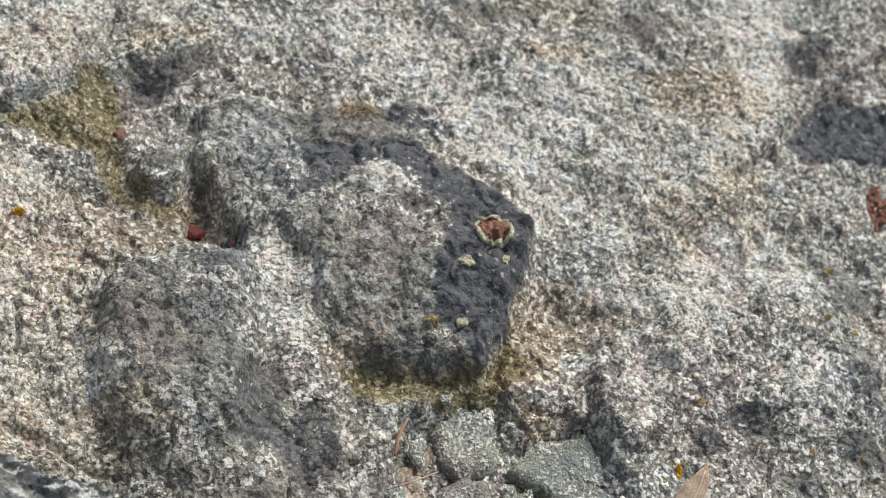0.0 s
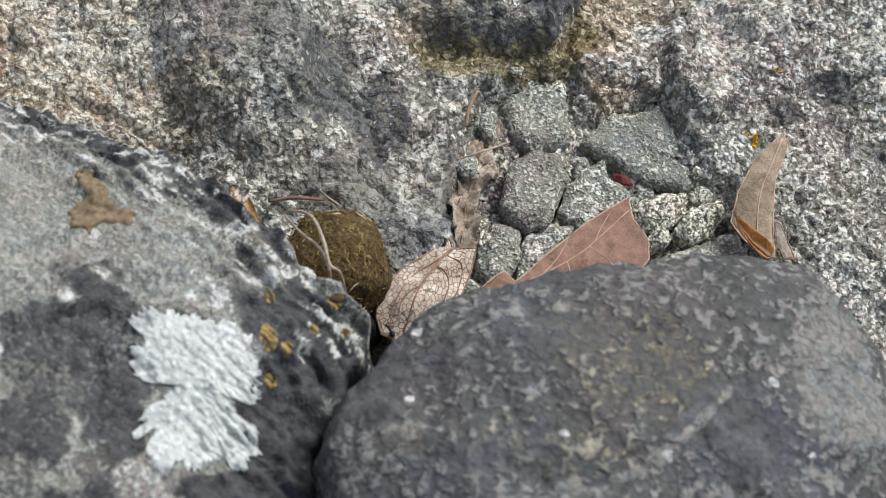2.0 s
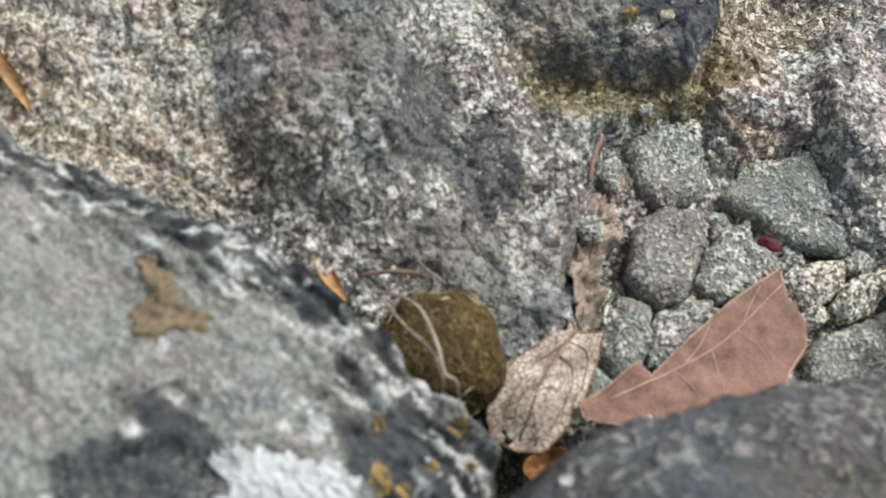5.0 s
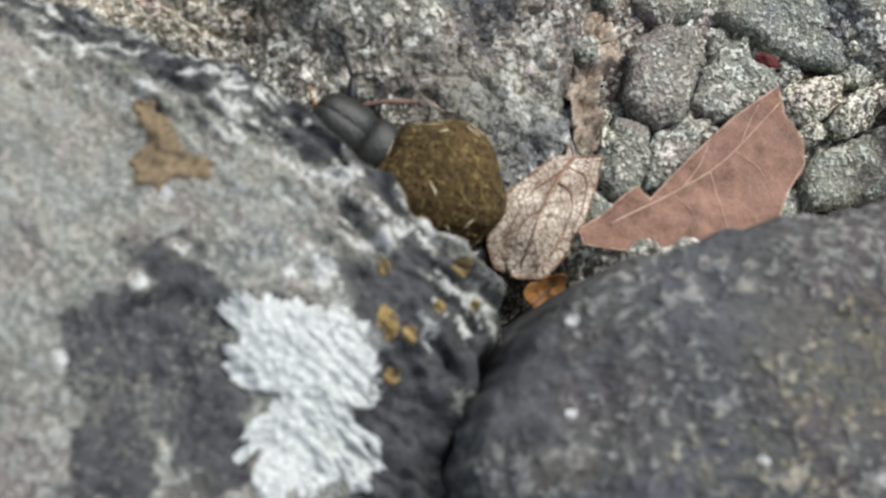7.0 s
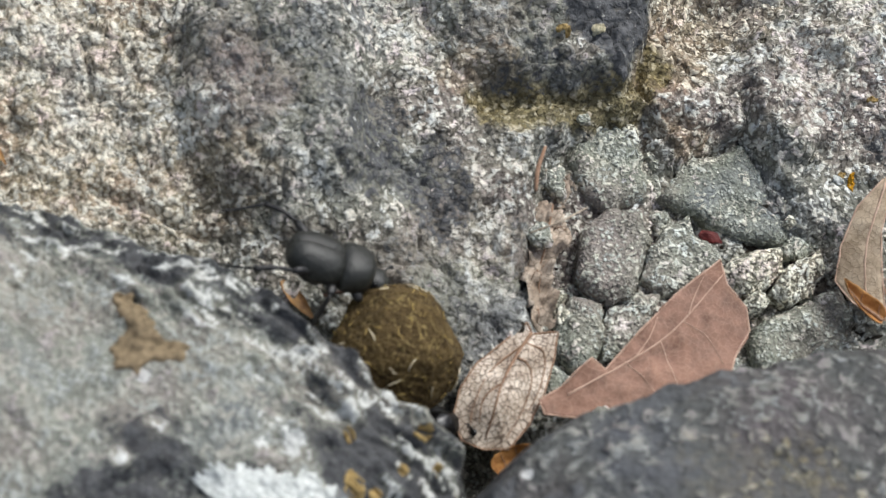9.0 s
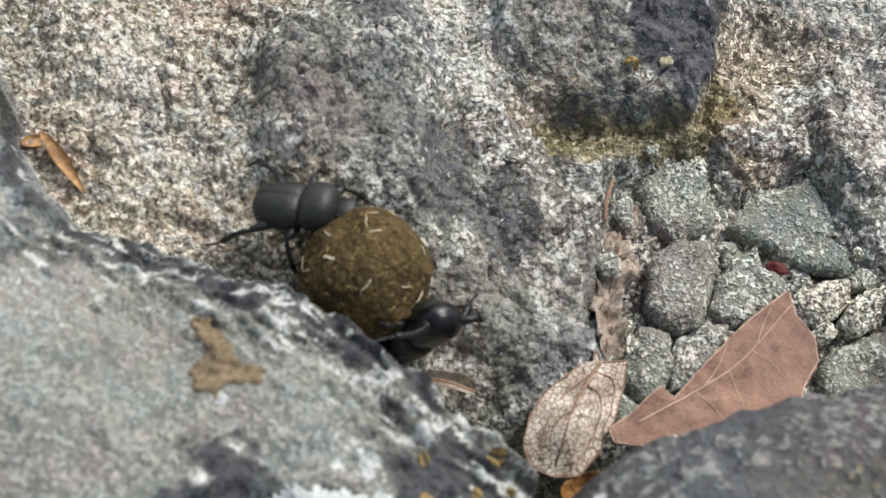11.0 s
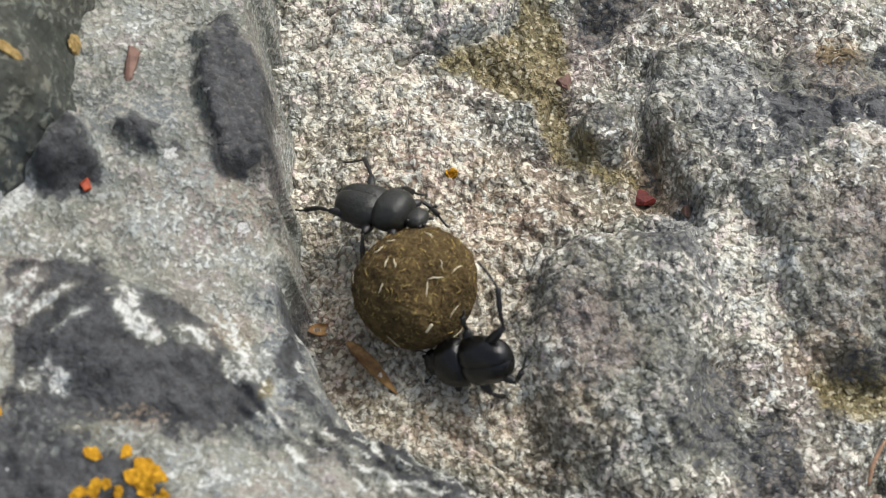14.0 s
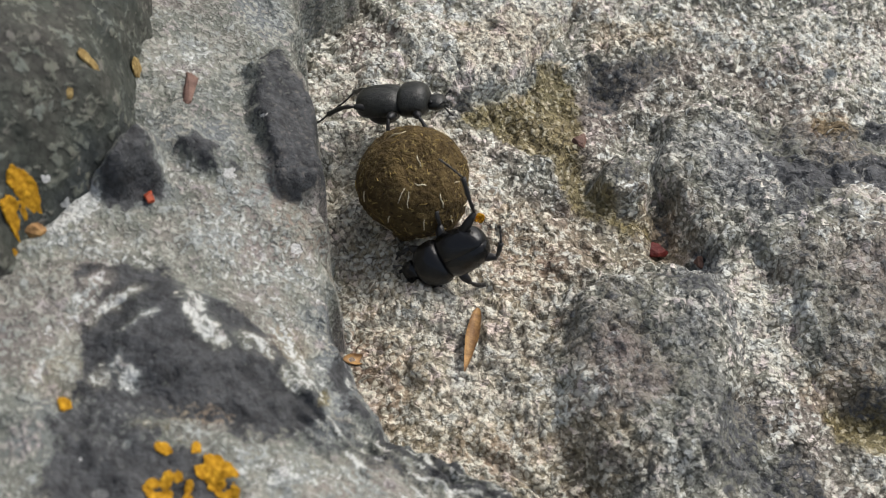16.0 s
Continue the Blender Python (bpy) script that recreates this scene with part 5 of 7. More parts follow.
gravel(4.95, 6.68, 0.17, 0.14, 0.11, 86.3881, 115, 'small pale pebble filling a gap between stones', M_GRAVEL_PALE, lift=0.08, tip=0, name='pebble')
gravel(5.71, 6.21, 0.10, 0.08, 0.06, 36.9385, 116, 'small grey pebble filling a gap between stones', lift=0.08, tip=0, name='pebble')
gravel(4.70, 7.62, 0.15, 0.17, 0.13, 17.2274, 117, 'small grey pebble filling a gap between stones', lift=0.08, tip=0, name='pebble')
gravel(5.26, 8.99, 0.11, 0.09, 0.07, 32.6452, 119, 'small grey pebble filling a gap between stones', lift=0.08, tip=0, name='pebble')
gravel(7.66, 7.82, 0.11, 0.09, 0.07, 13.4676, 121, 'small pale pebble filling a gap between stones', M_GRAVEL_PALE, lift=0.08, tip=0, name='pebble')
gravel(7.83, 6.24, 0.12, 0.09, 0.07, 11.0046, 122, 'small grey pebble filling a gap between stones', lift=0.08, tip=0, name='pebble')
chip_stone([(5.14, 7.38), (5.24, 7.76), (5.52, 7.96), (5.90, 7.97), (6.01, 7.62), (5.86, 7.24), (5.74, 6.93), (5.48, 6.82), (5.23, 6.98), (5.12, 7.19)], -0.22, 0.5, 2, 'rounded grey-green stone among dry leaves', M_GRAVEL_DULL, lump=0.05, edge=0.1)
chip_stone([(5.85, 7.11), (5.97, 7.49), (6.16, 7.73), (6.43, 7.83), (6.51, 7.64), (6.66, 7.55), (6.81, 7.33), (6.46, 7.07), (6.08, 6.95)], -0.18, 0.5, 3, 'angular pale grey stone with a sharp corner', lean=(0.05, 0.15), edge=0.07)
chip_stone([(5.12, 8.67), (5.35, 8.92), (5.77, 9.05), (5.98, 8.86), (6.05, 8.40), (5.99, 8.11), (5.56, 7.98), (5.29, 8.12), (5.17, 8.41)], -0.25, 0.5, 4, 'rough grey stone wedged against the rock', M_GRAVEL_DULL, lump=0.14)
chip_stone([(6.16, 8.16), (6.41, 8.46), (6.64, 8.72), (6.95, 8.70), (7.25, 8.89), (7.43, 8.59), (7.58, 8.22), (7.74, 7.81), (7.59, 7.59), (7.17, 7.69), (6.75, 7.87), (6.51, 8.00)], -0.28, 0.4, 5, 'large flat grey-green stone against the rock', M_GRAVEL_DULL, lump=0.05, edge=0.06)
chip_stone([(4.86, 6.69), (5.06, 6.93), (5.37, 6.85), (5.41, 6.50), (5.25, 6.12), (5.01, 6.02), (4.84, 6.26)], -0.3, 0.4, 6, 'small dark grey stone beside a dry leaf', M_GRAVEL_DULL, edge=0.12)
chip_stone([(5.45, 6.76), (5.71, 6.95), (6.08, 6.99), (5.87, 6.55), (5.52, 6.19), (5.34, 6.18), (5.37, 6.46)], -0.3, 0.4, 7, 'small speckled grey stone beside a dry leaf')
chip_stone([(6.77, 7.20), (6.95, 7.41), (7.49, 7.49), (7.52, 7.22), (7.24, 6.96), (6.93, 6.94)], -0.1, 0.5, 8, 'small pale crystalline pebble', M_GRAVEL_PALE, name='pebble', lump=0.14, edge=0.14)
chip_stone([(7.33, 6.95), (7.55, 7.26), (8.01, 7.50), (8.05, 7.28), (7.81, 6.95), (7.46, 6.80)], -0.1, 0.5, 9, 'narrow rough pebble among dry leaves', M_GRAVEL_PALE, name='pebble', lump=0.2, edge=0.12)
chip_stone([(6.92, 6.79), (7.15, 6.94), (7.31, 6.86), (7.18, 6.69), (6.94, 6.66)], -0.12, 0.5, 10, 'tiny rough pebble among dry leaves', M_GRAVEL_PALE, name='pebble', lump=0.15)
chip_stone([(7.05, 6.44), (7.19, 6.63), (7.51, 6.77), (7.90, 6.90), (8.27, 6.67), (8.21, 6.20), (7.10, 6.02)], -0.25, 0.5, 11, 'flat dark green-grey stone beside a dry leaf', M_GRAVEL_DULL, edge=0.08)
chip_stone([(4.59, 5.96), (4.71, 6.16), (5.03, 5.97), (4.94, 5.76), (4.65, 5.76)], -0.3, 0.4, 12, 'small grey stone under a dry leaf', name='pebble')
chip_stone([(6.06, 8.01), (6.28, 8.06), (6.34, 7.84), (6.12, 7.71)], -0.35, 0.4, 13, 'small grey stone between larger ones', name='pebble')
chip_stone([(5.74, 8.94), (5.83, 9.10), (5.96, 9.04), (6.00, 8.85), (5.84, 8.77)], -0.2, 0.3, 19, 'small pale stone at the foot of the rock', M_GRAVEL_PALE, name='pebble')
chip_stone([(5.33, 8.87), (5.45, 9.11), (5.69, 9.09), (5.60, 8.94)], -0.25, 0.3, 20, 'small rough stone at the foot of the rock', name='pebble')
chip_stone([(5.81, 7.01), (6.05, 7.22), (6.26, 7.12), (6.12, 6.93), (5.87, 6.87)], -0.55, 0.3, 100, 'small grey pebble filling a gap between stones', name='pebble')
chip_stone([(4.93, 7.06), (5.12, 7.19), (5.25, 7.06), (5.12, 6.93)], -0.55, 0.3, 101, 'small grey pebble filling a gap between stones', name='pebble')
chip_stone([(6.07, 8.74), (6.21, 8.84), (6.28, 8.61), (6.13, 8.48)], -0.3, 0.3, 102, 'small grey pebble filling a gap between stones', name='pebble')
chip_stone([(6.05, 8.40), (6.21, 8.46), (6.28, 8.25), (6.10, 8.15)], -0.32, 0.3, 103, 'small grey pebble filling a gap between stones', name='pebble')
chip_stone([(7.56, 7.61), (7.82, 7.76), (8.09, 7.64), (7.95, 7.51), (7.62, 7.43)], -0.3, 0.3, 104, 'small grey pebble filling a gap between stones', name='pebble')
chip_stone([(7.88, 6.94), (8.17, 7.04), (8.36, 6.74), (8.21, 6.54), (7.97, 6.69)], -0.2, 0.4, 105, 'grey stone against the curled leaf')


# ---- dry leaves ----
def leaf(name, length, width, label, material, at, cup=0.2, curl=0.15, tipness=1.4, blunt=0.55, wave=0.03, seed=1, ribs=6, rib=0.022, rib_mat=M_LEAF_RIB, lop=1.0, sway=0.0, rim=0.0, crumple=0.3, rake=0.2):
    """A dry leaf: cupped blade with real thickness, midrib and side veins."""
    base = new(name)
    base.matrix_basis = at
    tagged(base, label, "leaf")
    nu, nv, thick = 40, 18, 0.012

    def place(u, v):
        w = width * 0.5 * (math.sin(math.pi * u ** blunt) ** (1 / tipness)) if 0 < u < 1 else 0.0
        w *= lop if v > 0 else 1.0
        w *= 1 + 0.05 * noise.noise(Vector((u * 9, seed * 2.3 + (1 if v > 0 else -1), 0)))
        ripple = wave * noise.noise(Vector((u * 4, v * 2, seed * 5.1))) + crumple * wave * noise.noise(Vector((u * 9, v * 6, seed)))
        return Vector(((u - 0.5) * length, v * w + sway * length * (2 * u - 1) ** 2, cup * (abs(v) ** 1.6) * w * 2 + curl * length * (2 * u - 1) ** 2 + ripple))

    bm = bmesh.new()
    for face in (0, 1):
        grid = [[bm.verts.new((place(i / nu, 2 * j / nv - 1) - Vector((0, 0, thick * face))) * CM) for j in range(nv + 1)] for i in range(nu + 1)]
        for i in range(nu):
            for j in range(nv):
                q = (grid[i][j], grid[i + 1][j], grid[i + 1][j + 1], grid[i][j + 1])
                bm.faces.new(q if face == 0 else q[::-1])
        top, grid_low = (grid, None) if face == 0 else (top, grid)
    for i in range(nu):
        for j in (0, nv):
            q = (top[i][j], grid_low[i][j], grid_low[i + 1][j], top[i + 1][j])
            bm.faces.new(q if j == 0 else q[::-1])
    bmesh.ops.remove_doubles(bm, verts=bm.verts, dist=1e-6)
    part("blade", bm, material, base)
    bm = bmesh.new()
    us = [k / 20 for k in range(21)]
    tube(bm, [place(0.01 + 0.97 * u, 0) + Vector((0, 0, 0.004)) for u in us], [rib * (1.15 - 0.85 * u) for u in us], 6)
    part("midrib", bm, rib_mat, base)
    for k in range(ribs):
        for side in (-1, 1):
            u0 = 0.12 + 0.68 * (k + 0.25 * side) / ribs
            bm = bmesh.new()
            run = [s / 16 for s in range(17)]
            tube(bm, [place(min(0.97, u0 + rake * s), side * 0.93 * s) + Vector((0, 0, 0.001)) for s in run], [rib * 0.36 * (1.1 - 0.8 * s) for s in run], 5)
            part("side_vein", bm, rib_mat, base)
    for side in (-1, 1) if rim else ():
        bm = bmesh.new()
        tube(bm, [place(0.02 + 0.96 * u / 40, side * 0.99) for u in range(41)], [rim * (0.75 + 0.4 * noise.noise(Vector((u * 0.4, side, seed)))) for u in range(41)], 5)
        part("leaf_rim", bm, rib_mat, base)
    return base


def flat_leaf(outline, rise, label, material, seed, ribs=(), rib=0.014, rib_mat=M_LEAF_RIB, crumple=0.05, cup=0.0, stiff=1.0, rim=0.0, jag=0.03, thick=0.014):
    """A dry leaf with the given outline (cm) over the surface rise(x, y), puffed up by cup towards its middle and crumpled;
    ribs: runs of points for its raised veins, the first the midrib."""
    base = new("leaf")
    cx, cy = np.mean(outline, 0)
    base.matrix_basis = Matrix.Translation(Vector((cx, cy, 0)) * CM)
    tagged(base, label, "leaf")
    mid = [(x - cx, y - cy) for x, y in outline]

    def top(x, y, d=None):
        d = np.maximum(0, inside(mid, x, y)) if d is None else d
        return rise(x + cx, y + cy) + cup * smooth(0, 0.45, d) + crumple * fbm(x, y, 1.3 * stiff, 4, seed, 0.6) + 0.25 * crumple * np.abs(fbm(x, y, 4.5 * stiff, 3, seed + 1))

    bm = slabbed(mid, top, lambda x, y, d: top(x, y, d) - thick, seed, 0.045, jag)
    part("blade", bm, material, base)
    for k, run in enumerate(ribs):
        run = [(p[0] - cx, p[1] - cy) for p in bend(run, 8)]
        x, y = np.array([p[0] for p in run]), np.array([p[1] for p in run])
        z = top(x, y) + 0.002
        r = rib if k == 0 else rib * 0.55
        bm = bmesh.new()
        tube(bm, list(zip(x, y, z)), [r * (1.1 - 0.7 * i / len(x)) for i in range(len(x))], 6)
        part("midrib" if k == 0 else "side_vein", bm, rib_mat, base)
    if rim:
        run = [p for a, b in zip(mid, mid[1:] + mid[:1]) for p in ((a[0] + (b[0] - a[0]) * k / 8, a[1] + (b[1] - a[1]) * k / 8) for k in range(8))]
        x, y = np.array([p[0] for p in run]), np.array([p[1] for p in run])
        bm = bmesh.new()
        tube(bm, list(zip(x, y, top(x, y, np.zeros(x.shape)) - 0.004)), [rim * (0.8 + 0.5 * noise.noise(Vector((i * 0.3, seed, 0)))) for i in range(len(x))], 5)
        part("leaf_rim", bm, rib_mat, base)
    return base


flat_leaf([(4.48, 5.59), (4.74, 5.75), (4.95, 5.95), (5.09, 6.06), (5.23, 5.93), (5.62, 6.34), (6.13, 6.83), (6.69, 7.25), (6.72, 6.92), (6.90, 6.66), (6.91, 6.39), (6.69, 6.05), (6.50, 5.59), (5.84, 5.39), (5.08, 5.37), (4.53, 5.43)], lambda x, y: -0.02 + 0.05 * (x - 5.8) - 0.02 * (y - 6.2), 'reddish-brown dry leaf wedged between stones', M_BROWN_LEAF, 2, ([(4.80, 5.65), (5.39, 5.96), (6.01, 6.36), (6.69, 7.06)], [(5.46, 6.02), (5.63, 5.83), (5.80, 5.58)], [(5.87, 6.26), (5.94, 5.97), (6.05, 5.58)], [(6.16, 6.50), (6.40, 6.31), (6.55, 5.98)], [(5.53, 6.02), (5.75, 6.29), (5.91, 6.60)], [(6.23, 6.57), (6.32, 6.78), (6.45, 7.02)],), rib=0.013, rib_mat=M_PALE_RIB, crumple=0.06, rim=0.014, cup=0.03)
flat_leaf([(3.57, 5.45), (3.65, 5.75), (3.85, 6.03), (4.20, 6.31), (4.43, 6.50), (4.48, 6.37), (4.76, 6.38), (4.71, 6.09), (4.58, 5.72), (4.38, 5.35), (4.17, 5.11), (3.87, 5.10), (3.65, 5.20)], lambda x, y: -0.2 + 0.05 * (x - 4.1) + 0.05 * (y - 5.6), 'pale brown dry leaf with a net of veins', M_NET_LEAF, 3, ([(4.47, 6.38), (4.24, 6.05), (4.03, 5.66), (3.90, 5.19)], [(4.35, 6.22), (3.98, 5.92), (3.77, 5.53), (3.74, 5.25)], [(4.27, 6.05), (4.42, 5.89), (4.33, 5.54), (4.12, 5.19)], [(4.39, 6.25), (4.59, 6.12), (4.54, 5.80), (4.39, 5.51)], [(4.09, 5.76), (3.87, 5.59), (3.82, 5.34)],), rib=0.02, crumple=0.05, cup=0.26, rim=0.014)
flat_leaf([(8.65, 8.17), (8.68, 7.96), (8.51, 7.49), (8.46, 6.91), (8.47, 6.47), (8.32, 6.49), (8.13, 6.71), (7.98, 6.98), (8.07, 7.37), (8.30, 7.83)], lambda x, y: 0.2 + 0.3 * (x - 8.2) + 0.12 * (y - 7.2), 'curled grey-brown dry leaf standing on edge', M_TAN_LEAF, 4, ([(8.62, 8.07), (8.35, 7.40), (8.27, 6.88), (8.34, 6.54)],), rib=0.012, rib_mat=M_PALE_RIB, crumple=0.05, cup=0.08, rim=0.012)
flat_leaf([(4.61, 8.14), (4.78, 8.49), (4.94, 8.55), (5.14, 8.39), (5.19, 8.16), (5.00, 7.86), (5.14, 7.78), (4.99, 7.44), (4.81, 7.15), (4.88, 6.91), (4.72, 6.51), (4.52, 6.55), (4.45, 7.00), (4.52, 7.49), (4.62, 7.78)], lambda x, y: -0.4 + 0.03 * (y - 7.2), 'crumpled pale brown strip of dry leaf', M_STRIP_LEAF, 5, ([(4.93, 8.44), (4.85, 7.86), (4.70, 7.29), (4.62, 6.60)], [(4.82, 7.78), (4.97, 7.75), (5.13, 7.78)], [(4.74, 7.29), (4.59, 7.14), (4.48, 6.93)],), rib=0.014, crumple=0.34, stiff=2.2, cup=0.04, jag=0.1)
flat_leaf([(8.47, 6.97), (8.56, 6.91), (8.64, 6.67), (8.71, 6.44), (8.58, 6.43), (8.49, 6.69)], lambda x, y: 0.25 + 0.2 * (x - 8.5), 'narrow grey scrap of dry leaf beside the curled leaf', M_GREY_LEAF, 9, (), crumple=0.05, rim=0.01)
leaf('leaf', 0.48, 0.35, 'small amber scrap of dry leaf', M_AMBER_LEAF, pose(4.25 * CM, 5.03 * CM, -0.35 * CM, 0.0, -38.2, 42.2), cup=0.3, seed=6, ribs=2)
leaf('leaf', 0.7, 0.24, 'narrow orange-brown scrap of dry leaf', M_AMBER_LEAF, pose(8.10 * CM, 6.66 * CM, 0.3 * CM, 0.0, -23.7, 143.1), cup=0.5, seed=7, ribs=2)
leaf('leaf', 0.80, 0.20, 'thin curled scrap of dry leaf in the crevice', M_GREY_LEAF, pose(2.72 * CM, 6.15 * CM, -0.25 * CM, 0.0, -7.2, 169.9), cup=0.6, curl=-0.1, seed=8, ribs=2)



# ---- stems, husks, seeds ----
def strand(name, points, radius, material, label, category):
    bm = bmesh.new()
    run = bend(points, 6)
    tube(bm, run, [radius * (0.6 + 0.5 * math.sin(math.pi * (k + 1) / (len(run) + 1))) for k in range(len(run))], 7)
    return tagged(part(name, bm, material), label, category)


def husk(x, y, z, length, width, turn, label, seed, tip=0):
    """A curled bud scale, boat-shaped, lying on the rock."""
    bm = bmesh.new()
    nu, nv = 14, 8
    for face in (0, 1):
        rows = []
        for i in range(nu + 1):
            u = i / nu
            w = width * 0.5 * max(0.04, math.sin(math.pi * (0.06 + 0.9 * u ** 0.8))) * (1 + 0.15 * noise.noise(Vector((u * 5, seed, 0))))
            row = []
            for j in range(nv + 1):
                a = (j / nv - 0.5) * 2.4
                rise = 0.05 * math.sin(u * 3 + seed) - 0.012 * face
                row.append(bm.verts.new(Vector(((u - 0.5) * length, w * math.sin(a), w * (1 - math.cos(a)) * 0.8 + rise)) * CM))
            rows.append(row)
        for i in range(nu):
            for j in range(nv):
                q = (rows[i][j], rows[i + 1][j], rows[i + 1][j + 1], rows[i][j + 1])
                bm.faces.new(q if face == 0 else q[::-1])
    ob = part("bud_scale", bm, M_HUSK, at=pose(x * CM, y * CM, z * CM, tip, 0, turn))
    return tagged(ob, label, "husk", "bud scales on the rock")


def crust(name, x, y, rx, ry, turn, seed, ground_z, label, material, lobes=9, thick=0.028, ragged=1.0, lumps=(), parent=None, category="lichen"):
    """A lichen: a thin lobed crust that follows the stone, with a ragged raised rim, in cm."""
    rings, spokes = (60, 460) if lumps else (18, 150)
    a0 = radians(turn)
    bm = bmesh.new()

    def outline(a):
        v = Vector((math.cos(a), math.sin(a), 0))
        if lumps:
            # the far rim of a union of round lobes, crinkled
            far = 0.1
            for cx, cy, r in lumps:
                along, off = cx * v.x + cy * v.y, cx * v.y - cy * v.x
                if abs(off) < r:
                    far = max(far, along + math.sqrt(r * r - off * off))
            return far, (0.1 * noise.noise(v * 9 + Vector((seed, 0, 0))) + 0.09 * noise.noise(v * 24) + 0.06 * noise.noise(v * 55))
        return 1.0, (ragged * 0.36 * noise.noise(v * 1.3 + Vector((seed * 1.7, 0, 0))) + ragged * 0.17 * noise.noise(v * lobes * 0.28 + Vector((0, seed * 1.7, 0))) + 0.07 * noise.noise(v * lobes * 0.8 + Vector((0, 0, seed * 1.7))))

    rim = [outline(2 * math.pi * k / spokes) for k in range(spokes)]
    xs, ys, hs = [], [], []
    for i in range(rings + 2):
        s = min(1.0, i / rings)
        for k in range(spokes):
            a = 2 * math.pi * k / spokes
            far, jag = rim[k]
            r = far * s * (1 + jag * (s ** 5 if lumps else 1.0))
            u, v = rx * r * math.cos(a), ry * r * math.sin(a)
            xs.append(x + u * math.cos(a0) - v * math.sin(a0)), ys.append(y + u * math.sin(a0) + v * math.cos(a0))
            h = thick * (1.0 + (0.12 if lumps else 0.4) * noise.noise(Vector((u * 5, v * 5, seed))) + (0.2 if lumps else 0.4) * noise.noise(Vector((u * 15, v * 15, seed)))) * (1.0 if s < 0.97 else 0.9)
            hs.append(h if i <= rings else -0.05)
    zs = ground_z(np.array(xs), np.array(ys))
    verts = [bm.verts.new(Vector((px, py, pz + h)) * CM) for px, py, pz, h in zip(xs, ys, zs, hs)]
    for i in range(rings + 1):
        for k in range(spokes):
            q = [verts[i * spokes + k], verts[(i + 1) * spokes + k], verts[(i + 1) * spokes + (k + 1) % spokes], verts[i * spokes + (k + 1) % spokes]]
            bm.faces.new(q)
    bmesh.ops.remove_doubles(bm, verts=bm.verts, dist=1e-6)
    if parent is not None:
        return part(name, bm, material, parent, label)
    return tagged(part(name, bm, material), label, category)


tendril = strand('dry_stem', [(2.35, 6.46, 0.20), (2.52, 6.29, 0.60), (2.68, 6.05, 0.90), (2.80, 5.66, 1.10), (2.88, 5.38, 1.10), (3.01, 5.34, 1.00), (3.13, 5.25, 0.60)], 0.02, M_STEM, 'thin pale twisted dry stem over the crevice', 'stem')
tendril_b = strand('dry_stem', [(2.40, 6.42, 0.20), (2.56, 5.96, 0.70), (2.76, 5.63, 1.00), (2.88, 5.39, 1.00), (2.94, 5.32, 0.70)], 0.018, M_STEM, 'thin pale twisted dry stem over the crevice', 'stem')
strand('rootlet', [(2.81, 6.89, 0.05), (2.92, 6.77, 0.10), (3.08, 6.70, 0.05)], 0.012, M_STEM, 'fine pale rootlet on the rock', 'stem')
strand('rootlet', [(4.43, 7.39, 0.25), (4.75, 7.49, 0.35), (5.10, 7.70, 0.30)], 0.012, M_STEM, 'fine pale rootlet across a leaf', 'stem')
strand('leaf_scrap', [(2.19, 6.71, 0.0), (2.51, 6.75, 0.08), (2.85, 6.8, 0.0)], 0.022, M_CHIP, 'thin red-brown scrap of dry leaf in the crevice', 'leaf')
strand('twig', [(4.58, 7.97, 0.10), (4.61, 8.22, 0.15), (4.73, 8.53, 0.10)], 0.025, M_LEAF_RIB, 'short brown twig beside the stones', 'twig')
strand('twig', [(8.59, 6.96, 0.10), (8.63, 6.66, 0.15), (8.78, 6.48, 0.10)], 0.03, M_LEAF_RIB, 'short brown twig at the curled leaf', 'twig')
loose_scale = husk(-1.43, 8.60, z_slab(-1.43, 8.60) + 0.07, 0.86, 0.17, -53, 'curled amber bud scale on pale rock', 1)
husk(-1.74, 8.92, z_slab(-1.74, 8.92) + 0.06, 0.34, 0.17, 17, 'small orange bud scale against the boulder', 3)
husk(1.93, 6.70, z_slab(1.93, 6.70) + 0.08, 0.58, 0.17, -55, 'amber bud scale in the crevice', 4)
crust('lichen', 1.54, 3.49, 1, 1, 0, 3, left_height, 'white crusty lichen with a lobed edge on the boulder', M_WHITE_LICHEN, thick=0.03, lumps=((-0.22, 0.51, 0.34), (-0.56, 0.73, 0.14), (-0.44, 0.28, 0.23), (0.16, 0.44, 0.36), (0.38, 0.32, 0.24), (0.48, 0.10, 0.17), (0.03, -0.32, 0.41), (-0.23, -0.63, 0.20), (-0.27, -0.78, 0.13), (0.47, -0.44, 0.21), (-0.35, -0.30, 0.14), (-0.54, -0.51, 0.05), (0.46, -0.67, 0.08), (0.03, -0.72, 0.11)))
crust('lichen', -2.86, 6.15, 0.17, 0.16, 0, 10, left_height, 'bright yellow-orange lichen on the boulder', M_YELLOW_LICHEN, lobes=8, thick=0.02)
crust('lichen', -2.74, 6.08, 0.13, 0.15, 0, 11, left_height, 'bright yellow-orange lichen on the boulder', M_YELLOW_LICHEN, lobes=8, thick=0.02)
crust('lichen', -2.81, 6.00, 0.09, 0.08, 0, 12, left_height, 'bright yellow-orange lichen on the boulder', M_YELLOW_LICHEN, lobes=8, thick=0.02)
crust('lichen', -2.63, 5.92, 0.10, 0.10, 0, 13, left_height, 'bright yellow-orange lichen on the boulder', M_YELLOW_LICHEN, lobes=8, thick=0.02)
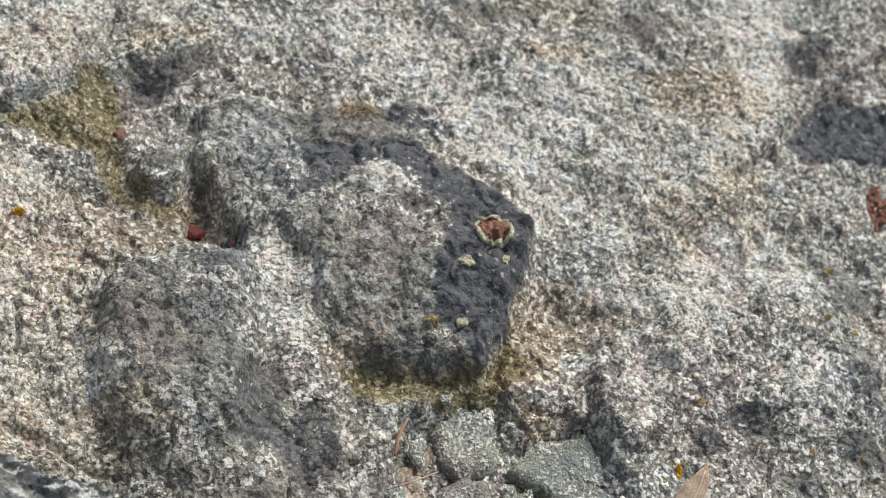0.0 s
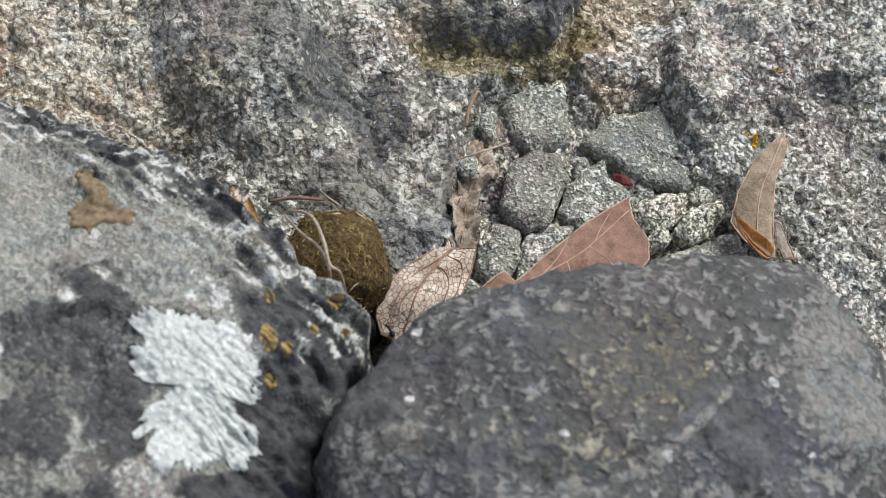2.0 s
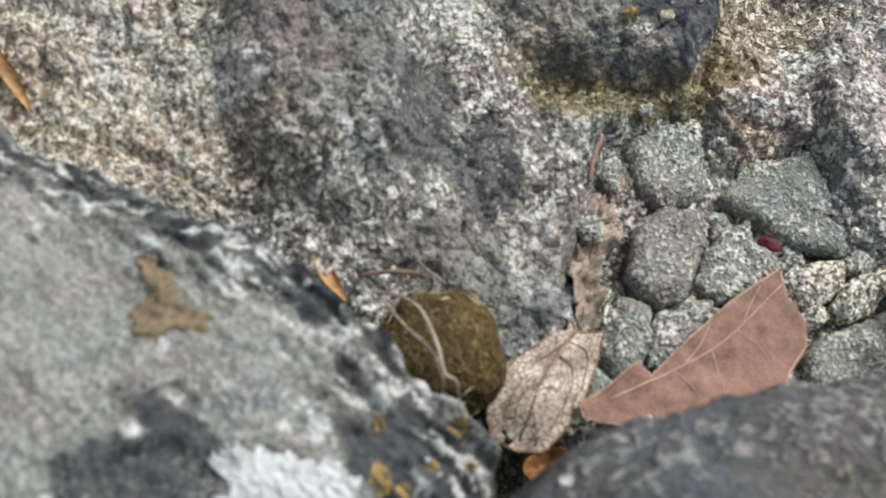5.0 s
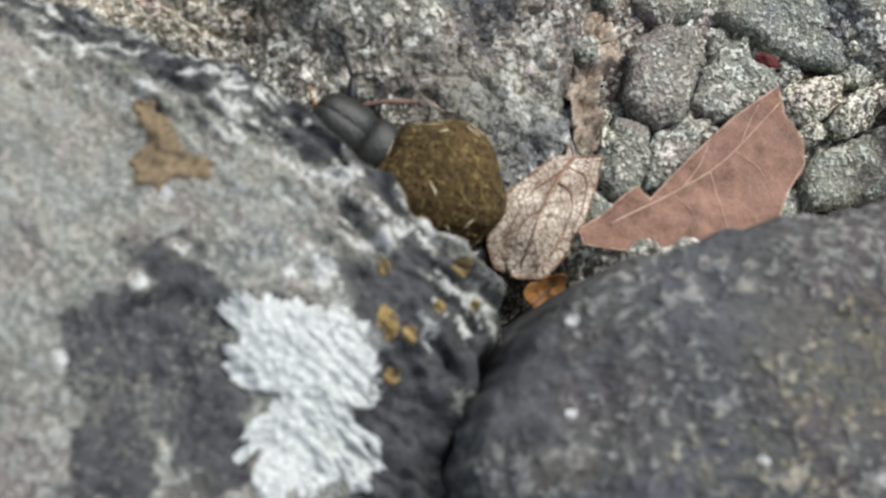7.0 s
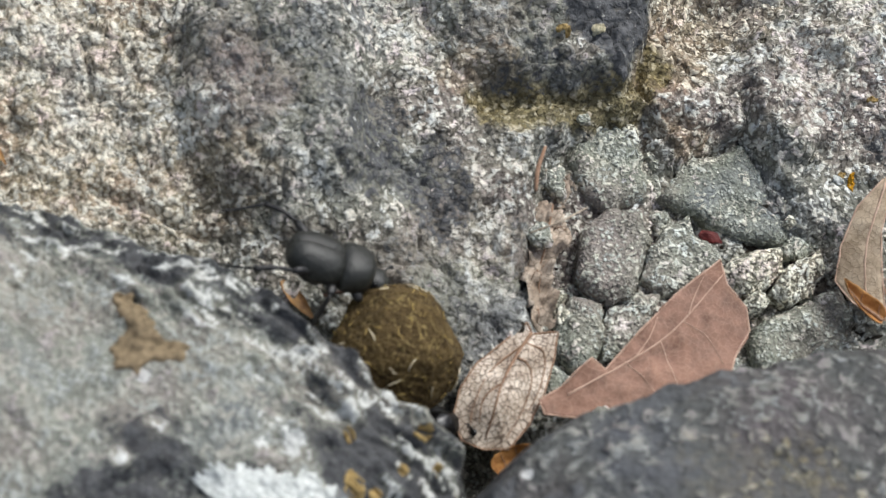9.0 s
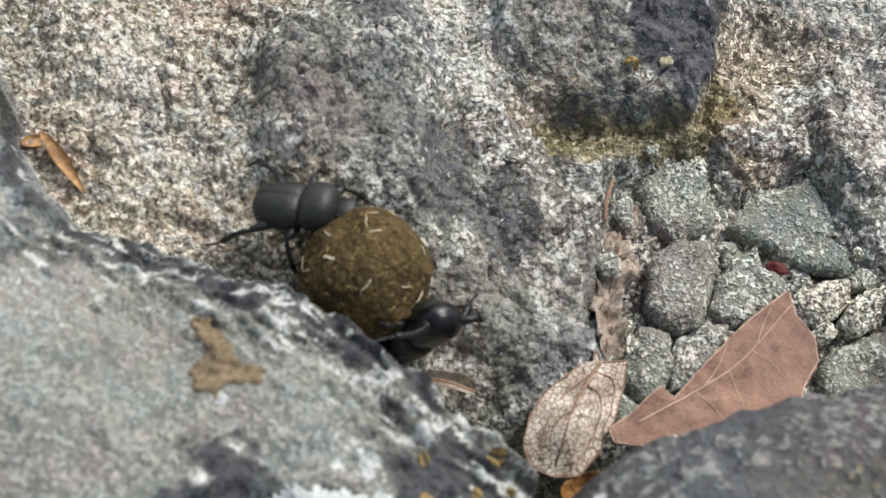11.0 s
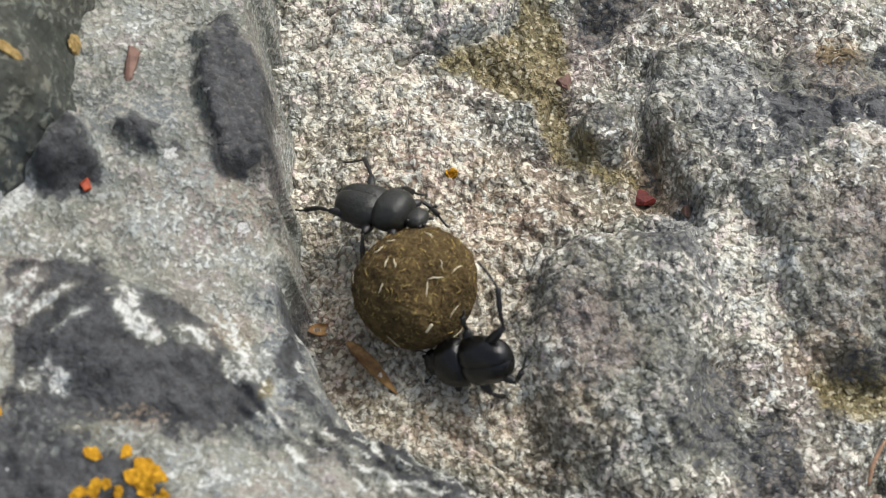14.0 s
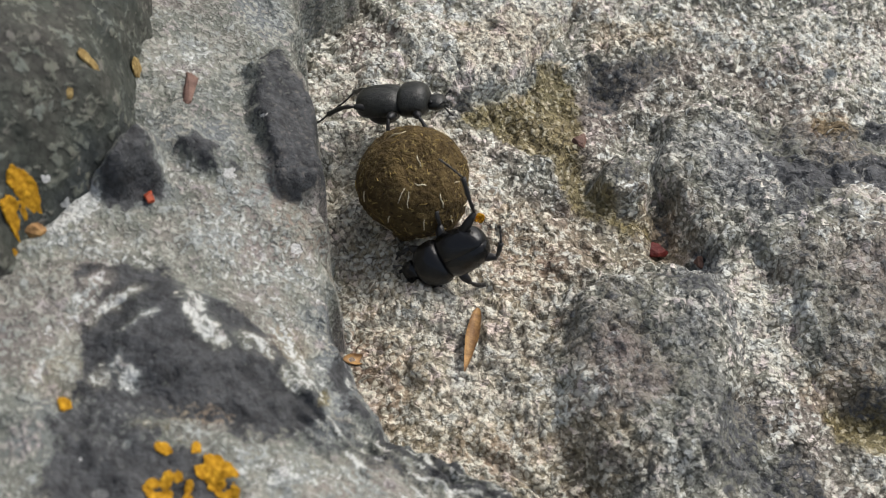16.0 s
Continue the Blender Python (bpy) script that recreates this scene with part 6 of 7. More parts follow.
crust('lichen', -2.73, 5.93, 0.06, 0.05, 0, 14, left_height, 'bright yellow-orange lichen on the boulder', M_YELLOW_LICHEN, lobes=8, thick=0.02)
crust('lichen', -3.29, 5.73, 0.13, 0.10, 0, 15, left_height, 'bright yellow-orange lichen on the boulder', M_YELLOW_LICHEN, lobes=8, thick=0.02)
crust('lichen', -3.37, 5.77, 0.09, 0.09, 0, 16, left_height, 'bright yellow-orange lichen on the boulder', M_YELLOW_LICHEN, lobes=8, thick=0.02)
crust('lichen', -3.27, 5.88, 0.06, 0.10, 0, 17, left_height, 'bright yellow-orange lichen on the boulder', M_YELLOW_LICHEN, lobes=8, thick=0.02)
crust('lichen', -3.39, 6.24, 0.09, 0.07, 0, 18, left_height, 'bright yellow-orange lichen on the boulder', M_YELLOW_LICHEN, lobes=8, thick=0.02)
crust('lichen', -3.05, 5.74, 0.06, 0.11, 0, 19, left_height, 'bright yellow-orange lichen on the boulder', M_YELLOW_LICHEN, lobes=8, thick=0.02)
crust('lichen', -3.08, 6.34, 0.05, 0.09, 0, 20, left_height, 'bright yellow-orange lichen on the boulder', M_YELLOW_LICHEN, lobes=8, thick=0.02)
crust('lichen', -3.17, 5.95, 0.05, 0.05, 0, 21, left_height, 'bright yellow-orange lichen on the boulder', M_YELLOW_LICHEN, lobes=8, thick=0.02)
crust('lichen', -2.96, 6.06, 0.06, 0.05, 0, 22, left_height, 'bright yellow-orange lichen on the boulder', M_YELLOW_LICHEN, lobes=8, thick=0.02)
crust('lichen', -3.05, 5.91, 0.04, 0.07, 0, 23, left_height, 'bright yellow-orange lichen on the boulder', M_YELLOW_LICHEN, lobes=8, thick=0.02)
crust('lichen', -4.44, 6.45, 0.07, 0.07, 0, 24, left_height, 'bright yellow-orange lichen on the boulder', M_YELLOW_LICHEN, lobes=8, thick=0.02)
crust('lichen', 2.22, 4.69, 0.05, 0.08, 0, 20, left_height, 'small ochre lichen spot on the boulder', M_OCHRE_LICHEN, lobes=5, thick=0.015)
crust('lichen', 2.93, 4.73, 0.08, 0.08, 0, 21, left_height, 'small ochre lichen spot on the boulder', M_OCHRE_LICHEN, lobes=5, thick=0.015)
crust('lichen', 2.23, 4.16, 0.10, 0.14, 0, 22, left_height, 'small ochre lichen spot on the boulder', M_OCHRE_LICHEN, lobes=5, thick=0.015)
crust('lichen', 2.43, 4.08, 0.07, 0.09, 0, 23, left_height, 'small ochre lichen spot on the boulder', M_OCHRE_LICHEN, lobes=5, thick=0.015)
crust('lichen', 2.71, 4.35, 0.05, 0.06, 0, 24, left_height, 'small ochre lichen spot on the boulder', M_OCHRE_LICHEN, lobes=5, thick=0.015)
crust('lichen', 3.06, 4.39, 0.05, 0.06, 0, 25, left_height, 'small ochre lichen spot on the boulder', M_OCHRE_LICHEN, lobes=5, thick=0.015)
crust('lichen', 2.29, 3.73, 0.07, 0.07, 0, 26, left_height, 'small ochre lichen spot on the boulder', M_OCHRE_LICHEN, lobes=5, thick=0.015)
co, faces, n_rim = fill([(0.01, 6.14), (0.17, 6.12), (0.30, 5.95), (0.44, 5.79), (0.5, 5.62), (0.79, 5.56), (0.71, 5.36), (0.37, 5.35), (0.29, 5.2), (0.05, 5.3), (-0.01, 5.56), (0.15, 5.73), (0.04, 5.92)], 0.03, 31, 0.05)
bm = bmesh.new()
cx, cy = np.array([p.x for p in co]), np.array([p.y for p in co])
zs = np.max([left_height(cx + a, cy + b) for a in (-0.05, 0, 0.05) for b in (-0.05, 0, 0.05)], 0)
verts = [bm.verts.new(Vector((p.x, p.y, z + (0.012 if k >= n_rim else -0.05))) * CM) for k, (p, z) in enumerate(zip(co, zs))]
for f in faces:
    bm.faces.new([verts[i] for i in f])
tagged(part("rust_stain", bm, M_RUST), "rust-brown crust on the boulder", "stain")
ring_lichen = crust('lichen', 5.78, 11.38, 0.28, 0.28, 0, 33, slab_height, 'round rust-red lichen with a pale rim on dark rock', M_CREAM_LICHEN, lobes=10, thick=0.075, ragged=0.2)
crust('disc', 5.78, 11.38, 0.22, 0.21, 0, 33, slab_height, 'rust-red disc', M_RUST_LICHEN, lobes=10, thick=0.1, ragged=0.25, parent=ring_lichen)
crust('lichen', 5.41, 10.81, 0.11, 0.07, 0, 34, slab_height, 'small cream lichen spot on dark rock', M_CREAM_LICHEN, lobes=5, thick=0.02)
crust('lichen', 5.96, 10.92, 0.05, 0.08, 0, 35, slab_height, 'small cream lichen spot on dark rock', M_CREAM_LICHEN, lobes=5, thick=0.02)
crust('lichen', 4.97, 9.87, 0.08, 0.06, 0, 36, slab_height, 'small yellow lichen spot on dark rock', M_OCHRE_LICHEN, lobes=5, thick=0.02)
crust('lichen', 5.37, 9.89, 0.08, 0.06, 0, 37, slab_height, 'small cream lichen spot on dark rock', M_CREAM_LICHEN, lobes=5, thick=0.02)
crust('lichen', 10.71, 10.79, 0.04, 0.04, 0, 40, slab_height, 'small ochre lichen speck on speckled rock', M_OCHRE_LICHEN, lobes=5, thick=0.018)
crust('lichen', 11.11, 10.63, 0.06, 0.04, 0, 41, slab_height, 'small ochre lichen speck on speckled rock', M_OCHRE_LICHEN, lobes=5, thick=0.018)
crust('lichen', 8.78, 9.30, 0.07, 0.04, 0, 42, slab_height, 'small ochre lichen speck on speckled rock', M_OCHRE_LICHEN, lobes=5, thick=0.018)
crust('lichen', 8.35, 8.40, 0.04, 0.04, 0, 43, slab_height, 'small ochre lichen speck on speckled rock', M_OCHRE_LICHEN, lobes=5, thick=0.018)
crust('lichen', 10.36, 8.76, 0.05, 0.04, 0, 44, slab_height, 'small ochre lichen speck on speckled rock', M_OCHRE_LICHEN, lobes=5, thick=0.018)
crust('lichen', 11.02, 11.86, 0.08, 0.04, 0, 45, slab_height, 'small ochre lichen speck on speckled rock', M_OCHRE_LICHEN, lobes=5, thick=0.018)
crust('lichen', 11.11, 8.78, 0.04, 0.04, 0, 46, slab_height, 'small ochre lichen speck on speckled rock', M_OCHRE_LICHEN, lobes=5, thick=0.018)
crust('lichen', 8.47, 8.33, 0.04, 0.10, 0, 51, slab_height, 'yellow lichen streak on speckled rock', M_YELLOW_LICHEN, lobes=9, thick=0.02)
crust('lichen', 8.29, 8.34, 0.07, 0.06, 0, 52, slab_height, 'small white lichen on speckled rock', M_WHITE_LICHEN, lobes=7, thick=0.02)
crust('lichen', 12.08, 13.30, 0.16, 0.37, 0, 53, slab_height, 'rust-brown lichen on speckled rock', M_RUST_LICHEN, lobes=12, thick=0.015)
crust('lichen', 3.85, 13.70, 0.22, 0.19, 0, 54, slab_height, 'thin faded rust-brown lichen on the rock', M_RUST, lobes=12, thick=0.008)
crust('lichen', -0.61, 11.13, 0.08, 0.06, 0, 50, slab_height, 'small orange lichen speck on pale rock', M_YELLOW_LICHEN, lobes=5, thick=0.018)
crust('lichen', -5.42, 8.53, 0.16, 0.12, 0, 60, upper_height, 'yellow lichen spot on dark stone', M_YELLOW_LICHEN, lobes=8, thick=0.03)
crust('lichen', -5.43, 8.27, 0.14, 0.13, 0, 61, upper_height, 'yellow lichen spot on dark stone', M_YELLOW_LICHEN, lobes=8, thick=0.03)
crust('lichen', -5.26, 8.2, 0.08, 0.1, 0, 62, upper_height, 'yellow lichen spot on dark stone', M_YELLOW_LICHEN, lobes=8, thick=0.03)
crust('lichen', -5.38, 8.02, 0.05, 0.04, 0, 63, upper_height, 'yellow lichen spot on dark stone', M_YELLOW_LICHEN, lobes=8, thick=0.03)
crust('lichen', -4.81, 10.79, 0.06, 0.14, 0, 70, upper_height, 'pale ochre lichen spot on dark stone', M_OCHRE_LICHEN, lobes=8, thick=0.03)
crust('lichen', -4.67, 10.69, 0.04, 0.07, 0, 71, upper_height, 'pale ochre lichen spot on dark stone', M_OCHRE_LICHEN, lobes=8, thick=0.03)
crust('lichen', -5.1, 9.94, 0.1, 0.07, 0, 72, upper_height, 'pale ochre lichen spot on dark stone', M_OCHRE_LICHEN, lobes=8, thick=0.03)
crust('lichen', -5.19, 9.51, 0.04, 0.04, 0, 73, upper_height, 'pale ochre lichen spot on dark stone', M_OCHRE_LICHEN, lobes=8, thick=0.03)
gravel(1.74, 11.42, 0.15, 0.12, 0.1, 20, 31, 'dark red seed lying in a hollow of the rock', M_RED, name='seed')
gravel(2.27, 11.23, 0.08, 0.09, 0.07, 20, 32, 'small dark brown seed in a hollow of the rock', M_CHIP, name='seed')
gravel(0.56, 12.75, 0.12, 0.14, 0.06, 20, 33, 'reddish chip stuck on the rock', M_CHIP, name='chip')
gravel(6.66, 7.62, 0.15, 0.08, 0.06, -20, 34, 'dark red seed between stones', M_RED, lift=0.3, name='seed')
gravel(-4.21, 10.77, 0.10, 0.28, 0.07, 8, 71, 'brown wooden chip stuck to the boulder', M_CHIP, name='chip', on=z_left)
gravel(-4.27, 9.14, 0.06, 0.1, 0.05, 15, 72, 'small orange-red seed on the boulder', M_RED_BROWN, name='chip', on=z_left)
gravel(-5.3, 8.35, 0.14, 0.1, 0.09, 30, 73, 'orange-red seed between the boulders', M_HUSK, name='chip', on=z_left)


# ---- the dung ball ----
BALL = 0.67
SPLINTER = Vector((0.2, -0.9, -0.3))


def dung_ball():
    ball = new("dung_ball")
    tagged(ball, "round olive-brown dung ball stuck with bits of straw", "dung ball")
    bm = bmesh.new()
    bmesh.ops.create_icosphere(bm, subdivisions=6, radius=1.0)
    rnd = random.Random(9)
    shape = []
    flats = [(Vector((rnd.gauss(0, 1), rnd.gauss(0, 1), rnd.gauss(0, 1))).normalized(), rnd.uniform(0.84, 0.92)) for _ in range(11)]
    for v in bm.verts:
        p = v.co.copy()
        for way, far in flats:
            p -= way * max(0.0, p.dot(way) - far) * 0.75
        p *= 1.06
        k = 1 + 0.035 * noise.fractal(p * 1.6, 1.0, 2.0, 3) + 0.018 * noise.fractal(p * 7, 1.0, 2.0, 3) + 0.006 * noise.noise(p * 40)
        shape.append((v.co.copy(), p.length * k))
        v.co = p * (BALL * CM * k)
    part("ball", bm, M_DUNG, ball)
    ways, reach = np.array([d for d, _ in shape]), np.array([r for _, r in shape])

    def skin(q):
        """How far the ball reaches towards q, in cm."""
        return BALL * float(reach[int(np.argmax(ways @ np.array(q.normalized())))])

    rnd = random.Random(5)
    for k in range(170):
        way = Vector((rnd.gauss(0, 1), rnd.gauss(0, 1), rnd.gauss(0, 1))).normalized()
        side = way.cross(Vector((rnd.gauss(0, 1), rnd.gauss(0, 1), rnd.gauss(0, 1)))).normalized()
        length, r = rnd.uniform(0.03, 0.1) if k % 5 else rnd.uniform(0.1, 0.2), rnd.uniform(0.003, 0.0065) if k % 5 else rnd.uniform(0.005, 0.009)
        pts = []
        for s in (-0.5, -0.17, 0.17, 0.5):
            q = (way * BALL + side * length * s + way.cross(side) * rnd.uniform(-0.012, 0.012))
            pts.append(q.normalized() * (skin(q) + 0.006))
        bm = bmesh.new()
        tube(bm, pts, [r * 0.7, r, r, r * 0.6], 5)
        part("straw", bm, M_STRAW_PALE if k % 5 == 0 else M_STRAW, ball)
    # one broad pale splinter
    bm = bmesh.new()
    q = SPLINTER.normalized()
    bmesh.ops.create_cube(bm, size=1.0)
    bmesh.ops.bevel(bm, geom=bm.edges[:], offset=0.12, segments=1, affect="EDGES")
    turn = q.to_track_quat("Z", "X").to_matrix().to_4x4()
    bmesh.ops.transform(bm, verts=bm.verts, matrix=Matrix.Translation(q * (skin(q) + 0.008) * CM) @ turn @ Matrix.Diagonal((0.13 * CM, 0.03 * CM, 0.02 * CM, 1)))
    part("straw_splinter", bm, M_STRAW_PALE, ball, "broad pale straw splinter")
    return ball


# ---- the beetles: head towards +x, back towards +z, the body's middle at the origin, in cm ----
def shell(bm, stations, ring=28):
    """A closed body from cross sections: x, half width, height above, depth below, middle height."""
    rings = []
    for x, w, up, down, zc in stations:
        row = []
        for k in range(ring):
            a = 2 * math.pi * k / ring
            c, s = math.cos(a), math.sin(a)
            sq = abs(c) ** 0.85 * (1 if c >= 0 else -1)
            row.append(bm.verts.new(Vector((x, w * sq, zc + (up * s if s > 0 else down * s))) * CM))
        rings.append(row)
    for a, b in zip(rings, rings[1:]):
        for k in range(ring):
            bm.faces.new((a[k], a[(k + 1) % ring], b[(k + 1) % ring], b[k]))
    bm.faces.new(rings[0][::-1]), bm.faces.new(rings[-1])


def arch(x0, x1, n, width, up, down, zc, blunt=2.2, skew=0.0):
    """Cross sections of a rounded body part between x0 and x1."""
    out = []
    for k in range(n + 1):
        s = -math.cos(math.pi * k / n)
        g = max(0.02, (1 - abs(s) ** blunt)) ** (1 / blunt)
        out.append((x0 + (x1 - x0) * (s + 1) / 2, width * g * (1 + skew * s), up * g, down * g, zc))
    return out


# each leg: root on the body, then its joints from there: hip, knee, ankle, tip; +y is the beetle's left
PULLER_LEGS = {
    ("hind", 1): ((-0.2, 0.15, -0.08), ((0, 0, 0), (-0.18, 0.3, 0.12), (-0.46, 0.56, 0.08), (-0.86, 0.62, -0.14))),
    ("hind", -1): ((-0.2, -0.15, -0.08), ((0, 0, 0), (-0.3, -0.14, 0.12), (-0.68, -0.12, 0.0), (-1.02, 0.04, -0.22))),
    ("middle", 1): ((0.0, 0.2, -0.12), ((0, 0, 0), (0.0, 0.24, 0.1), (-0.02, 0.46, -0.08), (0.04, 0.64, -0.22))),
    ("middle", -1): ((0.0, -0.2, -0.12), ((0, 0, 0), (-0.03, -0.2, 0.06), (-0.06, -0.32, -0.28), (-0.02, -0.36, -0.48))),
    ("front", 1): ((0.24, 0.17, -0.12), ((0, 0, 0), (0.12, 0.17, 0.04), (0.3, 0.2, -0.14), (0.42, 0.17, -0.26))),
    ("front", -1): ((0.24, -0.17, -0.12), ((0, 0, 0), (0.1, -0.14, 0.02), (0.2, -0.2, -0.22), (0.28, -0.24, -0.4))),
}
PUSHER_LEGS = {
    ("hind", 1): ((-0.24, 0.12, -0.06), ((0, 0, 0), (-0.3, 0.14, 0.14), (-0.46, -0.02, 0.22), (-0.56, -0.2, 0.16))),
    ("hind", -1): ((-0.22, -0.14, -0.02), ((0, 0, 0), (-0.40, -0.2, 0.12), (-0.55, -0.65, 0.2), (-0.45, -1.0, 0.25))),
    ("middle", 1): ((0.0, 0.2, -0.1), ((0, 0, 0), (-0.06, 0.24, 0.04), (-0.12, 0.44, -0.2), (-0.2, 0.54, -0.34))),
    ("middle", -1): ((0.0, -0.18, -0.1), ((0, 0, 0), (-0.1, -0.2, 0.05), (-0.15, -0.38, 0.1), (-0.2, -0.46, 0.1))),
    ("front", 1): ((0.24, 0.17, -0.1), ((0, 0, 0), (0.1, 0.22, 0.02), (0.2, 0.36, -0.1), (0.24, 0.46, -0.2))),
    ("front", -1): ((0.24, -0.15, -0.1), ((0, 0, 0), (0.12, -0.16, 0.02), (0.3, -0.18, -0.06), (0.4, -0.14, -0.14))),
}


def beetle(body, label, joints_of):
    b = new("dung_beetle")
    tagged(b, label, "beetle", "dung beetles at the ball")
    for side in (-1, 1):
        bm = bmesh.new()
        shell(bm, arch(-0.54, 0.11, 18, 0.285, 0.235, 0.16, -0.02, 2.9, 0.12), 36)
        for v in bm.verts:  # each wing case is one half, with shallow lengthwise grooves
            y, z = v.co.y / CM, v.co.z / CM
            if z > 0:
                v.co.z -= CM * (0.006 * (0.5 + 0.5 * math.cos(y * 62)) + (0.012 if abs(y) < 0.02 else 0))
        bmesh.ops.bisect_plane(bm, geom=bm.verts[:] + bm.edges[:] + bm.faces[:], plane_co=(0, side * 0.002 * CM, 0), plane_no=(0, -side, 0), clear_outer=True)
        part("wing_case", bm, body, b)
    bm = bmesh.new()
    shell(bm, arch(-0.44, 0.06, 12, 0.25, 0.05, 0.22, -0.06, 2.0))
    part("abdomen", bm, M_LEG_BLACK, b)
    bm = bmesh.new()
    shell(bm, arch(0.0, 0.42, 16, 0.285, 0.24, 0.18, -0.01, 3.0, -0.12))
    part("thorax", bm, body, b)
    bm = bmesh.new()
    shell(bm, arch(0.36, 0.62, 12, 0.155, 0.11, 0.08, -0.05, 2.4, 0.05))
    head = part("head", bm, body, b)
    for side in (-1, 1):
        bm = bmesh.new()
        bmesh.ops.create_icosphere(bm, subdivisions=2, radius=0.026 * CM, matrix=Matrix.Translation(Vector((0.45, side * 0.125, 0.01)) * CM))
        part("eye", bm, M_GLOSS_BLACK, head)
        bm = bmesh.new()
        run = bend([(0.56, side * 0.12, -0.04), (0.60, side * 0.17, 0.0), (0.66, side * 0.20, 0.03)], 4)
        tube(bm, run, [0.009] * (len(run) - 3) + [0.014, 0.026, 0.02], 7)
        part("antenna", bm, M_LEG_BLACK, head, "short clubbed black antenna")
        bm = bmesh.new()
        tube(bm, bend([(0.60, side * 0.06, -0.06), (0.645, side * 0.075, -0.065), (0.66, side * 0.05, -0.07)], 3), [0.022] * 4 + [0.016, 0.012, 0.006], 6)
        part("head_tooth", bm, body, head)
    legs = {}
    for (kind, side), (root, joints) in joints_of.items():
        a, k, c, e = (np.array(p, float) for p in joints)
        bm = bmesh.new()
        thigh = bend([a, a * 0.5 + k * 0.5 + np.array((0, 0, 0.02)), k], 3)
        tube(bm, thigh, [0.03, 0.044, 0.055, 0.06, 0.056, 0.044, 0.03][:len(thigh)], 9)
        part_leg = part("leg", bm, M_LEG_BLACK, b)
        bm = bmesh.new()
        shin = bend([k, k * 0.55 + c * 0.45 + np.array((0, 0, 0.03)), c], 4)
        tube(bm, shin, [0.017 + 0.018 * i / len(shin) + (0.006 if i % 3 == 2 else 0) for i in range(len(shin))], 8)
        part("shin", bm, M_LEG_BLACK, part_leg)
        bm = bmesh.new()
        foot = bend([c, c * 0.5 + e * 0.5 + np.array((0, 0, -0.015)), e], 4)
        tube(bm, foot, [0.016 if i % 2 else 0.011 for i in range(len(foot))], 6)
        part("foot", bm, M_LEG_BLACK, part_leg)
        part_leg.matrix_basis = Matrix.Translation(Vector(root) * CM)
        legs[kind, side] = part_leg
    return b, legs


ball = dung_ball()
puller, puller_legs = beetle(M_DULL_BLACK, "dull dark grey dung beetle pulling at the ball", PULLER_LEGS)
pusher, pusher_legs = beetle(M_GLOSS_BLACK, "glossy black dung beetle pushing the ball, head down", PUSHER_LEGS)


# ---- what moves ----
BALL_ROWS = [
    (0, 3.022, 5.883, 0.020),
    (8, 3.022, 5.883, 0.020),
    (8.5, 3.012, 5.893, 0.030),
    (9.4, 2.711, 6.186, 0.400),
    (10.2, 2.254, 6.631, 0.480),
    (11, 1.809, 7.064, 0.520),
    (11.5, 1.203, 7.442, 0.540),
    (12, 0.563, 7.754, 0.550),
    (12.5, -0.125, 8.282, 0.550),
    (13, -0.511, 8.423, 0.550),
    (13.5, -0.614, 8.719, 0.550),
    (14, -0.701, 9.246, 0.550),
    (14.5, -1.148, 9.770, 0.550),
    (15, -1.411, 9.749, 0.550),
    (15.5, -1.509, 9.971, 0.550),
    (16, -1.478, 11.015, 0.550),
]
PULLER_ROWS = [
    (0, 2.300, 5.300, -0.500, 0.0, 10.0, 20.0),
    (6.2, 2.700, 5.250, -0.450, 0.0, 10.0, 10.0),
    (6.5, 2.880, 5.600, 0.480, 0.0, 0.0, -12.0),
    (6.7, 2.480, 6.020, 0.420, 0.0, 5.0, -22.0),
    (7, 2.250, 6.390, 0.020, 3.3, 4.4, -30.9),
    (7.5, 2.320, 6.380, 0.330, -8.4, 14.8, -8.1),
    (8, 2.569, 6.509, 0.655, -27.9, 46.4, 3.5),
    (8.5, 2.424, 6.664, 0.635, -24.9, 33.2, -7.2),
    (11, 1.136, 7.741, 0.662, -12.1, -24.2, -13.1),
    (11.5, 0.554, 8.078, 0.662, -16.3, -22.9, 3.0),
    (12, -0.053, 8.390, 0.662, -16.7, -24.3, 4.1),
    (12.5, -0.788, 9.025, 0.662, -23.1, -20.8, 22.2),
    (13, -1.105, 9.251, 0.662, -17.4, -20.9, -8.4),
    (13.5, -1.143, 9.600, 0.662, -13.4, -18.5, -25.6),
    (14, -1.285, 10.099, 0.662, -16.6, -18.2, -13.0),
    (14.5, -1.436, 10.753, 0.662, -22.7, -18.0, -7.6),
    (15, -1.690, 10.500, 1.020, -15.3, -8.0, -31.0),
    (15.5, -1.885, 11.141, 0.662, -24.7, -18.2, -12.3),
    (16, -1.880, 12.164, 0.662, -27.7, -18.6, 2.6),
]
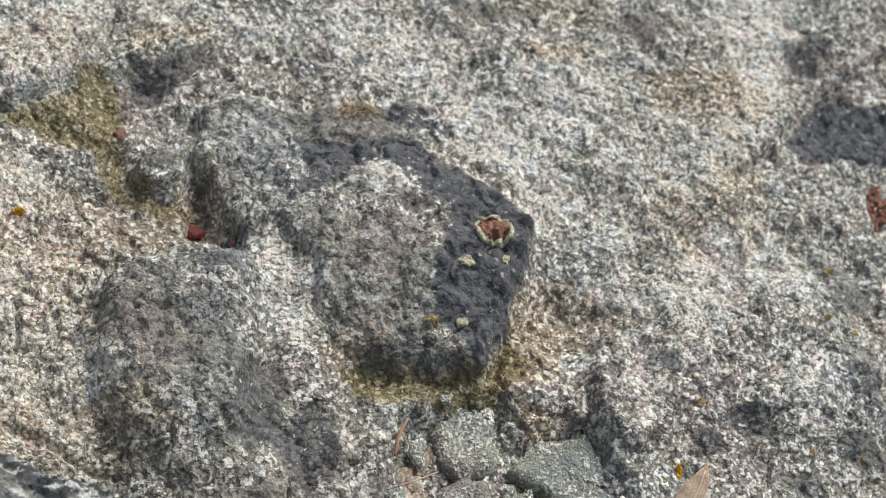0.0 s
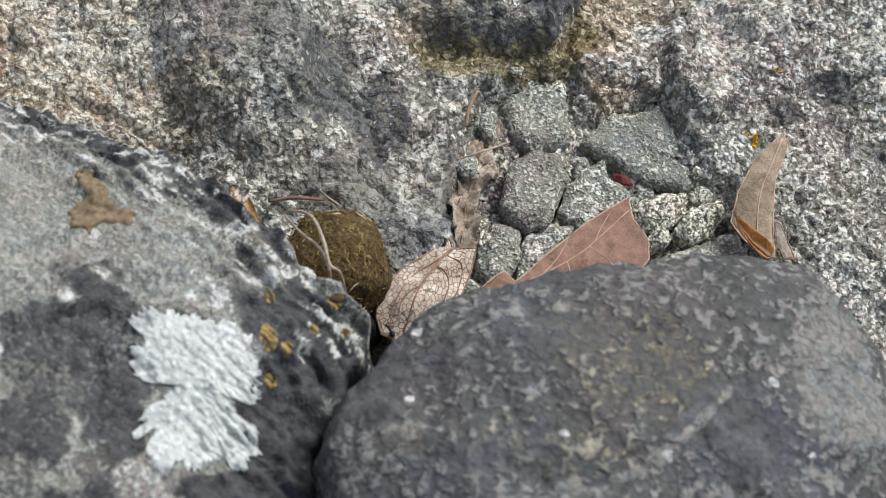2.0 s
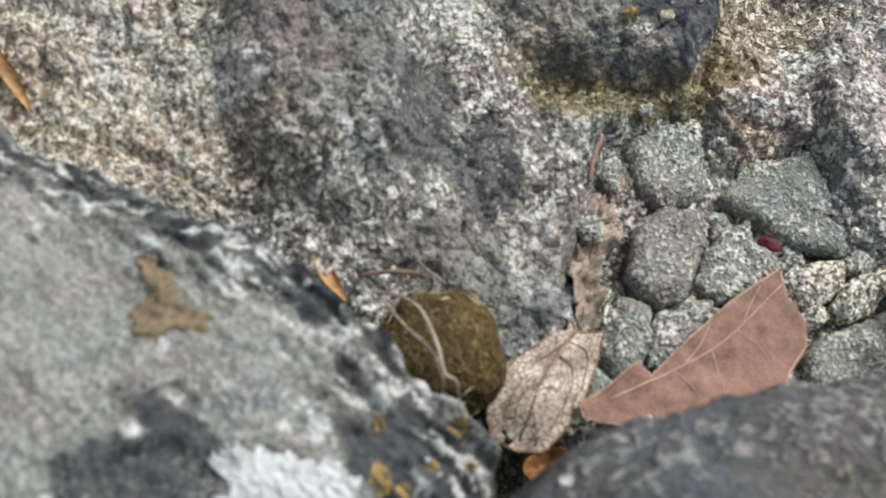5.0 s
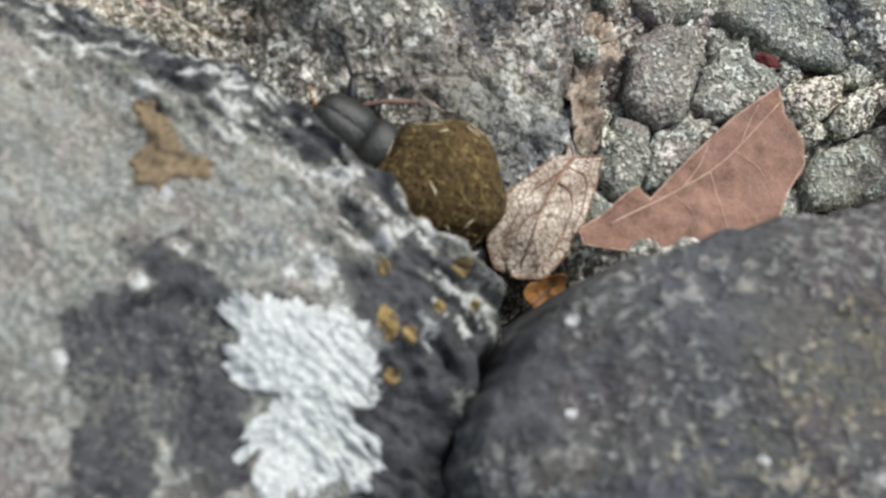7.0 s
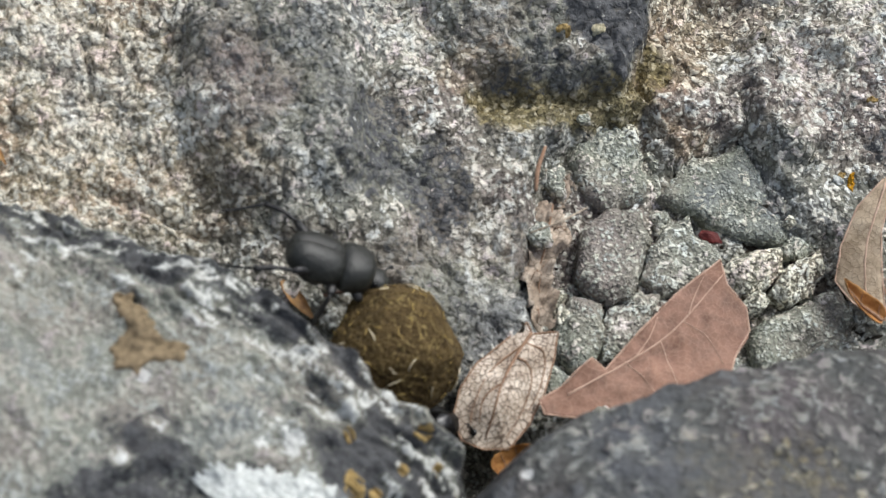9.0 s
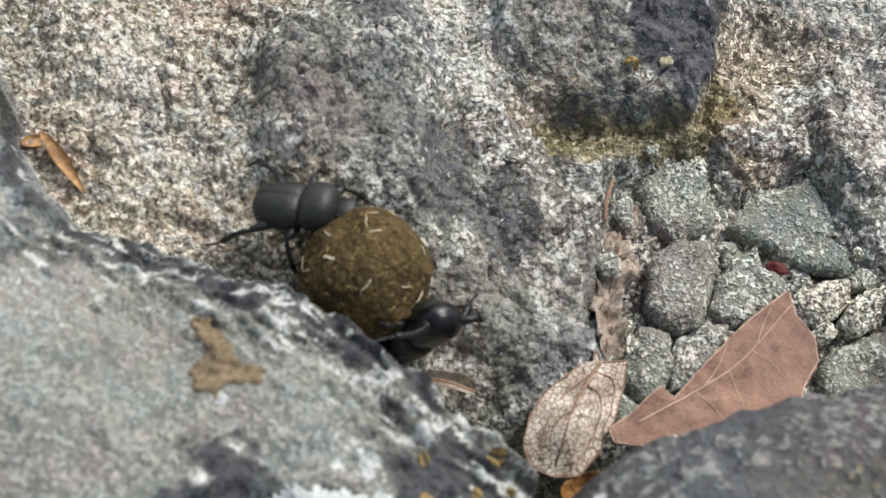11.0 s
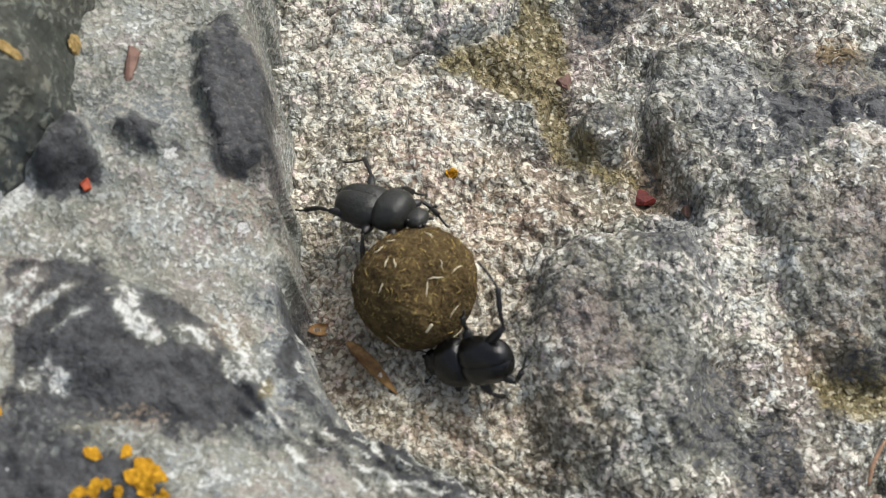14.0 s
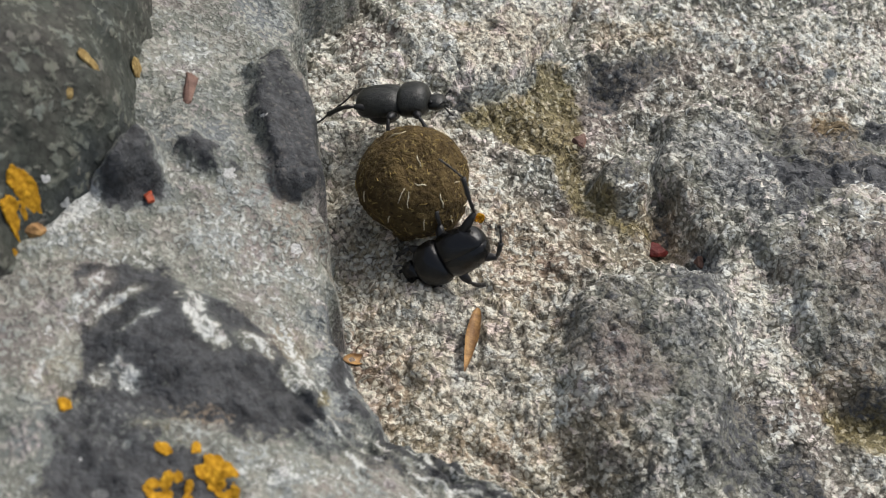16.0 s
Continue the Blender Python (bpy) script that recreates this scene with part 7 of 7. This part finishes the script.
PUSHER_ROWS = [
    (0, 3.300, 5.300, -0.750, -97.7, 61.6, -176.4),
    (8.5, 3.300, 5.300, -0.750, -97.7, 61.6, -176.4),
    (11, 2.408, 6.457, 0.385, -97.7, 61.6, -176.4),
    (11.5, 1.965, 6.837, 0.385, -105.3, 60.7, 176.8),
    (12, 1.447, 7.247, 0.385, -103.3, 60.0, 176.6),
    (12.5, 0.638, 7.952, 0.385, -102.6, 59.9, 171.1),
    (13, 0.198, 7.904, 0.385, -80.3, 51.3, -179.7),
    (13.5, 0.203, 8.101, 0.385, -66.1, 41.4, -173.9),
    (14, 0.052, 8.510, 0.385, -52.5, 33.7, 177.4),
    (14.5, -0.249, 9.382, 0.385, -58.7, 38.6, -153.6),
    (15, -0.748, 9.213, 0.385, -51.5, 34.2, 176.5),
    (15.5, -0.841, 9.192, 0.385, -53.1, 33.3, -178.7),
    (16, -0.911, 10.140, 0.385, -52.9, 37.5, -161.2),
]


def rolled(rows):
    """The ball's poses: it turns as far as it travels, about the level axis across its way."""
    out, turn, last = [], Matrix.Identity(3), None
    for t, x, y, z in rows:
        p = Vector((x, y, z))
        if last is not None:
            step = p - last
            if step.length > 1e-5:
                axis = Vector((0, 0, 1)).cross(step)
                turn = Matrix.Rotation(min(1.45, 0.85 * step.length / BALL), 3, axis.normalized()) @ turn
        out.append((t, Matrix.Translation(p * CM) @ turn.to_4x4()))
        last = p
    return out


def step_rows(kind, side, start, who):
    """A leg's stepping: small swings about its root."""
    root = Vector((PULLER_LEGS if who == "puller" else PUSHER_LEGS)[kind, side][0]) * CM
    rows, t = [(0.0, Matrix.Translation(root))], start
    rnd = random.Random(f"{kind}{side}{who}")
    while t <= 16.0:
        swing, lift = rnd.uniform(-13, 13), rnd.uniform(-8, 8)
        rows.append((t, Matrix.Translation(root) @ pose(0, 0, 0, lift * side, lift, swing)))
        t += 0.5
    return rows


def motions():
    walk(ball, rolled(BALL_ROWS))
    walk(puller, [(t, pose(x * CM, y * CM, z * CM, rx, ry, rz)) for t, x, y, z, rx, ry, rz in PULLER_ROWS])
    walk(pusher, [(t, pose(x * CM, y * CM, z * CM, rx, ry, rz)) for t, x, y, z, rx, ry, rz in PUSHER_ROWS])
    for who, legs in (("puller", puller_legs), ("pusher", pusher_legs)):
        for (kind, side), leg in legs.items():
            walk(leg, step_rows(kind, side, 6.0, who))
    for stem in (tendril, tendril_b):
        walk(stem, [(0.0, pose(0, 0, 0)), (5.9, pose(0, 0, 0)), (6.2, pose(0.001, -0.001, -0.001)), (6.6, pose(0.0005, -0.008, -0.014)), (16.0, pose(0.0005, -0.008, -0.014))])
    walk(loose_scale, [(t, pose(x * CM, y * CM, (z_slab(x, y) + 0.07 + up) * CM, 0, 0, turn)) for t, x, y, up, turn in (
        (0.0, -1.43, 8.60, 0, -53), (12.9, -1.43, 8.60, 0, -53), (13.5, -1.08, 8.50, 0.05, -36), (15.1, -1.04, 8.45, 0, -36), (15.5, -0.53, 9.30, 0.1, -72), (15.8, -0.45, 9.27, 0, -92), (16.0, -0.45, 9.27, 0, -92))])


motions()
